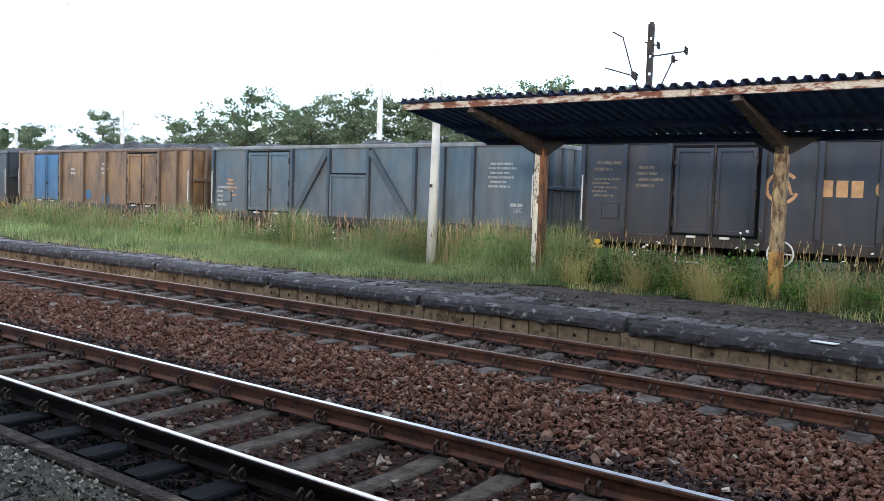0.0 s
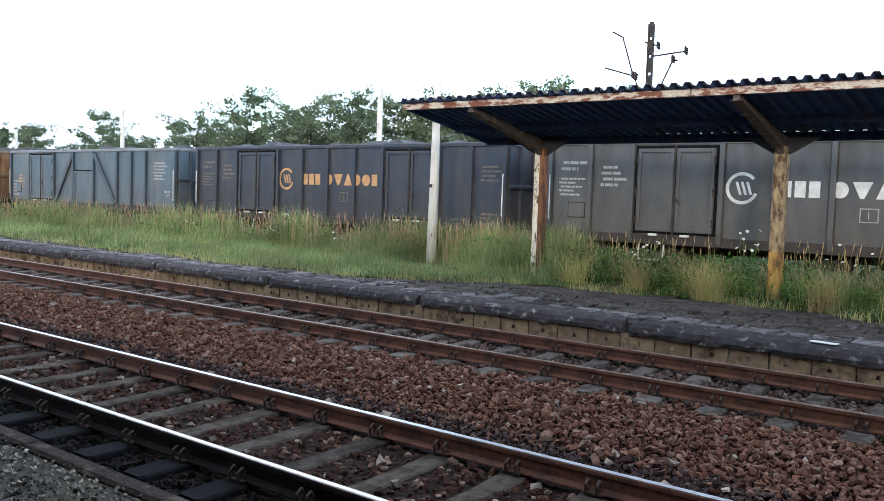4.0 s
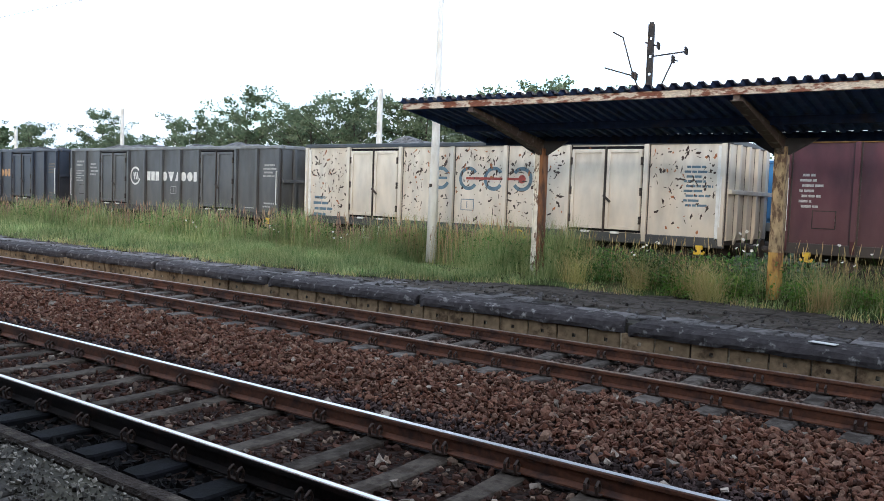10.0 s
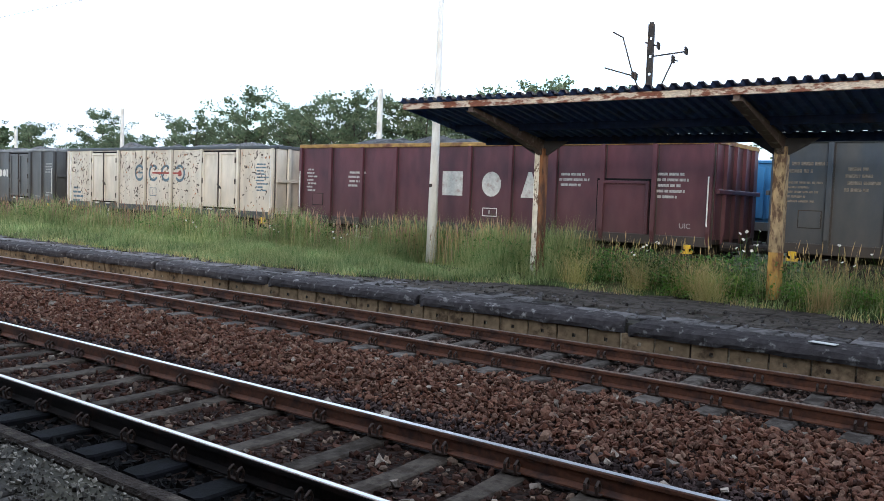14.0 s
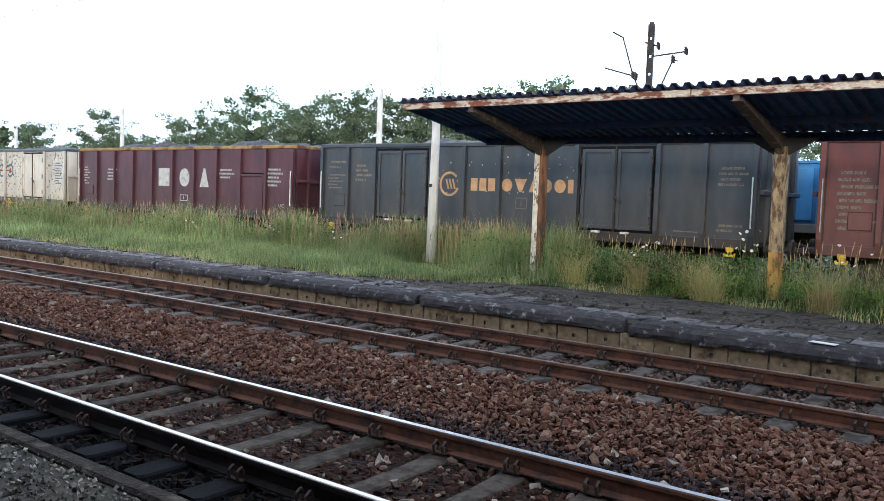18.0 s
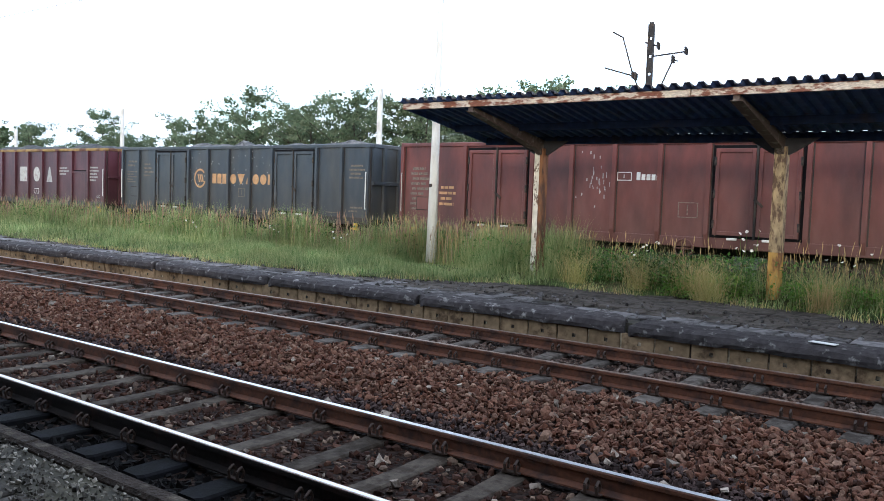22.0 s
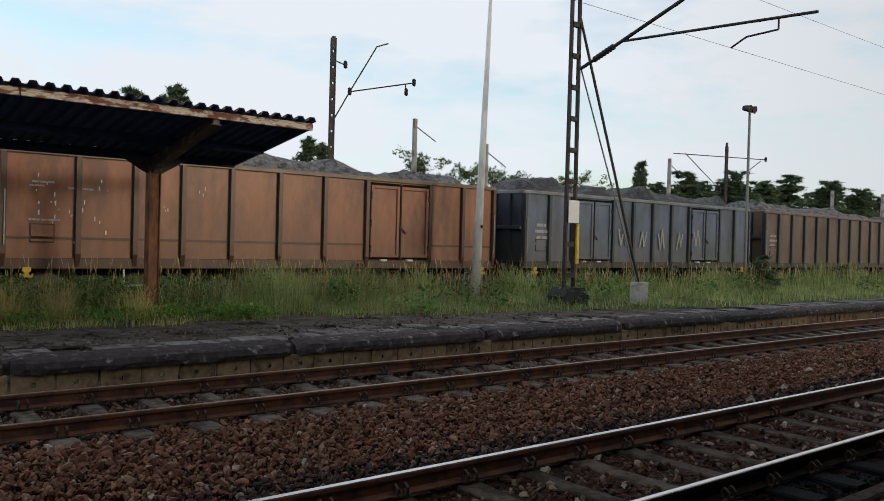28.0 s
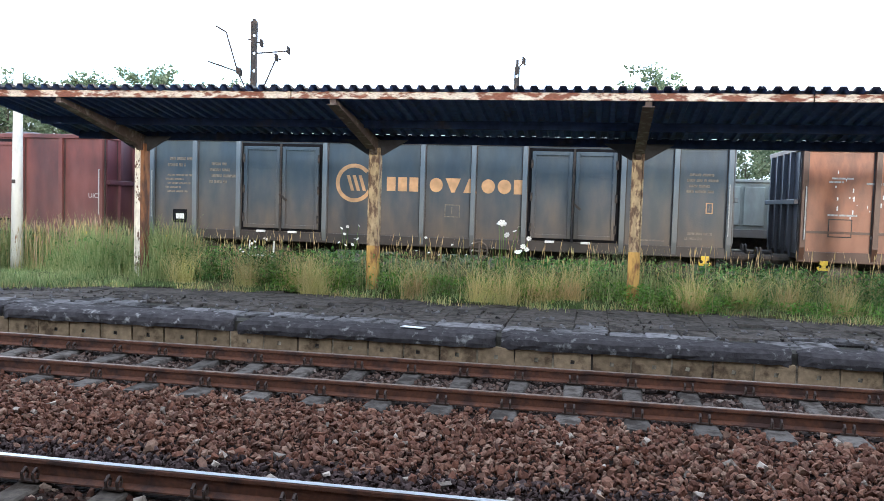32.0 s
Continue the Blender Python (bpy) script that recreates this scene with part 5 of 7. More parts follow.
# white edge posts of the cream wagon
for s in (-1, 1):
    part("corner_post", Mesh().box(s * 6.3 - 0.07, s * 6.3 + 0.07, -HALF - 0.06, -HALF - 0.03, FLOOR, TOP - 0.1, None, 0.005), P["white_mark"], w5, "white painted corner post")

# pale flecks on the dark slate wagon
fk = Mesh()
for i in range(90):
    x, z, q = rc.uniform(-3.0, 2.2), rc.uniform(2.05, 3.2), rc.uniform(0.009, 0.026)
    fk.add([(x + q * rc.uniform(0.6, 1.2) * math.cos(a), YS - 0.006 - i * 0.00002, z + q * rc.uniform(0.6, 1.2) * math.sin(a)) for a in (0, 1.05, 2.1, 3.14, 4.2, 5.25)], [(0, 1, 2, 3, 4, 5)])
tagged(part("paint_flecks", fk, P["faint_mark"], w7, "pale flecks splashed on the paint"), kind="stuff")

# maroon wagon
for x0, x1 in ((-0.91, -0.24), (0.38, 0.97), (1.57, 2.08)):
    kind_ = "block" if x0 < 0 else "disc" if x0 < 1 else "peak"
    part("letter_block", plain_shape(kind_, x0, 1.98, x1 - x0, 0.64), P["letter_white"], w6, "large white company character as a plain shape")
data_block(w6, -4.4, 2.52, P["faint_mark"], 24, 4, 0.65, 0.06)
data_block(w6, -6.15, 2.6, P["faint_mark"], 25, 7, 0.4, 0.05)
data_block(w6, 2.65, 2.55, P["faint_mark"], 26, 3, 0.9, 0.06)
data_block(w6, 5.12, 2.58, P["faint_mark"], 27, 5, 0.75, 0.06)
small_frame(w6, 0.42, 1.47, P["white_mark"], 0.45, 0.22)

# oxide-red wagon: a white framed company mark
small_frame(w8, 0.06, 2.45, P["white_mark"], 0.36, 0.2)
for k in range(5):
    part("letter_block", Mesh().box(0.54 + k * 0.12, 0.63 + k * 0.12, YS - 0.005, YS, 2.47, 2.6 + (0.05 if k == 0 else 0), None), P["white_mark"], w8, "small white company letter as a plain block")
data_block(w8, -6.1, 2.65, P["orange_faint"], 30, 9, 0.75, 0.065)
data_block(w8, -5.1, 2.15, P["orange_mark"], 31, 4, 0.6, 0.07)
small_frame(w8, 1.55, 1.66, P["orange_faint"], 0.45, 0.34)
sc = Mesh()
for i in range(34):
    x, z = -0.5 + rc.gauss(0, 0.24), 2.42 + rc.gauss(0, 0.35)
    sc.box(x, x + rc.uniform(0.012, 0.03), YS - 0.004, YS, z, z + rc.uniform(0.04, 0.13))
tagged(part("scuffed_paint", sc, P["faint_mark"], w8, "white scuffed scratches"), kind="stuff")
uic = bpy.data.curves.new("uic", "FONT")
uic.body, uic.size, uic.extrude = "UIC", 0.16, 0.002
tmp = new("uic_text", uic)
uic_me = bpy.data.meshes.new_from_object(tmp.evaluated_get(bpy.context.evaluated_depsgraph_get()))
bpy.data.objects.remove(tmp)
uic_me.materials.append(P["faint_mark"])
for w, x, z in ((w8, 6.0, 1.88), (w2, 5.75, 1.6), (w6, 5.7, 1.42)):
    part("stencil_word", uic_me, None, w, "stencilled letters UIC", pose(x, YS - 0.003, z, 90, 0, 0))

# brown wagon: white scuffs and a data block
data_block(w10, -5.9, 2.72, P["faint_mark"], 33, 2, 0.45, 0.035)
data_block(w10, -5.25, 2.62, P["faint_mark"], 34, 1, 0.5, 0.04)
data_block(w10, -5.95, 1.98, P["faint_mark"], 37, 1, 0.7, 0.035)
sc = Mesh()
for cx, cz in ((-5.75, 2.55), (-5.5, 2.5), (-5.2, 2.15), (-4.9, 2.2), (-4.55, 2.6), (-5.45, 1.95), (-4.6, 2.1), (-5.8, 2.2), (-5.0, 1.75), (-3.2, 2.4), (-2.4, 2.8)):
    for i in range(3):
        x, z = cx + rc.gauss(0, 0.07), cz + rc.gauss(0, 0.16)
        if FLOOR + 0.1 < z < TOP - 0.3:
            sc.box(x, x + rc.uniform(0.01, 0.028), YS - 0.004, YS, z, z + rc.uniform(0.02, 0.1))
tagged(part("scuffed_paint", sc, P["white_mark"], w10, "white scuffed scratches"), kind="stuff")
# pale wagon: sprayed strokes
for k, x in enumerate((-1.9, -0.75, 0.3, 1.45, 2.55)):
    sp = Mesh()
    rs = random.Random(60 + k)
    pts_ = [(x + 0.13 * j + rs.uniform(-0.03, 0.03), (1.72 if (j + k) % 2 else 2.32) + rs.uniform(-0.12, 0.12)) for j in range(4)]
    for (xa, za), (xb, zb) in zip(pts_, pts_[1:]):
        sp.beam((xa, YS - 0.045, za), (xb, YS - 0.045, zb), 0.004, 0.06)
    part("sprayed_stroke", sp, P["faint_mark"], w11, "loose sprayed white stroke")
data_block(w11, -5.9, 2.3, P["faint_mark"], 35, 4, 0.7, 0.09)
for w in (w12, w13):
    data_block(w, -5.9, 2.3, P["faint_mark"], 36, 4, 0.7, 0.09)



# ---- coping, wall blocks and paving of the far platform ----
def coping_data(k):
    """One coping slab 3.75 m long: a rounded, chipped nose over the wall."""
    b = Mesh()
    rr = random.Random(40 + k)
    prof = [(0.02, 0.055), (-0.1, 0.06), (-0.118, 0.12), (-0.1, 0.195), (-0.04, 0.238), (0.1, 0.254), (0.36, 0.256), (0.36, 0.055)]
    n = 26
    rows = []
    for i in range(n + 1):
        x = 3.75 * i / n
        e = 1.0 if 0 < i < n else rr.uniform(0.25, 0.6)
        if i in (1, n - 1):
            e = rr.uniform(0.75, 0.95)
        rows.append([(x + rr.uniform(-0.02, 0.02) * (0 < i < n), y * e + rr.uniform(-0.012, 0.012) + (0.03 if i in (0, n) else 0), z + rr.uniform(-0.01, 0.008) - (0.06 * rr.random() if i in (0, n) else 0)) for y, z in prof])
    vs = [p for r in rows for p in r]
    m = len(prof)
    fs = [(i * m + j, (i + 1) * m + j, (i + 1) * m + (j + 1) % m, i * m + (j + 1) % m) for i in range(n) for j in range(m)]
    fs += [tuple(range(m)), tuple(range(n * m + m - 1, n * m - 1, -1))]
    b.add(vs, fs)
    return b.data("coping_slab", M["coping"])


COPES = [coping_data(k) for k in range(5)]
x = -1.22 - 3.83 * 33
i = 0
while x < X1:
    part("coping_slab", COPES[i % 5], None, platform, "", pose(x + 0.02, EDGE + R.uniform(-0.02, 0.02), R.uniform(-0.012, 0.012), R.uniform(-0.8, 0.8), R.uniform(-0.18, 0.18), 0))
    x += 3.83
    i += 1


def slab_data(name, sx, sy, sz, m, chip, seeds):
    out = []
    for k in range(seeds):
        rr = random.Random(90 + k)
        b = Mesh()
        b.box(-sx / 2, sx / 2, -sy / 2, sy / 2, -sz, 0, None, chip)
        b.v = [(p + rr.uniform(-chip, chip) * 0.8, q + rr.uniform(-chip, chip) * 0.8, r + rr.uniform(-chip, chip) * 0.25) for p, q, r in b.v]
        out.append(b.data(name, m))
    return out


def block_data(k):
    """One wall block with a small drain hole low in its face."""
    rr = random.Random(190 + k)
    w, hh, d = 0.493 / 2, 0.38, 0.06
    j = lambda: rr.uniform(-0.009, 0.009)
    hx = rr.uniform(-0.06, 0.06)
    outer = [(-w + j(), -d + j() / 2, -hh), (w + j(), -d + j() / 2, -hh), (w + j(), -d + j() / 2, j() - 0.01), (-w + j(), -d + j() / 2, j() - 0.01)]
    hole = [(hx - 0.028, -d, -0.165), (hx + 0.026, -d, -0.167), (hx + 0.03, -d, -0.117), (hx - 0.022, -d, -0.11)]
    deep = [(p, -d + 0.05, q) for p, _, q in hole]
    rear = [(p, d, q) for p, _, q in outer]
    b = Mesh().add(outer + hole + deep + rear, [(0, 1, 5, 4), (1, 2, 6, 5), (2, 3, 7, 6), (3, 0, 4, 7), (0, 12, 13, 1), (1, 13, 14, 2), (2, 14, 15, 3), (3, 15, 12, 0), (15, 14, 13, 12)], M["block"])
    # inner faces are coloured near-black for the shade in the hole
    b.add(hole + deep, [(0, 1, 5, 4), (1, 2, 6, 5), (2, 3, 7, 6), (3, 0, 4, 7), (4, 5, 6, 7)], M["dark_hollow"])
    return b.data("wall_block")


BLOCKS = [block_data(k) for k in range(6)]
part("mortar", Mesh().box(X0, X1, EDGE - 0.002, EDGE + 0.058, -0.4, 0.05), M["mortar"], platform, "pale crumbling mortar between the blocks")
rest = Mesh()
x = X0
while x < X1:
    if -26 < x < 24:
        part("wall_block", R.choice(BLOCKS), None, platform, "", pose(x, EDGE + 0.03 + R.uniform(-0.01, 0.012), 0.068, 0, 0, R.uniform(-0.8, 0.8)))
    else:
        rest.box(x - 0.25, x + 0.25, EDGE - 0.03, EDGE + 0.08, -0.25, 0.068, M["block"])
    x += 0.517
tagged(part("far_wall_blocks", rest, None, platform, "sandy wall blocks further along"), kind="stuff")
SLABS = slab_data("paving_slab", 0.485, 0.485, 0.06, M["paving"], 0.014, 6)
SOILED = slab_data("paving_slab", 0.492, 0.492, 0.06, M["paving_soil"], 0.009, 6)
x = -26.0
while x < 20:
    y = EDGE + 0.63
    while y < bank_front(x) + 0.15:
        if R.random() < 0.93:
            clean = y < EDGE + 0.8 or (y < EDGE + 1.4 and R.random() < 0.3)
            part("paving_slab", R.choice(SLABS if clean else SOILED), None, platform, "", pose(x + R.uniform(-0.01, 0.01), y + R.uniform(-0.01, 0.01), PLAT - (0.002 if clean else 0.006) + R.uniform(-0.012, 0.01) * (1 if clean else 0.5), R.uniform(-1.2, 1.2), R.uniform(-1.2, 1.2), R.uniform(-1.2, 1.2) + 90 * R.randrange(4)))
        y += 0.5
    x += 0.5
pf = Mesh()
for xa, xb in ((X0, -26.3), (20.3, X1)):
    for xx in np.arange(xa, xb, 0.5):
        yy = EDGE + 0.63
        while yy < bank_front(xx) - 0.1:
            pf.box(xx + 0.01, xx + 0.49, yy - 0.24, yy + 0.24, PLAT - 0.05, PLAT + R.uniform(-0.01, 0.008))
            yy += 0.5
tagged(part("far_paving", pf, M["paving"], platform, "worn paving further along"), kind="stuff")
solid("litter", Mesh().add([(-2.62, EDGE + 0.02, 0.262), (-2.3, EDGE - 0.03, 0.258), (-2.27, EDGE + 0.06, 0.262), (-2.58, EDGE + 0.1, 0.264), (-2.62, EDGE + 0.02, 0.27), (-2.3, EDGE - 0.03, 0.268), (-2.27, EDGE + 0.06, 0.272), (-2.58, EDGE + 0.1, 0.274)],
                              [(0, 1, 2, 3), (7, 6, 5, 4), (0, 4, 5, 1), (1, 5, 6, 2), (2, 6, 7, 3), (3, 7, 4, 0)]), M["white_sign"], "torn strip of white paper on the platform edge", "litter")

# ---- near platform: slabs, crumbling strip, edge beam ----
NSLABS = slab_data("paving_slab", 0.488, 0.488, 0.07, M["paving_near"], 0.01, 8)
x = -17.2
while x < 4.6:
    y = 2.05
    while y > -1.7:
        part("paving_slab", R.choice(NSLABS), None, near, "", pose(x + R.uniform(-0.012, 0.012), y + R.uniform(-0.012, 0.012), NEAR_TOP - 0.004 + R.uniform(-0.014, 0.008), R.uniform(-1.2, 1.2), R.uniform(-1.2, 1.2), R.uniform(-1.5, 1.5)))
        y -= 0.5
    x += 0.5
nf = Mesh().box(X0, -17.5, -9, 2.3, 0.2, NEAR_TOP - 0.01).box(5.0, X1, -9, 2.3, 0.2, NEAR_TOP - 0.01).box(-17.5, 5.0, -9, -2.1, 0.2, NEAR_TOP - 0.01)
part("far_paving", nf, M["paving"], near, "worn concrete paving")
x = X0
while x < X1:
    ln = 2.6
    b = Mesh().box(0.01, ln - 0.01, NEAR_EDGE - 0.13, NEAR_EDGE, -0.3, NEAR_TOP + 0.005, None, 0.02)
    part("edge_beam", b, M["edge_beam"], near, "", pose(x, R.uniform(-0.012, 0.012), R.uniform(-0.012, 0.008)))
    x += ln

# ---- canopy of the near platform: a cantilevered roof that rises towards the track ----
canopy = thing("platform_canopy", "dark cantilevered canopy over the near platform", "canopy", kind="structure")
CL, CF, CB = -8.0, 2.1, -3.0
SLOPE = 0.18


def canopy_z(y):
    return 3.31 + SLOPE * (y - CF)


def canopy_sheet(y0, y1, lo, hi, x0, x1):
    return Mesh().prism([(y0, canopy_z(y0) + lo), (y1, canopy_z(y1) + lo), (y1, canopy_z(y1) + hi), (y0, canopy_z(y0) + hi)], x0, x1)


part("roof_slab", canopy_sheet(CB, CF + 0.12, 0.175, 0.24, CL - 0.5, 26.0), M["dark_hollow"], canopy, "dark underside boards")
px = CL
while px < 26:
    part("rafter", canopy_sheet(CB, CF, 0.0, 0.13, px - 0.06, px), M["dark_hollow"], canopy)
    part("tie", Mesh().beam((px - 0.03, CF - 0.75, canopy_z(CF - 0.75) + 0.02), (px - 0.03, CF - 0.52, canopy_z(CF - 0.52) - 0.1), 0.04, 0.08), M["dark_hollow"], canopy)
    part("column", Mesh().tube((px - 0.03, -2.2, 0.28), (px - 0.03, -2.2, canopy_z(-2.2) + 0.02), 0.08, 0.08, 12), M["dark_hollow"], canopy)
    px += 6.2
for py in (CB + 0.1, 0.3, CF - 0.1):
    part("purlin", Mesh().box(CL - 0.4, 26.0, py - 0.04, py + 0.04, canopy_z(py) + 0.135, canopy_z(py) + 0.172), M["dark_hollow"], canopy)


# an unseen plain wall, added behind the near platform to block sun and sky
solid("wall_station", Mesh().box(-60, 40, -9.4, -9.0, -0.4, 4.6), M["render_wall"], "plain unseen wall added behind the near platform to block light", "wall", "structure")


# ---- loose stones of the ballast ----
CUBE_V = np.array([(a, b, c) for a in (-1, 1) for b in (-1, 1) for c in (-1, 1)], float) * 0.75
CUBE_F = np.array([(0, 1, 3, 2), (4, 6, 7, 5), (0, 4, 5, 1), (2, 3, 7, 6), (0, 2, 6, 4), (1, 5, 7, 3)])
GOLD = (1 + 5 ** 0.5) / 2
CRYSTAL_V = np.array([(-1, GOLD, 0), (1, GOLD, 0), (-1, -GOLD, 0), (1, -GOLD, 0), (0, -1, GOLD), (0, 1, GOLD), (0, -1, -GOLD), (0, 1, -GOLD), (GOLD, 0, -1), (GOLD, 0, 1), (-GOLD, 0, -1), (-GOLD, 0, 1)]) * 0.58
CRYSTAL_F = np.array([(0, 11, 5), (0, 5, 1), (0, 1, 7), (0, 7, 10), (0, 10, 11), (1, 5, 9), (5, 11, 4), (11, 10, 2), (10, 7, 6), (7, 1, 8), (3, 9, 4), (3, 4, 2), (3, 2, 6), (3, 6, 8), (3, 8, 9), (4, 9, 5), (2, 4, 11), (6, 2, 10), (8, 6, 7), (9, 8, 1)])


def scatter_stones(name, n, xr, yr, zf, size, material, label, skip=None, lumpy=False):
    """Many crushed stones in one mesh, lying on the bed: lumpy twenty-sided pieces where they lie near, plain ones elsewhere."""
    step = math.sqrt((xr[1] - xr[0]) * (yr[1] - yr[0]) / n)
    gx, gy = np.meshgrid(np.arange(xr[0], xr[1], step), np.arange(yr[0], yr[1], step))
    xs = gx.ravel() + (np.arange(gx.size) // gx.shape[1] % 2) * step / 2 + rng.uniform(-0.42, 0.42, gx.size) * step
    ys = gy.ravel() + rng.uniform(-0.42, 0.42, gx.size) * step
    if skip is not None:
        keep = ~skip(xs, ys)
        xs, ys = xs[keep], ys[keep]
    n = len(xs)
    zs = zf(xs, ys)
    shape, f = (CRYSTAL_V, CRYSTAL_F) if lumpy else (CUBE_V, CUBE_F)
    k = len(shape)
    v = shape[None] * rng.uniform(0.5, 1.3, (n, k, 1)) * rng.uniform(0.4, 1.45, (n, 1, 3))
    v = v * (size * rng.uniform(0.55, 1.35, (n, 1, 1)) ** 1.0)
    q = rng.normal(size=(n, 4))
    q /= np.linalg.norm(q, axis=1, keepdims=True)
    w, x, y, z = q.T
    rot = np.stack([np.stack([1 - 2 * (y * y + z * z), 2 * (x * y - z * w), 2 * (x * z + y * w)], -1),
                    np.stack([2 * (x * y + z * w), 1 - 2 * (x * x + z * z), 2 * (y * z - x * w)], -1),
                    np.stack([2 * (x * z - y * w), 2 * (y * z + x * w), 1 - 2 * (x * x + y * y)], -1)], 1)
    v = np.einsum("nij,nkj->nki", rot, v) + np.stack([xs, ys, zs], -1)[:, None]
    faces = (f[None] + (np.arange(n) * k)[:, None, None]).reshape(-1, f.shape[1])
    return tagged(new(name, raw(name, v.reshape(-1, 3), faces, material)), label, "ballast stones", "", "stuff")


def bed_z(xs, ys):
    py = np.array([p[0] for p in prof_bed])
    pz = np.array([p[1] for p in prof_bed])
    return np.interp(ys, py, pz)


prof_bed = [(NEAR_EDGE - 0.1, -0.3), (3.2, -0.215), (3.75, -0.21), (5.9, -0.215), (6.35, -0.19), (7.2, -0.17), (8.2, -0.2), (8.5, -0.23), (10.6, -0.23), (EDGE + 0.1, -0.21)]


def on_sleeper(y0, phase):
    def test(xs, ys):
        u = (xs - phase + PITCH / 2) % PITCH - PITCH / 2
        return (np.abs(u) < 0.115) & (ys > y0 - 0.5) & (ys < y0 + GAUGE + 0.5)
    return test


s1, s2 = on_sleeper(Y1, -4.07), on_sleeper(Y2, -2.23)


def skip_all(xs, ys):
    rails = sum((np.abs(ys - r) < 0.08) for r in (Y1, Y1 + GAUGE, Y2, Y2 + GAUGE)) > 0
    own = (np.abs(xs + 0.45) < 1.2) & (np.abs(ys - 6.78) < 0.16)      # here each stone is an object
    return s1(xs, ys) | s2(xs, ys) | rails | own


RIDGE = "loose rust-brown crushed ballast stones"
for n_, xr_, near_ in ((20500, (-13, 8.5), True), (12500, (-30, -13), False), (9500, (8.5, 22), False)):
    scatter_stones("ballast_stones", n_, xr_, (6.4, 8.75), lambda a, b: bed_z(a, b) + rng.uniform(-0.03, 0.05, len(a)), 0.028, M["stone"], RIDGE, skip_all, near_)
    scatter_stones("ballast_stones", n_ // 2, xr_, (5.7, 6.5), lambda a, b: bed_z(a, b) + rng.uniform(-0.02, 0.035, len(a)), 0.025, M["stone_edge"], "dark purple-brown ballast stones beside the near rail", skip_all, near_)
    scatter_stones("ballast_stones", n_ // 9, xr_, (6.2, 8.6), lambda a, b: bed_z(a, b) + rng.uniform(0.04, 0.065, len(a)), 0.028, M["stone"], RIDGE, skip_all, near_)
scatter_stones("ballast_stones", 20000, (-22, 14), (8.75, EDGE - 0.02), lambda a, b: bed_z(a, b) + rng.uniform(-0.02, 0.015, len(a)), 0.029, M["stone_grey"], "grey-brown crushed stones between the platform rails", skip_all)
scatter_stones("pale_stones", 900, (-26, 18), (4.2, 8.6), lambda a, b: bed_z(a, b) + rng.uniform(0.015, 0.045, len(a)), 0.034, M["stone_pale"], "scattered pale stones on the ballast", skip_all)
scatter_stones("ballast_stones", 12000, (-16, 12), (4.12, 5.75), lambda a, b: bed_z(a, b) + rng.uniform(-0.025, 0.016, len(a)), 0.03, M["stone_mid"], "dark rust-brown stones between the near rails", skip_all, True)
# these stones carry the platform edge's shade in their colour
scatter_stones("ballast_stones", 9000, (-14, 8), (NEAR_EDGE, 4.0), lambda a, b: bed_z(a, b) + rng.uniform(-0.03, 0.005, len(a)), 0.034, M["stone_dark"], "stones below the near platform, coloured near-black for its shade", skip_all)
scatter_stones("gravel", 4200, (-16, 0), (2.28, 2.68), lambda a, b: NEAR_TOP - 0.018 + rng.uniform(-0.012, 0.008, len(a)), 0.012, M["grit"], "pale grit and crumbled concrete along the platform edge")
scatter_stones("gravel", 5000, (-16, 1), (-1.0, 2.3), lambda a, b: NEAR_TOP - 0.005 + rng.uniform(-0.006, 0.006, len(a)), 0.007, M["grit"], "fine grit scattered on the slabs")


scatter_stones("gravel", 2600, (-16, 0), (1.75, 2.35), lambda a, b: NEAR_TOP + rng.uniform(-0.006, 0.004, len(a)), 0.013, M["grit"], "crumbled concrete spread over the slabs", lambda a, b: np.array([noise.noise((float(p) * 1.4, float(q) * 2.0, 4.4)) for p, q in zip(a, b)]) < 0.02)


# the nearest stones of the ridge lie there one by one
def stone_data(k):
    g = np.random.default_rng(700 + k)
    v = CRYSTAL_V * 0.027 * g.uniform(0.5, 1.3, (12, 1)) * g.uniform(0.4, 1.45, (1, 3)) * g.uniform(0.7, 1.3)
    return raw("stone", v, CRYSTAL_F, M["single_stone"])


STONES = [stone_data(k) for k in range(12)]
for i in range(300):
    x, y = -1.62 + (i % 38) * 0.0632 + R.uniform(-0.02, 0.02), 6.63 + (i // 38) * 0.043 + R.uniform(-0.015, 0.015)
    z = float(bed_z(np.array([x]), np.array([y]))[0]) + R.uniform(-0.005, 0.04)
    part("stone", STONES[i % 12], None, BED, "", pose(x, y, z, R.uniform(0, 360), R.uniform(0, 360), R.uniform(0, 360)))


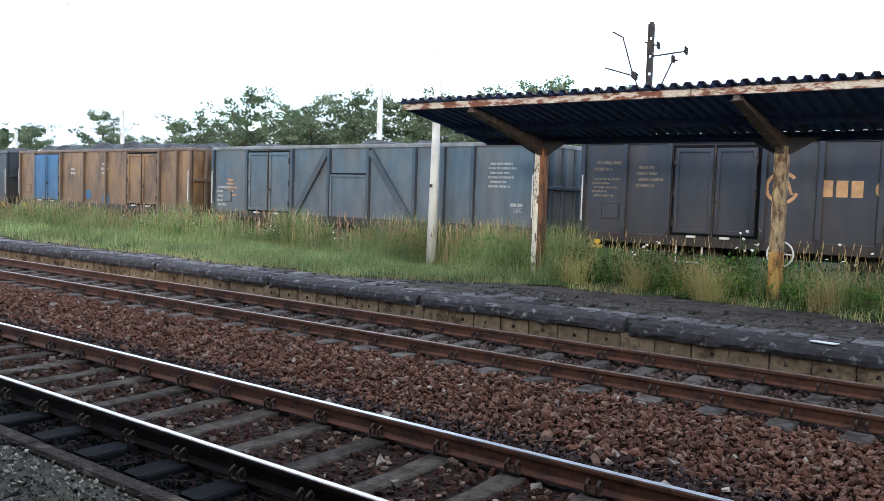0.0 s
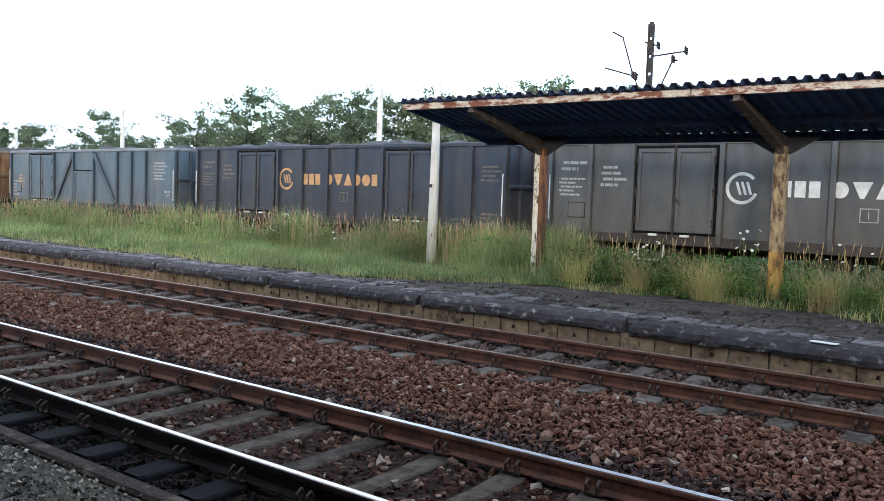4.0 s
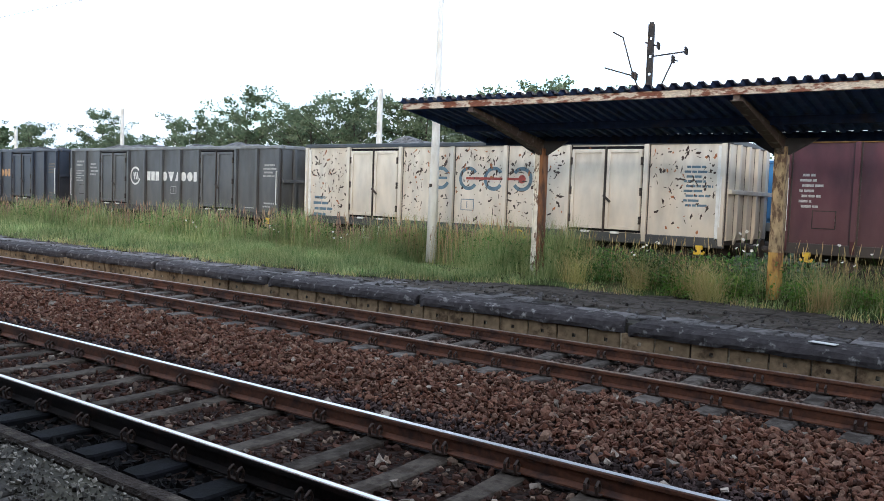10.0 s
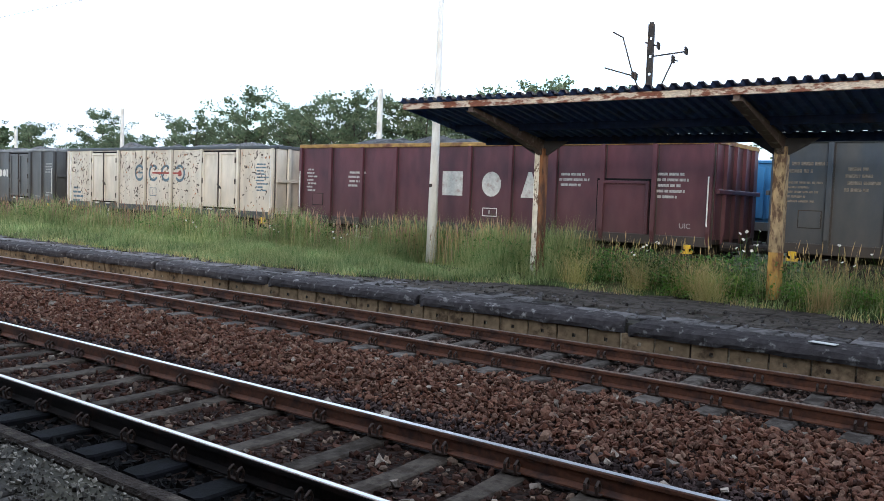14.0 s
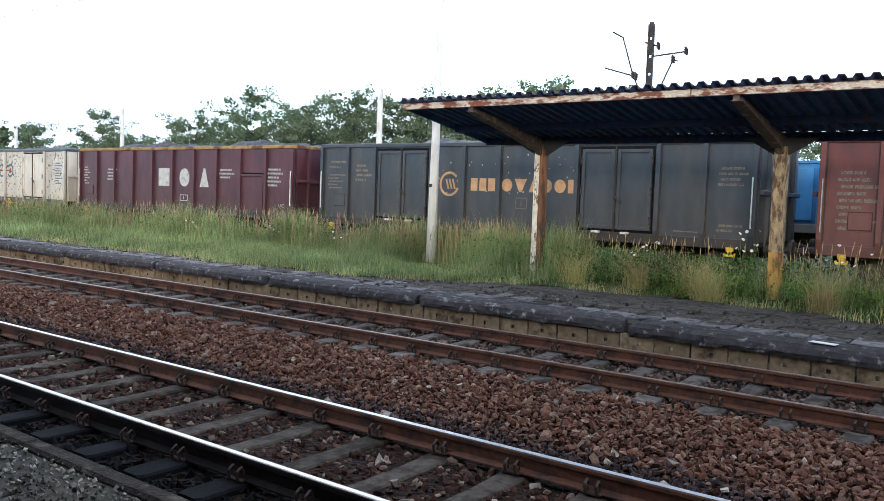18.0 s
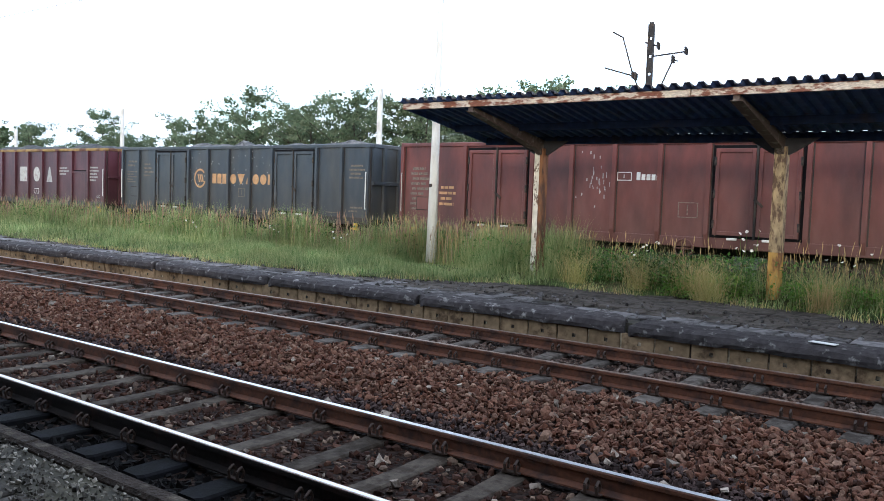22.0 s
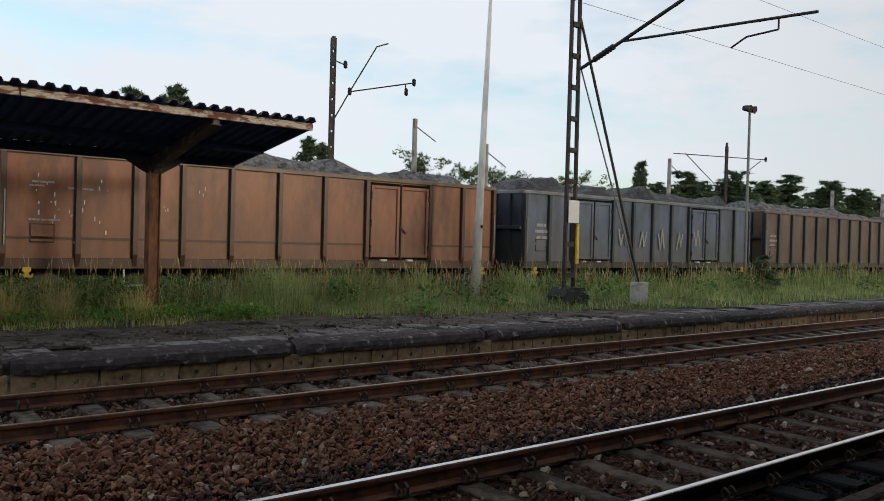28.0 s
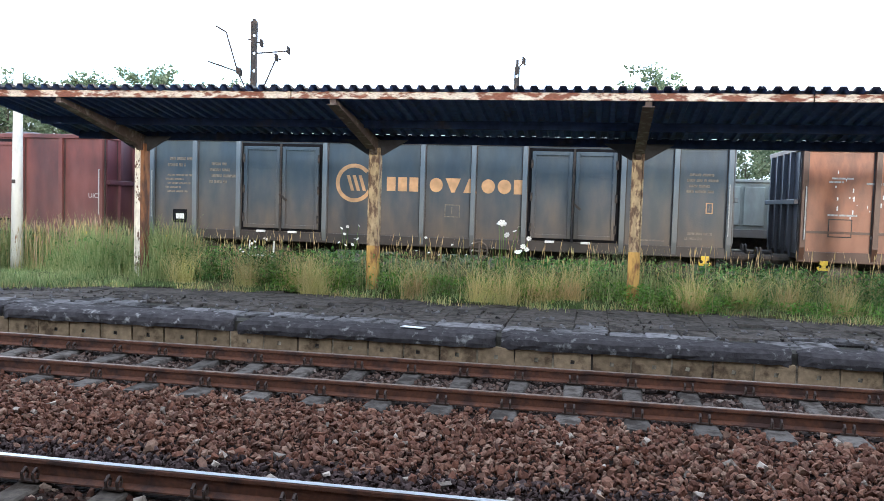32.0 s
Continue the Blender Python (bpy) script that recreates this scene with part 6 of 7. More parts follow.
# ---- grass and weeds ----
def blades(name, px, py, pz, h, width, material, label, lean=0.35, category="grass"):
    """Bent blades of grass, each a tapering strip of two pieces."""
    n = len(px)
    a = rng.uniform(0, 2 * np.pi, n)
    d = np.stack([np.cos(a), np.sin(a)], -1)
    b = a + rng.uniform(0.6, 2.2, n)
    wdir = np.stack([np.cos(b), np.sin(b)], -1) * (width / 2)[:, None]
    k = rng.uniform(0.1, 1.0, n) * lean * h
    base = np.stack([px, py], -1)
    midp = base + d * (k * 0.35)[:, None]
    tip = base + d * k[:, None]
    v = np.zeros((n, 5, 3))
    v[:, 0, :2], v[:, 1, :2] = base - wdir, base + wdir
    v[:, 2, :2], v[:, 3, :2] = midp + wdir * 0.8, midp - wdir * 0.8
    v[:, 4, :2] = tip
    v[:, 0, 2] = v[:, 1, 2] = pz
    v[:, 2, 2] = v[:, 3, 2] = pz + h * 0.55
    v[:, 4, 2] = pz + h * (1 - 0.12 * rng.random(n))
    o = (np.arange(n) * 5)[:, None]
    quads = (o + np.array([0, 1, 2, 3])).tolist()
    tris = (o + np.array([3, 2, 4])).tolist()
    me = bpy.data.meshes.new(name)
    me.from_pydata(v.reshape(-1, 3).tolist(), [], quads + tris)
    me.materials.append(material)
    return tagged(new(name, me), label, category, "", "stuff")


def front(xs):
    return np.array([bank_front(float(x)) for x in xs])


def strip(n, x0, x1, patchy=0.5):
    """Places on the turf bank, thinner in front, in uneven tufts."""
    xs = rng.uniform(x0, x1, n)
    u = rng.random(n) ** 0.8
    f = front(xs)
    ys = f - 0.08 + (17.5 - f) * u
    keep = np.array([noise.noise((float(x) * 0.9, float(y) * 0.9, 3.3)) + 0.5 * noise.noise((float(x) * 3, float(y) * 3, 1.3)) for x, y in zip(xs, ys)]) > rng.uniform(-0.9, patchy, n) - 0.2
    xs, ys, u = xs[keep], ys[keep], u[keep]
    z = PLAT - 0.04 + 0.10 * np.sin(u * 3.0) - np.where(u > 0.8, 0.5 * (u - 0.8) / 0.2, 0)
    return xs, ys, z, u


# trodden places at the feet of the white pole and the shelter posts
WORN = [(-11.9, 15.35), (-11.2, 14.7), (-7.2, 15.0), (-6.9, 14.6), (-1.55, 15.0), (14.5, 16.2), (14.0, 15.6), (6.6, 15.0)]


def heights(xs, ys, u, low, high):
    """Short, trodden grass near the paving, tall grass at the back of the bank."""
    g = np.array([0.78 + 0.45 * noise.noise((float(x) * 0.6, float(y) * 0.6, 8.0)) + 0.4 * noise.noise((float(x) * 2.3, float(y) * 2.3, 5.0)) for x, y in zip(xs, ys)])
    for px, py in WORN:
        g = g * np.clip((np.hypot((xs - px) * 0.8, ys - py) - 0.3) / 0.7, 0.12, 1)
    start = np.where(xs < -9, 14.9, np.where(xs < 9, 14.4, 15.2)) + 0.35 * np.sin(xs * 0.7)
    k = np.clip((ys - start) / 1.5, 0, 1)
    return np.clip((low + (high - low) * k * k * (3 - 2 * k)) * g * rng.uniform(0.5, 1.25, len(xs)), 0.05, 1.4)


for n_, xa_, xb_, low_, high_, wa_, wb_, lean_, where_ in (
        (52000, -19, -8.5, 0.32, 1.3, 0.006, 0.014, 0.55, "along the platform"), (14500, -8.5, 8, 0.2, 0.8, 0.006, 0.013, 0.8, "under the shelter"),
        (20000, 8, 13, 0.22, 1.05, 0.007, 0.015, 0.55, "along the platform"), (66000, -60, -19, 0.32, 1.28, 0.012, 0.024, 0.5, "along the platform"),
        (18000, -125, -60, 0.28, 1.1, 0.03, 0.06, 0.4, "further along"), (44000, 13, 48, 0.3, 1.15, 0.012, 0.024, 0.5, "along the platform"),
        (9000, 48, 88, 0.25, 1.0, 0.03, 0.06, 0.4, "further along")):
    x_, y_, z_, u_ = strip(n_, xa_, xb_)
    blades("meadow_grass", x_, y_, z_, heights(x_, y_, u_, low_, high_), rng.uniform(wa_, wb_, len(x_)), M["grass"], "long uncut meadow grass " + where_, lean_)


def stalks(name, n, x0, x1, material, label, hmin, hmax, wide=1.0, back=0.25):
    """Thin stalks that carry a narrow seed head."""
    xs, ys, zs, u = strip(n, x0, x1, 0.2)
    k = u > back
    xs, ys, zs = xs[k], ys[k], zs[k]
    m = len(xs)
    h = rng.uniform(hmin, hmax, m)
    a = rng.uniform(0, 2 * np.pi, m)
    lx, ly = np.cos(a) * h * 0.16, np.sin(a) * h * 0.16
    w1, w2 = 0.0035 * wide, 0.011 * wide
    v = np.zeros((m, 8, 3))
    s = np.stack([xs, ys, zs], -1)
    top = s + np.stack([lx, ly, h], -1)
    neck = s + np.stack([lx * 0.7, ly * 0.7, h * 0.8], -1)
    side = np.stack([np.cos(a + 1.3), np.sin(a + 1.3), np.zeros(m)], -1)
    v[:, 0], v[:, 1], v[:, 2], v[:, 3] = s - side * w1, s + side * w1, neck + side * w1, neck - side * w1
    v[:, 4], v[:, 5] = neck, neck * 0.55 + top * 0.45 + side * w2
    v[:, 6], v[:, 7] = top, neck * 0.55 + top * 0.45 - side * w2
    o = (np.arange(m) * 8)[:, None]
    faces = (o + np.array([0, 1, 2, 3])).tolist() + (o + np.array([4, 5, 6, 7])).tolist()
    me = bpy.data.meshes.new(name)
    me.from_pydata(v.reshape(-1, 3).tolist(), [], faces)
    me.materials.append(material)
    return tagged(new(name, me), label, "grass", "", "stuff")


stalks("seed_heads", 1500, -14, -8.5, M["straw"], "straw-coloured grass stalks with seed heads", 0.6, 1.2, 1.0, 0.62)
stalks("seed_heads", 1500, -8.5, 13, M["straw"], "straw-coloured grass stalks with seed heads", 0.5, 1.1, 1.0, 0.3)
stalks("seed_heads", 1500, -45, -14, M["straw"], "straw-coloured grass stalks with seed heads", 0.5, 1.1, 1.3, 0.62)
stalks("seed_heads", 2200, 13, 45, M["straw"], "straw-coloured grass stalks with seed heads", 0.6, 1.15, 1.3, 0.6)
stalks("sorrel", 4200, -48, -9, M["sorrel"], "reddish sorrel stalks at the back of the grass", 0.65, 1.25, 1.4, 0.6)


def leaves(name, cx, cy, cz, spread, tall, n, size, material, label, category="weeds"):
    """Clumps of broad leaves round given places."""
    c = rng.integers(0, len(cx), n)
    p = np.stack([cx[c] + rng.normal(0, spread, n), cy[c] + rng.normal(0, spread * 0.7, n), cz[c] + tall * rng.random(n) ** 1.2], -1)
    a = rng.uniform(0, 2 * np.pi, n)
    t = rng.uniform(-0.5, 0.9, n)
    d = np.stack([np.cos(a) * np.cos(t), np.sin(a) * np.cos(t), np.sin(t)], -1)
    s = np.stack([-np.sin(a), np.cos(a), rng.uniform(-0.4, 0.4, n)], -1)
    ln = (size * rng.uniform(0.5, 1.4, n))[:, None]
    v = np.stack([p, p + d * ln * 0.45 + s * ln * 0.28, p + d * ln, p + d * ln * 0.45 - s * ln * 0.28], 1)
    f = np.arange(n * 4).reshape(n, 4)
    return tagged(new(name, raw(name, v.reshape(-1, 3), f, material)), label, category, "", "stuff")


k = 70
leaves("broad_leaved_weeds", rng.uniform(-8.5, 8.5, k), rng.uniform(15.5, 17.0, k), np.full(k, 0.25), 0.3, 0.72, 17000, 0.085, M["weed"], "dark broad-leaved weeds under the shelter")
k = 40
leaves("broad_leaved_weeds", rng.uniform(0.9, 7.5, k), rng.uniform(14.7, 15.9, k), np.full(k, 0.22), 0.28, 0.27, 9000, 0.07, M["clover"], "low bright green weeds at the paving edge")
k = 46
leaves("broad_leaved_weeds", rng.uniform(-6.5, 2.5, k), rng.uniform(15.0, 15.8, k), np.full(k, 0.22), 0.2, 0.42, 7000, 0.075, M["clover"], "fresh green weeds between the grass tufts")
k = 60
leaves("broad_leaved_weeds", rng.uniform(-40, -9, k), rng.uniform(15.6, 17.1, k), np.full(k, 0.25), 0.35, 0.8, 6500, 0.1, M["weed"], "broad-leaved weeds in the grass")
k = 30
leaves("broad_leaved_weeds", rng.uniform(9, 45, k), rng.uniform(14.2, 17.0, k), np.full(k, 0.25), 0.35, 0.6, 4000, 0.14, M["weed"], "broad-leaved weeds in the grass")
# clumps on the near platform
cl = np.array([(-8.4, 1.7), (-8.55, 1.55), (-8.7, 1.75), (-8.9, 1.6), (-9.4, 1.85), (-9.7, 1.7), (-10.2, 1.75), (-11.0, 2.05), (-11.6, 1.9), (-12.5, 2.2), (-14.0, 2.2), (-9.55, 2.4), (-7.1, 2.5), (-7.25, 2.4), (-4.9, 2.03), (-6.66, 1.67), (-5.03, 1.56), (-5.6, 2.45), (-3.2, 2.5), (-4.1, 1.35), (-6.3, 2.1)])
c_ = rng.integers(0, len(cl), 5200)
blades("platform_grass", cl[c_, 0] + rng.normal(0, 0.16, 5200), cl[c_, 1] + rng.normal(0, 0.08, 5200), np.full(5200, NEAR_TOP - 0.03), rng.uniform(0.035, 0.13, 5200) * np.where(c_ < 9, 1.4, 0.75), rng.uniform(0.004, 0.008, 5200), M["tuft"], "tufts of grass in the slab joints", 0.9)
leaves("platform_weeds", cl[:, 0], cl[:, 1] + 0.05, np.full(len(cl), NEAR_TOP - 0.02), 0.1, 0.05, 1200, 0.02, M["weed"], "small leafy weeds in the slab joints")


def daisy_clump(x, y, z, n, h, label, spread=0.4):
    t = thing("white_wildflower", label, "wildflower", "white wildflowers", pose(x, y, z))
    rr = random.Random(int(x * 100))
    st, fl = Mesh(), Mesh()
    for i in range(n):
        a, r = rr.uniform(0, 6.28), rr.uniform(0.02, spread) * h
        hh = h * rr.uniform(0.6, 1.0)
        p1 = (r * math.cos(a), r * math.sin(a), hh)
        f0 = 0.2 if spread < 1 else 0.85
        st.tube((r * f0 * math.cos(a), r * f0 * math.sin(a), 0), p1, 0.004 * max(1, h) * (1 if h > 0.5 else 0.5), 0.003 * max(1, h) * (1 if h > 0.5 else 0.5), 5)
        q = 0.06 * rr.uniform(0.6, 1.2) if h > 1.3 else (0.016 if h > 0.5 else 0.009) + 0.014 * max(0, h - 0.3)
        nv = Vector((rr.uniform(-0.6, 0.6), rr.uniform(-1.0, 0.1), rr.uniform(0.3, 0.9))).normalized()
        ue = nv.cross(Vector((0.3, 0.2, 1))).normalized()
        ve = nv.cross(ue)
        pc = Vector(p1)
        for k2 in range(7):
            b = 2 * math.pi * k2 / 7
            fl.add([p1] + [tuple(pc + (ue * math.cos(b + w_) + ve * math.sin(b + w_)) * q * f_ + nv * 0.005) for w_, f_ in ((-0.4, 1.0), (0, 1.25), (0.4, 1.0))], [(0, 1, 2, 3)])
    tagged(part("stem", st, M["weed"], t), kind="stuff")
    tagged(part("blossom", fl, M["flower"], t, "small white blossoms"), kind="stuff")
    return t


daisy_clump(-1.7, 15.6, 0.25, 12, 1.45, "tall white-flowered wild plant in the grass")
daisy_clump(-4.9, 16.1, 0.25, 10, 1.25, "white-flowered weed beside the shelter post")
daisy_clump(-3.1, 16.0, 0.25, 4, 1.1, "white-flowered weed in the grass")
daisy_clump(-7.0, 16.2, 0.25, 9, 0.95, "white-flowered weed in the grass")
daisy_clump(-2.4, 16.3, 0.25, 4, 1.0, "white-flowered weed in the grass")
for x, y in ((-20.5, 15.2), (-17.5, 15.6), (-23, 15.8), (-14.8, 15.4)):
    daisy_clump(x, y, 0.25, 5, 0.75, "white-flowered weed in the meadow grass")
for x, y in ((-4.05, 1.15), (-4.6, 0.95), (-3.95, 1.75), (-8.9, 1.05), (-9.5, 1.2), (-10.3, 1.3), (-3.45, 1.7), (-11.2, 1.2), (-4.25, 1.4), (-4.9, 1.2), (-5.2, 1.0), (-7.8, 1.6), (-8.3, 1.35), (-4.45, 1.62)):
    daisy_clump(x, y, NEAR_TOP - 0.01, 6, 0.14, "small white daisies between the platform slabs", 2.2)


# straw-coloured tufts and dark growth beyond the rails
tf = np.array([(-3.2, 14.8), (-5.1, 14.75), (-2.0, 14.6), (-1.5, 14.7), (-0.9, 15.0), (-0.4, 15.2), (1.7, 14.9), (2.6, 15.4), (3.4, 15.3), (4.2, 15.2), (-6.6, 15.1), (-5.6, 15.2), (5.4, 15.0), (-8.0, 15.2)])
c_ = rng.integers(0, len(tf), 4200)
blades("straw_tufts", tf[c_, 0] + rng.normal(0, 0.13, 4200), tf[c_, 1] + rng.normal(0, 0.1, 4200), np.full(4200, PLAT - 0.03), rng.uniform(0.2, 0.95, 4200), rng.uniform(0.005, 0.009, 4200), M["dry_grass"], "pale straw-coloured grass tufts at the paving edge", 1.1)
# a ragged fringe of short dry grass, soil crumbs and broken concrete where the paving meets the turf
xs = rng.uniform(-24, 14, 9000)
ys = front(xs) + 0.12 - np.abs(rng.normal(0, 0.2, 9000))
keep = np.array([noise.noise((float(x) * 1.3, float(y) * 2.0, 6.1)) for x, y in zip(xs, ys)]) > -0.12
xs, ys = xs[keep], ys[keep]
for m_, half_, lb_ in ((M["dry_grass"], 0, "short dry grass creeping over the paving"), (M["grass"], 1, "short green grass creeping over the paving")):
    blades("creeping_grass", xs[half_::2], ys[half_::2], np.full(len(xs[half_::2]), PLAT - 0.02), rng.uniform(0.04, 0.2, len(xs[half_::2])), rng.uniform(0.006, 0.012, len(xs[half_::2])), m_, lb_, 0.9)
scatter_stones("soil_crumbs", 2600, (-24, 14), (EDGE + 0.9, EDGE + 2.3), lambda a, b: PLAT - 0.004 + rng.uniform(-0.008, 0.008, len(a)), 0.016, M["paving_soil"], "crumbs of soil lying on the worn paving", lambda a, b: (b > front(a) + 0.1) | (np.array([noise.noise((float(p) * 0.9, float(q) * 1.8, 2.2)) for p, q in zip(a, b)]) < rng.uniform(-0.3, 0.45, len(a)) - 0.35 * (b - EDGE - 1.2)))
scatter_stones("concrete_bits", 420, (-24, 14), (EDGE + 0.4, EDGE + 2.0), lambda a, b: PLAT + rng.uniform(-0.012, 0.006, len(a)), 0.032, M["paving"], "bits of broken concrete on the paving", lambda a, b: b > front(a))
k = 520
# dark leaves added to hide pale ground where shade lies under the wagons
leaves("lineside_scrub", rng.uniform(-70, 45, k), rng.uniform(21.4, 22.3, k), np.full(k, -0.25), 0.4, 1.05, 32000, 0.17, M["scrub"], "dark leaves added behind the train for the darkness under the wagons", "scrub")
leaves("lineside_scrub", rng.uniform(-110, 110, k), rng.uniform(29, 33, k), np.full(k, -0.45), 1.0, 1.8, 14000, 0.32, M["scrub"], "dark scrub beyond the siding", "scrub")


# ---- trees ----
def tree_data(k, h=10.0, pine=False):
    """A tree: tapered trunk with limbs, and a ragged crown of many small leaves. Returns trunk and crown meshes."""
    rr = random.Random(200 + k)
    g = np.random.default_rng(300 + k)
    tr = Mesh()
    pts = [Vector((0, 0, 0))]
    for i in range(1, 9):
        pts.append(Vector((pts[-1].x + rr.uniform(-0.15, 0.15), pts[-1].y + rr.uniform(-0.15, 0.15), h * 0.95 * i / 8)))
    for i, (a, b) in enumerate(zip(pts, pts[1:])):
        tr.tube(a, b, h * 0.018 * (1 - i / 8.6), h * 0.018 * (1 - (i + 1) / 8.6), 7, None, i == 0)
    cl = []
    n_limb = 44 if not pine else 58
    for i in range(n_limb):
        f = rr.uniform(0.2, 0.98) if not pine else 0.2 + 0.78 * i / n_limb
        j = min(7, int(f * 8))
        p = pts[j].lerp(pts[j + 1], f * 8 - j)
        a = rr.uniform(0, 6.28)
        reach = h * ((0.30 * math.sin(min(1, (1.12 - f) * 1.5) * 1.5) + 0.03) * rr.uniform(0.25, 1.35) if not pine else (0.26 * (1.02 - f) ** 1.15 + 0.006) * rr.uniform(0.55, 1.25))
        q = p + Vector((math.cos(a) * reach, math.sin(a) * reach, reach * (rr.uniform(0.3, 1.0) if not pine else rr.uniform(-0.1, 0.3))))
        tr.tube(p, q, h * 0.006 * (1.1 - f), h * 0.002, 5, None, False)
        m = 4 if not pine else 4
        for s in range(m):
            c = p.lerp(q, (0.45 if not pine else 0.15) + (0.55 if not pine else 0.85) * (s + 1) / m)
            cl.append((c.x + rr.gauss(0, 0.2), c.y + rr.gauss(0, 0.2), c.z + rr.gauss(0, 0.25), rr.uniform(0.4, 1.1) * (0.25 + 1.1 * (1 - f) if pine else 1.0)))
    cl = np.array(cl)
    n = 7000 if not pine else 9000
    c = g.integers(0, len(cl), n)
    sp = h * (0.027 if not pine else 0.026) * cl[c, 3]
    p = cl[c, :3] + g.normal(size=(n, 3)) * sp[:, None] * np.array([1, 1, 0.75 if not pine else 0.5])
    d = g.normal(size=(n, 3))
    d /= np.linalg.norm(d, axis=1, keepdims=True)
    s = np.cross(d, g.normal(size=(n, 3)))
    s /= np.linalg.norm(s, axis=1, keepdims=True)
    ln = (h * (0.011 if not pine else 0.02) * g.uniform(0.5, 1.5, n))[:, None]
    wd = 0.55 if not pine else 0.2
    v = np.stack([p - d * ln, p + s * ln * wd, p + d * ln, p - s * ln * wd], 1)
    crown = raw("crown", v.reshape(-1, 3), np.arange(n * 4).reshape(n, 4), M["pine"] if pine else M["leaf"])
    return tr.data("trunk", M["bark"]), crown


BROAD = [tree_data(k, 10.0) for k in range(6)]
PINES = [tree_data(10 + k, 10.0, True) for k in range(3)]
rt = random.Random(77)


def tree(x, y, top, pine=False, wide=1.0):
    trunk, crown = rt.choice(PINES if pine else BROAD)
    s = (top + 0.4) / (10.0 if pine else 10.6)
    t = thing("pine_tree" if pine else "deciduous_tree", "dark green pine with ragged branches" if pine else "loose-crowned green deciduous tree behind the railway", "tree", "trees behind the railway",
              pose(x, y, -0.45, 0, 0, rt.uniform(0, 360)))
    t.scale = (s * wide, s * wide, s)
    part("trunk", trunk, None, t)
    part("crown", crown, None, t)
    return t


for x, top in ((-93.7, 8.6), (-88.8, 8.8), (-80.9, 10.0), (-75, 7.0), (-65.6, 8.9), (-62.3, 8.8), (-57.6, 8.1), (-52.7, 10.2), (-50.0, 9.4), (-46.2, 9.7), (-43.5, 8.6), (-41.6, 9.3), (-38.4, 9.5), (-35.4, 9.4), (-33.0, 9.8), (-30.5, 8.8), (-26.4, 9.7), (-23.0, 8.8)):
    tree(x, 45 + rt.uniform(-1, 3), top, False, 1.15)
for i in range(24):
    tree(-98 + i * 3.1 + rt.uniform(-1, 1), 50 + rt.uniform(-2, 3), 6.2 + rt.uniform(-0.8, 1.4) + (0.8 if i > 12 else 0), False, 1.25)
for i in range(15):
    tree(-96 + i * 5.2 + rt.uniform(-1.6, 1.6), 53 + rt.uniform(-1, 3), 7.0 + rt.uniform(-1.2, 1.3), i % 3 == 1, 1.15)
tree(3.5, 45, 9.8)
for i in range(6):
    tree(-19 + i * 4.2, 44 + rt.uniform(-1, 2), 5.6 + rt.uniform(-0.5, 0.6), False, 1.4)
tree(8.8, 44, 6.6, False, 1.2)
tree(11.5, 46, 6.0)
for x, top, pine in ((18.2, 11.0, True), (20.2, 11.7, True), (28.2, 9.0, True), (30.2, 8.8, True), (40, 8.9, False), (43.5, 8.2, False), (47.6, 8.3, False), (54.5, 8.1, False), (60, 7.0, False), (65.5, 10.4, True), (72, 8.2, True), (76.0, 9.3, True), (81.2, 10.6, True), (86, 9.4, True),
                     (89.5, 10.0, True), (93, 10.4, True), (96, 11.4, True), (99.5, 10.6, True), (103, 10.9, True), (108, 10.2, True), (114.0, 10.5, True), (120, 10, True)):
    tree(x, 50 + rt.uniform(-1, 2), top, pine, 2.1 if x > 70 else 1.1)
for x, top in ((-198.5, 7.7), (-184.8, 8.1), (-168, 8.6), (-151.9, 10.1), (-144, 9.6), (-137.5, 10.6), (-131, 10.8), (-126.4, 11.9), (-122, 10.8), (-118.6, 10.7), (-113, 9.8), (-108.7, 9.5), (-103, 9.2)):
    tree(x, 50 + rt.uniform(-1, 2), top, rt.random() < 0.5, 1.35)
for i in range(16):
    tree(74 + i * 3.1 + rt.uniform(-0.8, 0.8), 54 + rt.uniform(-1, 2), 9.2 + rt.uniform(-1.2, 1.4), True, 2.1)
bush = tree(-47.6, 16.2, 2.9, True, 1.7)
bush["label"] = "small young pine growing in the platform grass"
bush = tree(27.5, 15.9, 1.7, True, 2.4)
bush["label"] = "small dark bush in the platform grass"
bush = tree(34.5, 16.2, 1.4, True, 2.2)
bush["label"] = "small dark bush in the platform grass"


# ---- overhead line masts ----
def pole_mast(x, y, top, arms, m=None, w=0.15, label="dark steel overhead line mast with cantilever arms"):
    """A slim mast behind the train. arms: lists of (x, z) points, drawn as tubes."""
    t = thing("catenary_mast", label, "catenary mast", "overhead line masts", pose(x, y, -0.4))
    b = Mesh()
    h = top + 0.4
    for s in (-1, 1):
        b.box(s * w / 2 - 0.02, s * w / 2 + 0.02, -w * 0.35, w * 0.35, 0, h, None)
    for z in np.arange(0.4, h, 0.55):
        b.box(-w / 2 + 0.02, w / 2 - 0.02, -w * 0.3, w * 0.3, z, z + 0.46)
    part("mast", b, m or M["black_steel"], t)
    for pts in arms:
        part("cantilever_arm", Mesh().path([(px - x, 0, pz + 0.4) for px, pz in pts], 0.024, 6), M["black_steel"], t)
        ins = Mesh()
        px, pz = pts[len(pts) // 2]
        for i in range(4):
            ins.tube((px - x - 0.02, 0, pz + 0.32 + i * 0.05), (px - x + 0.02, 0, pz + 0.36 + i * 0.05), 0.07, 0.07, 8)
        part("insulator", ins, M["black_steel"], t, "ribbed dark insulator")
    return t


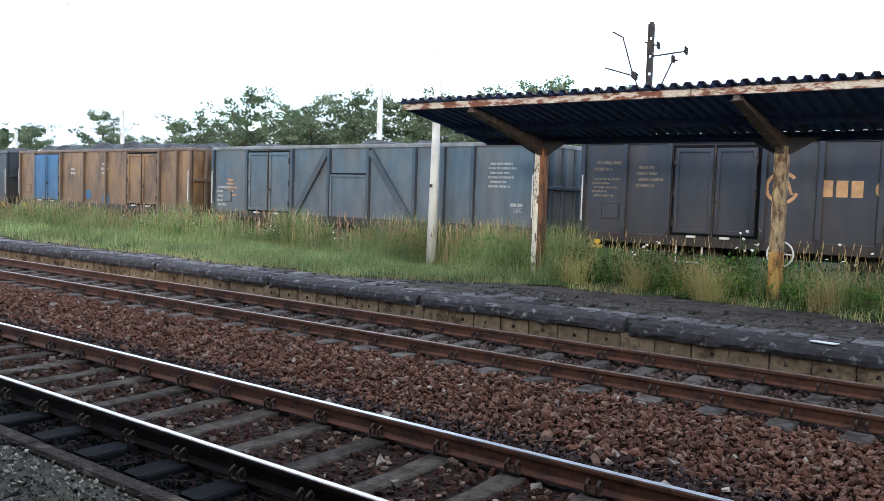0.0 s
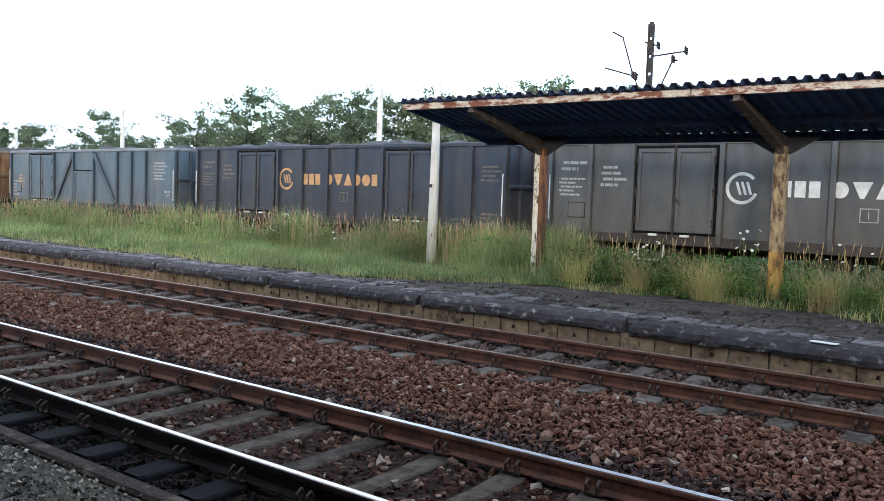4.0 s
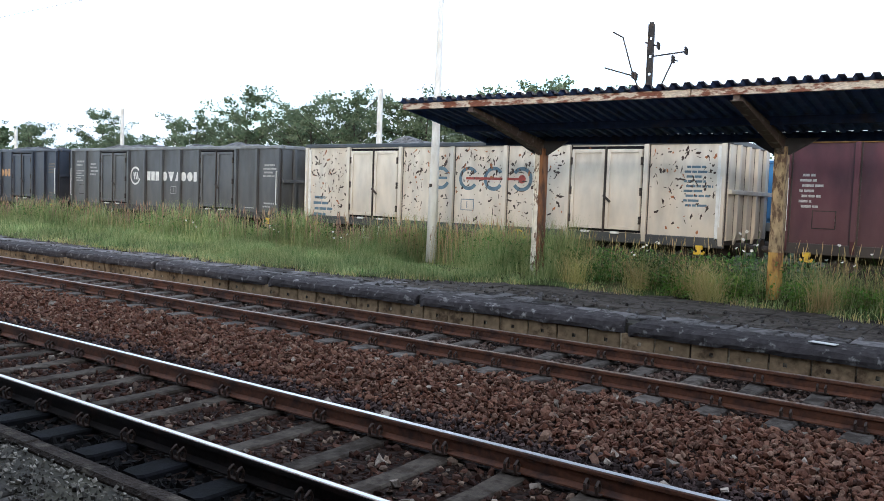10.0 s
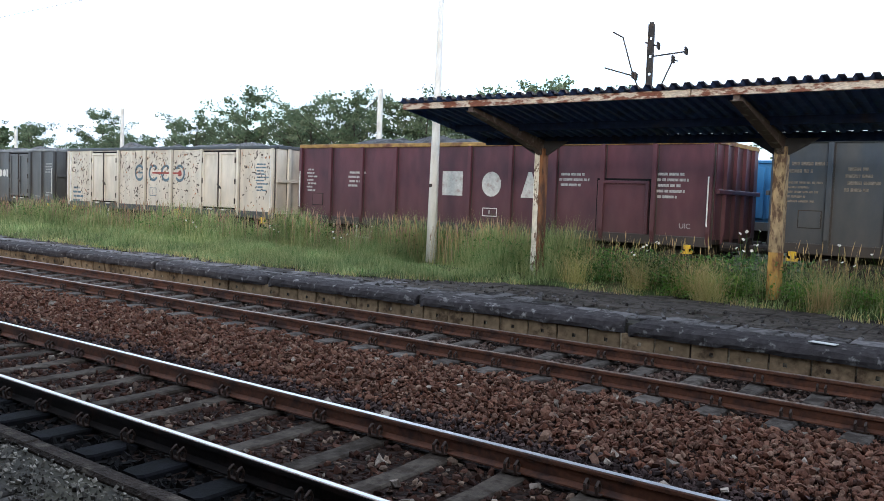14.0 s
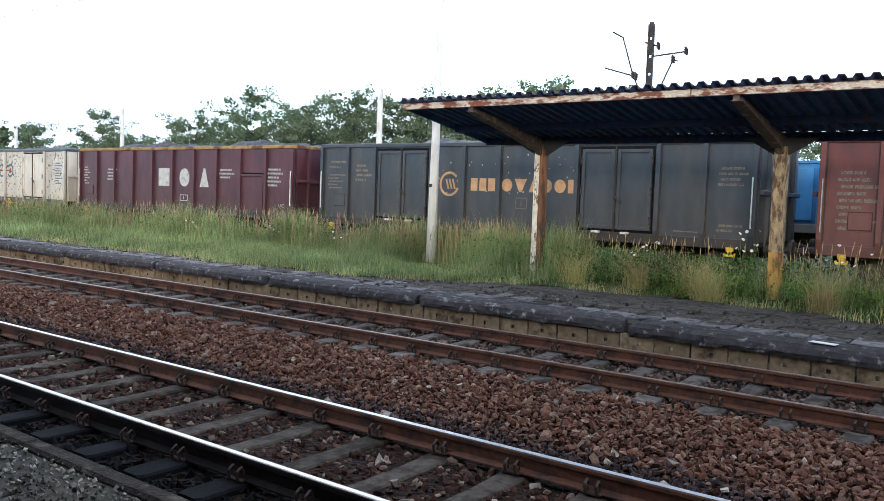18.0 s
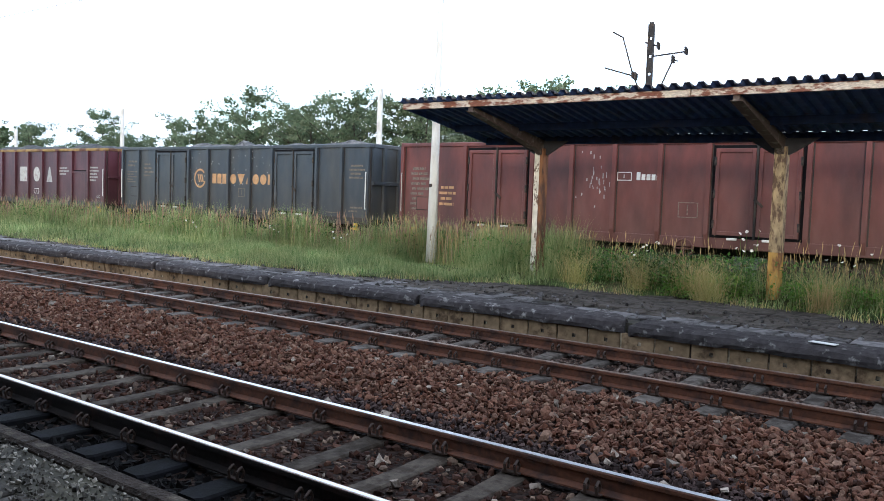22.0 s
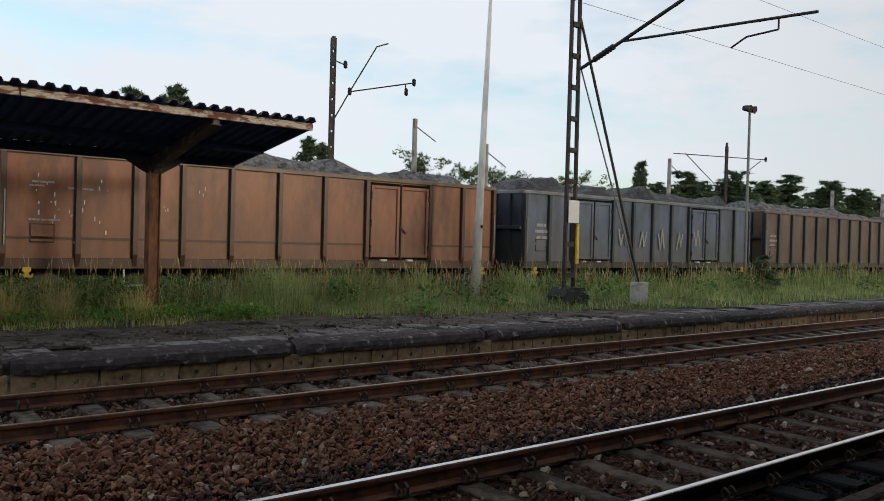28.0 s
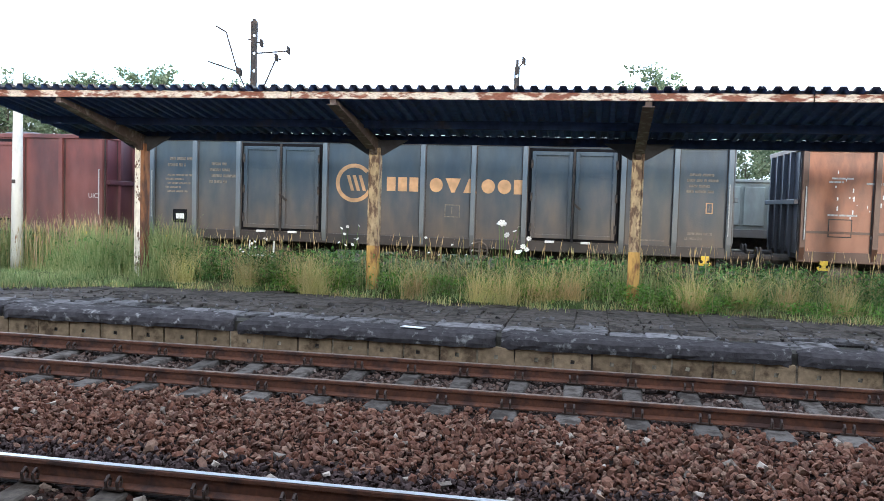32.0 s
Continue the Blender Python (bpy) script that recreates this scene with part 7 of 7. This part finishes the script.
pole_mast(-10.85, 25, 7.55, [[(-12.15, 7.42), (-11.8, 7.22), (-11.4, 6.0), (-11.1, 5.4)], [(-10.75, 6.55), (-9.7, 6.62)], [(-9.95, 6.35), (-10.1, 6.4), (-10.6, 5.3)], [(-11.05, 7.0), (-10.6, 6.85)], [(-12.4, 6.3), (-11.3, 5.95)]])
pole_mast(15.4, 25, 8.65, [[(17.7, 8.85), (17.2, 8.65), (16.1, 6.9), (15.5, 5.9)], [(16.1, 6.9), (18.9, 7.6)], [(18.5, 7.5), (18.55, 7.2)], [(15.4, 7.9), (15.9, 7.8)]])
pole_mast(-63, 25, 7.9, [[(-66.5, 6.5), (-70.8, 7.8), (-72.9, 7.95)], [(-63, 5.3), (-66.1, 4.9)]])
pole_mast(41.4, 26, 7.4, [[(36.5, 6.6), (45.5, 7.0)], [(37.5, 6.7), (40.8, 5.0)], [(45, 6.9), (42, 5.4)]])
for x, y, top in ((-43.2, 27, 6.3), (-23.8, 27, 6.45), (-55.5, 27, 5.4), (-64.8, 27.5, 5.5), (-76.7, 27, 5.4), (-70.5, 27, 4.6), (22.8, 30, 7.2), (41.8, 30, 7.0), (24.4, 27, 6.0), (58, 28, 6.0), (66, 28, 6.2)):
    t = thing("concrete_pole", "pale slim concrete pole behind the train", "pole", "pale poles behind the train", pose(x, y, -0.4))
    part("shaft", Mesh().tube((0, 0, 0), (0, 0, top + 0.4), 0.15, 0.11, 10), M["white_pole"] if x < 20 else M["concrete"], t)
    part("crossarm", Mesh().path([(0, 0, top + 0.1), (-0.9 if x < 20 else 1.2, 0, top - 0.5)], 0.025, 6), M["grey_steel"], t)
pole_mast(-2.6, 26, 6.3, [[(-2.6, 6.2), (-2.4, 6.45)]], None, 0.12)


# lattice mast with a bracket arm over the platform track
def lattice_mast(x, y, top, reach, full=True):
    t = thing("lattice_mast", "tall dark lattice mast with a bracket arm over the track" , "catenary mast", "lattice masts on the platform", pose(x, y, 0.2))
    h = top - 0.2
    base = Mesh().prism([(-0.46, -0.1), (0.46, -0.1), (0.46, 0.3), (0.26, 0.52), (-0.26, 0.52), (-0.46, 0.3)], -0.3, 0.3, None, "y")
    part("foundation", base, M["dark_hollow"], t, "dark tarred foundation block")
    for s in (-1, 1):
        lg = Mesh().beam((s * 0.17, 0, 0.3), (s * 0.13, 0, h), 0.09, 0.06, None, (1, 0, 0)) if full else Mesh().beam((0, s * 0.2, 0.3), (0, s * 0.15, h), 0.1, 0.06, None, (0, 1, 0))
        part("leg", lg, M["black_steel"], t)
    z = 0.75
    while z < h:
        part("batten_plate", (Mesh().box(-0.15, 0.15, -0.045, 0.045, z, z + 0.12) if full else Mesh().box(-0.04, 0.04, -0.17, 0.17, z, z + 0.14)), M["black_steel"], t)
        z += 0.78 if full else 1.5
    if full:
        part("sign_plate", Mesh().box(-0.19, 0.19, -0.125, -0.11, 2.12, 2.68, None, 0.004), M["white_sign"], t, "white number plate")
        part("cable_cover", Mesh().box(0.16, 0.25, -0.1, -0.02, 1.1, 2.1, None, 0.01), M["yellow"], t, "yellow cable cover strip")
    if not full:
        part("strut", Mesh().path([(0, -0.1, 5.5), (0, -3.1, 6.87), (0, -3.75, 6.85)], 0.04, 6), M["black_steel"], t)
        part("bracket", Mesh().path([(0, -0.1, 7.05), (0, -0.8, 7.03)], 0.03, 6).path([(0, -0.35, 7.05), (0, -0.35, 5.7)], 0.02, 6), M["black_steel"], t)
        return t
    arm = Mesh()
    arm.path([(0.1, -0.1, 5.95), (0.1, -1.3, 6.4), (0.1, -3.0, 7.05), (0.1, -4.1, 7.6)], 0.045, 8)
    part("strut", arm, M["black_steel"], t)
    part("registration_tube", Mesh().path([(0.1, -1.45, 6.42), (0.1, -reach, 6.2)], 0.032, 8), M["black_steel"], t)
    part("steady_arm", Mesh().path([(0.1, -reach + 0.8, 6.2), (0.1, -reach + 0.8, 6.0), (0.1, -reach + 1.5, 5.97), (0.1, -reach + 1.85, 5.8)], 0.02, 6), M["black_steel"], t)
    ins = Mesh()
    for i in range(7):
        ins.tube((0.1, -0.55 - i * 0.09, 6.12 + i * 0.034), (0.1, -0.59 - i * 0.09, 6.135 + i * 0.034), 0.075, 0.075, 10)
    part("insulator", ins, M["black_steel"], t, "ribbed dark insulator")
    return t


lattice_mast(15.9, 14.43, 9.6, 6.1)
lattice_mast(-64.3, 14.85, 7.7, 3.4, False)
guy = thing("guy_anchor", "white concrete anchor block with two tie rods to the mast", "anchor block", "", pose(17.85, 13.75, 0.2))
part("block", Mesh().box(-0.17, 0.17, -0.17, 0.17, -0.1, 0.66, None, 0.02), M["concrete"], guy, "pale concrete block")
part("tie_rod", Mesh().tube((0, 0.02, 0.62), (-1.8, 0.68, 7.3), 0.035, 0.035, 8), M["black_steel"], guy)
part("tie_rod", Mesh().tube((-0.06, 0.02, 0.62), (-1.85, 0.68, 6.3), 0.02, 0.02, 8), M["grey_steel"], guy)
flood = thing("floodlight_mast", "slim mast with two round floodlights", "floodlight", "", pose(28.2, 16.9, 0.2))
part("shaft", Mesh().tube((0, 0, -0.1), (0, 0, 6.6), 0.06, 0.045, 10), M["grey_steel"], flood)
for s in (-1, 1):
    part("lamp", Mesh().tube((s * 0.16, -0.12, 6.68), (s * 0.16, 0.16, 6.74), 0.14, 0.09, 14), M["black_steel"], flood, "round dark floodlight housing")
wires = thing("overhead_wires", "thin overhead contact wires along the platform tracks", "overhead wire")
for y, z in ((9.6, 5.75), (9.6, 6.9), (4.8, 5.75), (4.8, 6.9)):
    part("wire", Mesh().tube((-125, y, z), (88, y, z), 0.004, 0.004, 5), M["wire"], wires)

# ---- standing wagons on the siding beyond, seen through the gaps ----
def siding_wagon(x0, x1, y, m, label, drop=0.0):
    t = thing("siding_wagon", label, "freight wagon", "wagons on the siding", pose((x0 + x1) / 2, y, 0))
    h = (x1 - x0) / 2
    part("body", Mesh().box(-h, h, 0, 2.8, 1.55, 3.42 - drop), m, t)
    part("top_rail", Mesh().box(-h - 0.04, h + 0.04, -0.06, 0.06, 3.42 - drop, 3.5 - drop, None, 0.01), m, t)
    part("sill", Mesh().box(-h, h, -0.05, 0.2, 1.32, 1.545, None, 0.01), P["paleblue"], t, "pale grey sill")
    for k in np.arange(-h + 0.3, h, 0.62):
        part("door_panel", Mesh().box(k, k + 0.52, -0.07, 0, 1.65, 3.3 - drop, None, 0.012), m, t)
    for s in (-1, 1):
        part("bogie", bogie_data(), None, t, "", pose(s * (h - 2), 1.4, 0))
    part("underframe", Mesh().box(-h, h, 0.3, 2.5, 1.0, 1.315), M["under"], t)
    return t


siding_wagon(-11.2, 1.0, 23.3, P["skyblue"], "bright blue wagon standing on the siding behind", 0.28)
siding_wagon(2.3, 14.3, 23.3, P["palegreen"], "pale grey-green wagon standing on the siding behind", 0.62)
tree(6.6, 40, 5.6, False, 1.2)
tree(8.6, 41, 5.2, False, 1.2)

# ---- dark shed far along the platform ----
shed = thing("platform_shed", "dark open-fronted shed at the far platform end", "shed", "", pose(-92, 0, 0))
part("side_wall", Mesh().box(-12, 0, 15.35, 15.6, 0, 3.75), M["render_wall"], shed, "rendered side wall")
part("side_wall", Mesh().box(-12, 0, 19.0, 19.2, 0, 3.7), M["dark_hollow"], shed)
part("back_wall", Mesh().box(-12, -11.8, 15.62, 18.98, 0, 3.7), M["dark_hollow"], shed)
part("roof", Mesh().box(-12.3, 0.3, 15.1, 19.35, 3.76, 3.95, None, 0.02), M["concrete"], shed, "pale flat roof")
for k in range(9):
    part("slat", Mesh().box(-0.9, -0.82, 15.62, 18.98, 0.35 + k * 0.38, 0.52 + k * 0.38), M["dark_hollow"], shed)


# ---- the moving train ----
TRAIN = [(0, -9.39, -3.74), (6, -31.8, -3.76), (9, -43.15, -3.74), (13, -57.7, -3.5), (19, -77.25, -2.87), (23, -87.42, -2.15), (25.5, -91.9, -1.5), (29.6, -95.44, 0.0)]


def train_x(t):
    """How far the train has rolled at t: it slows down, stands, and is set back a little by its slack couplings."""
    if t >= 30.87:
        return -94.54
    if t >= 29.6:
        return -95.44
    for (ta, xa, va), (tb, xb, vb) in zip(TRAIN, TRAIN[1:]):
        if t <= tb:
            d = tb - ta
            u = (t - ta) / d
            return (2 * u ** 3 - 3 * u ** 2 + 1) * xa + (u ** 3 - 2 * u ** 2 + u) * d * va + (3 * u ** 2 - 2 * u ** 3) * xb + (u ** 3 - u ** 2) * d * vb


def line_pose(x):
    """The goods line bends slightly away from the platform on both sides."""
    k = max(0.0, abs(x) - 5.0)
    y = LINE_Y + HALF + 0.0005 * k * k
    return pose(x, y, 0, 0, 0, math.degrees(math.atan(0.001 * k)) * (1 if x > 0 else -1))


def motions():
    times = [i * 0.5 for i in range(60)] + [29.6, 30.0, 30.8, 30.9, 31.5, 32.0]
    for ob, x in MOVING:
        walk(ob, [(t, line_pose(x + train_x(t))) for t in times])
    wheel_times = [round(i * 0.15, 2) for i in range(200)] + [30.0, 30.8, 30.9, 31.5, 32.0]
    for ws in WHEELS:
        at = ws.matrix_basis.translation.copy()
        walk(ws, [(t, pose(at.x, at.y, at.z, 0, math.degrees(train_x(t) / 0.46), 0)) for t in wheel_times])


motions()
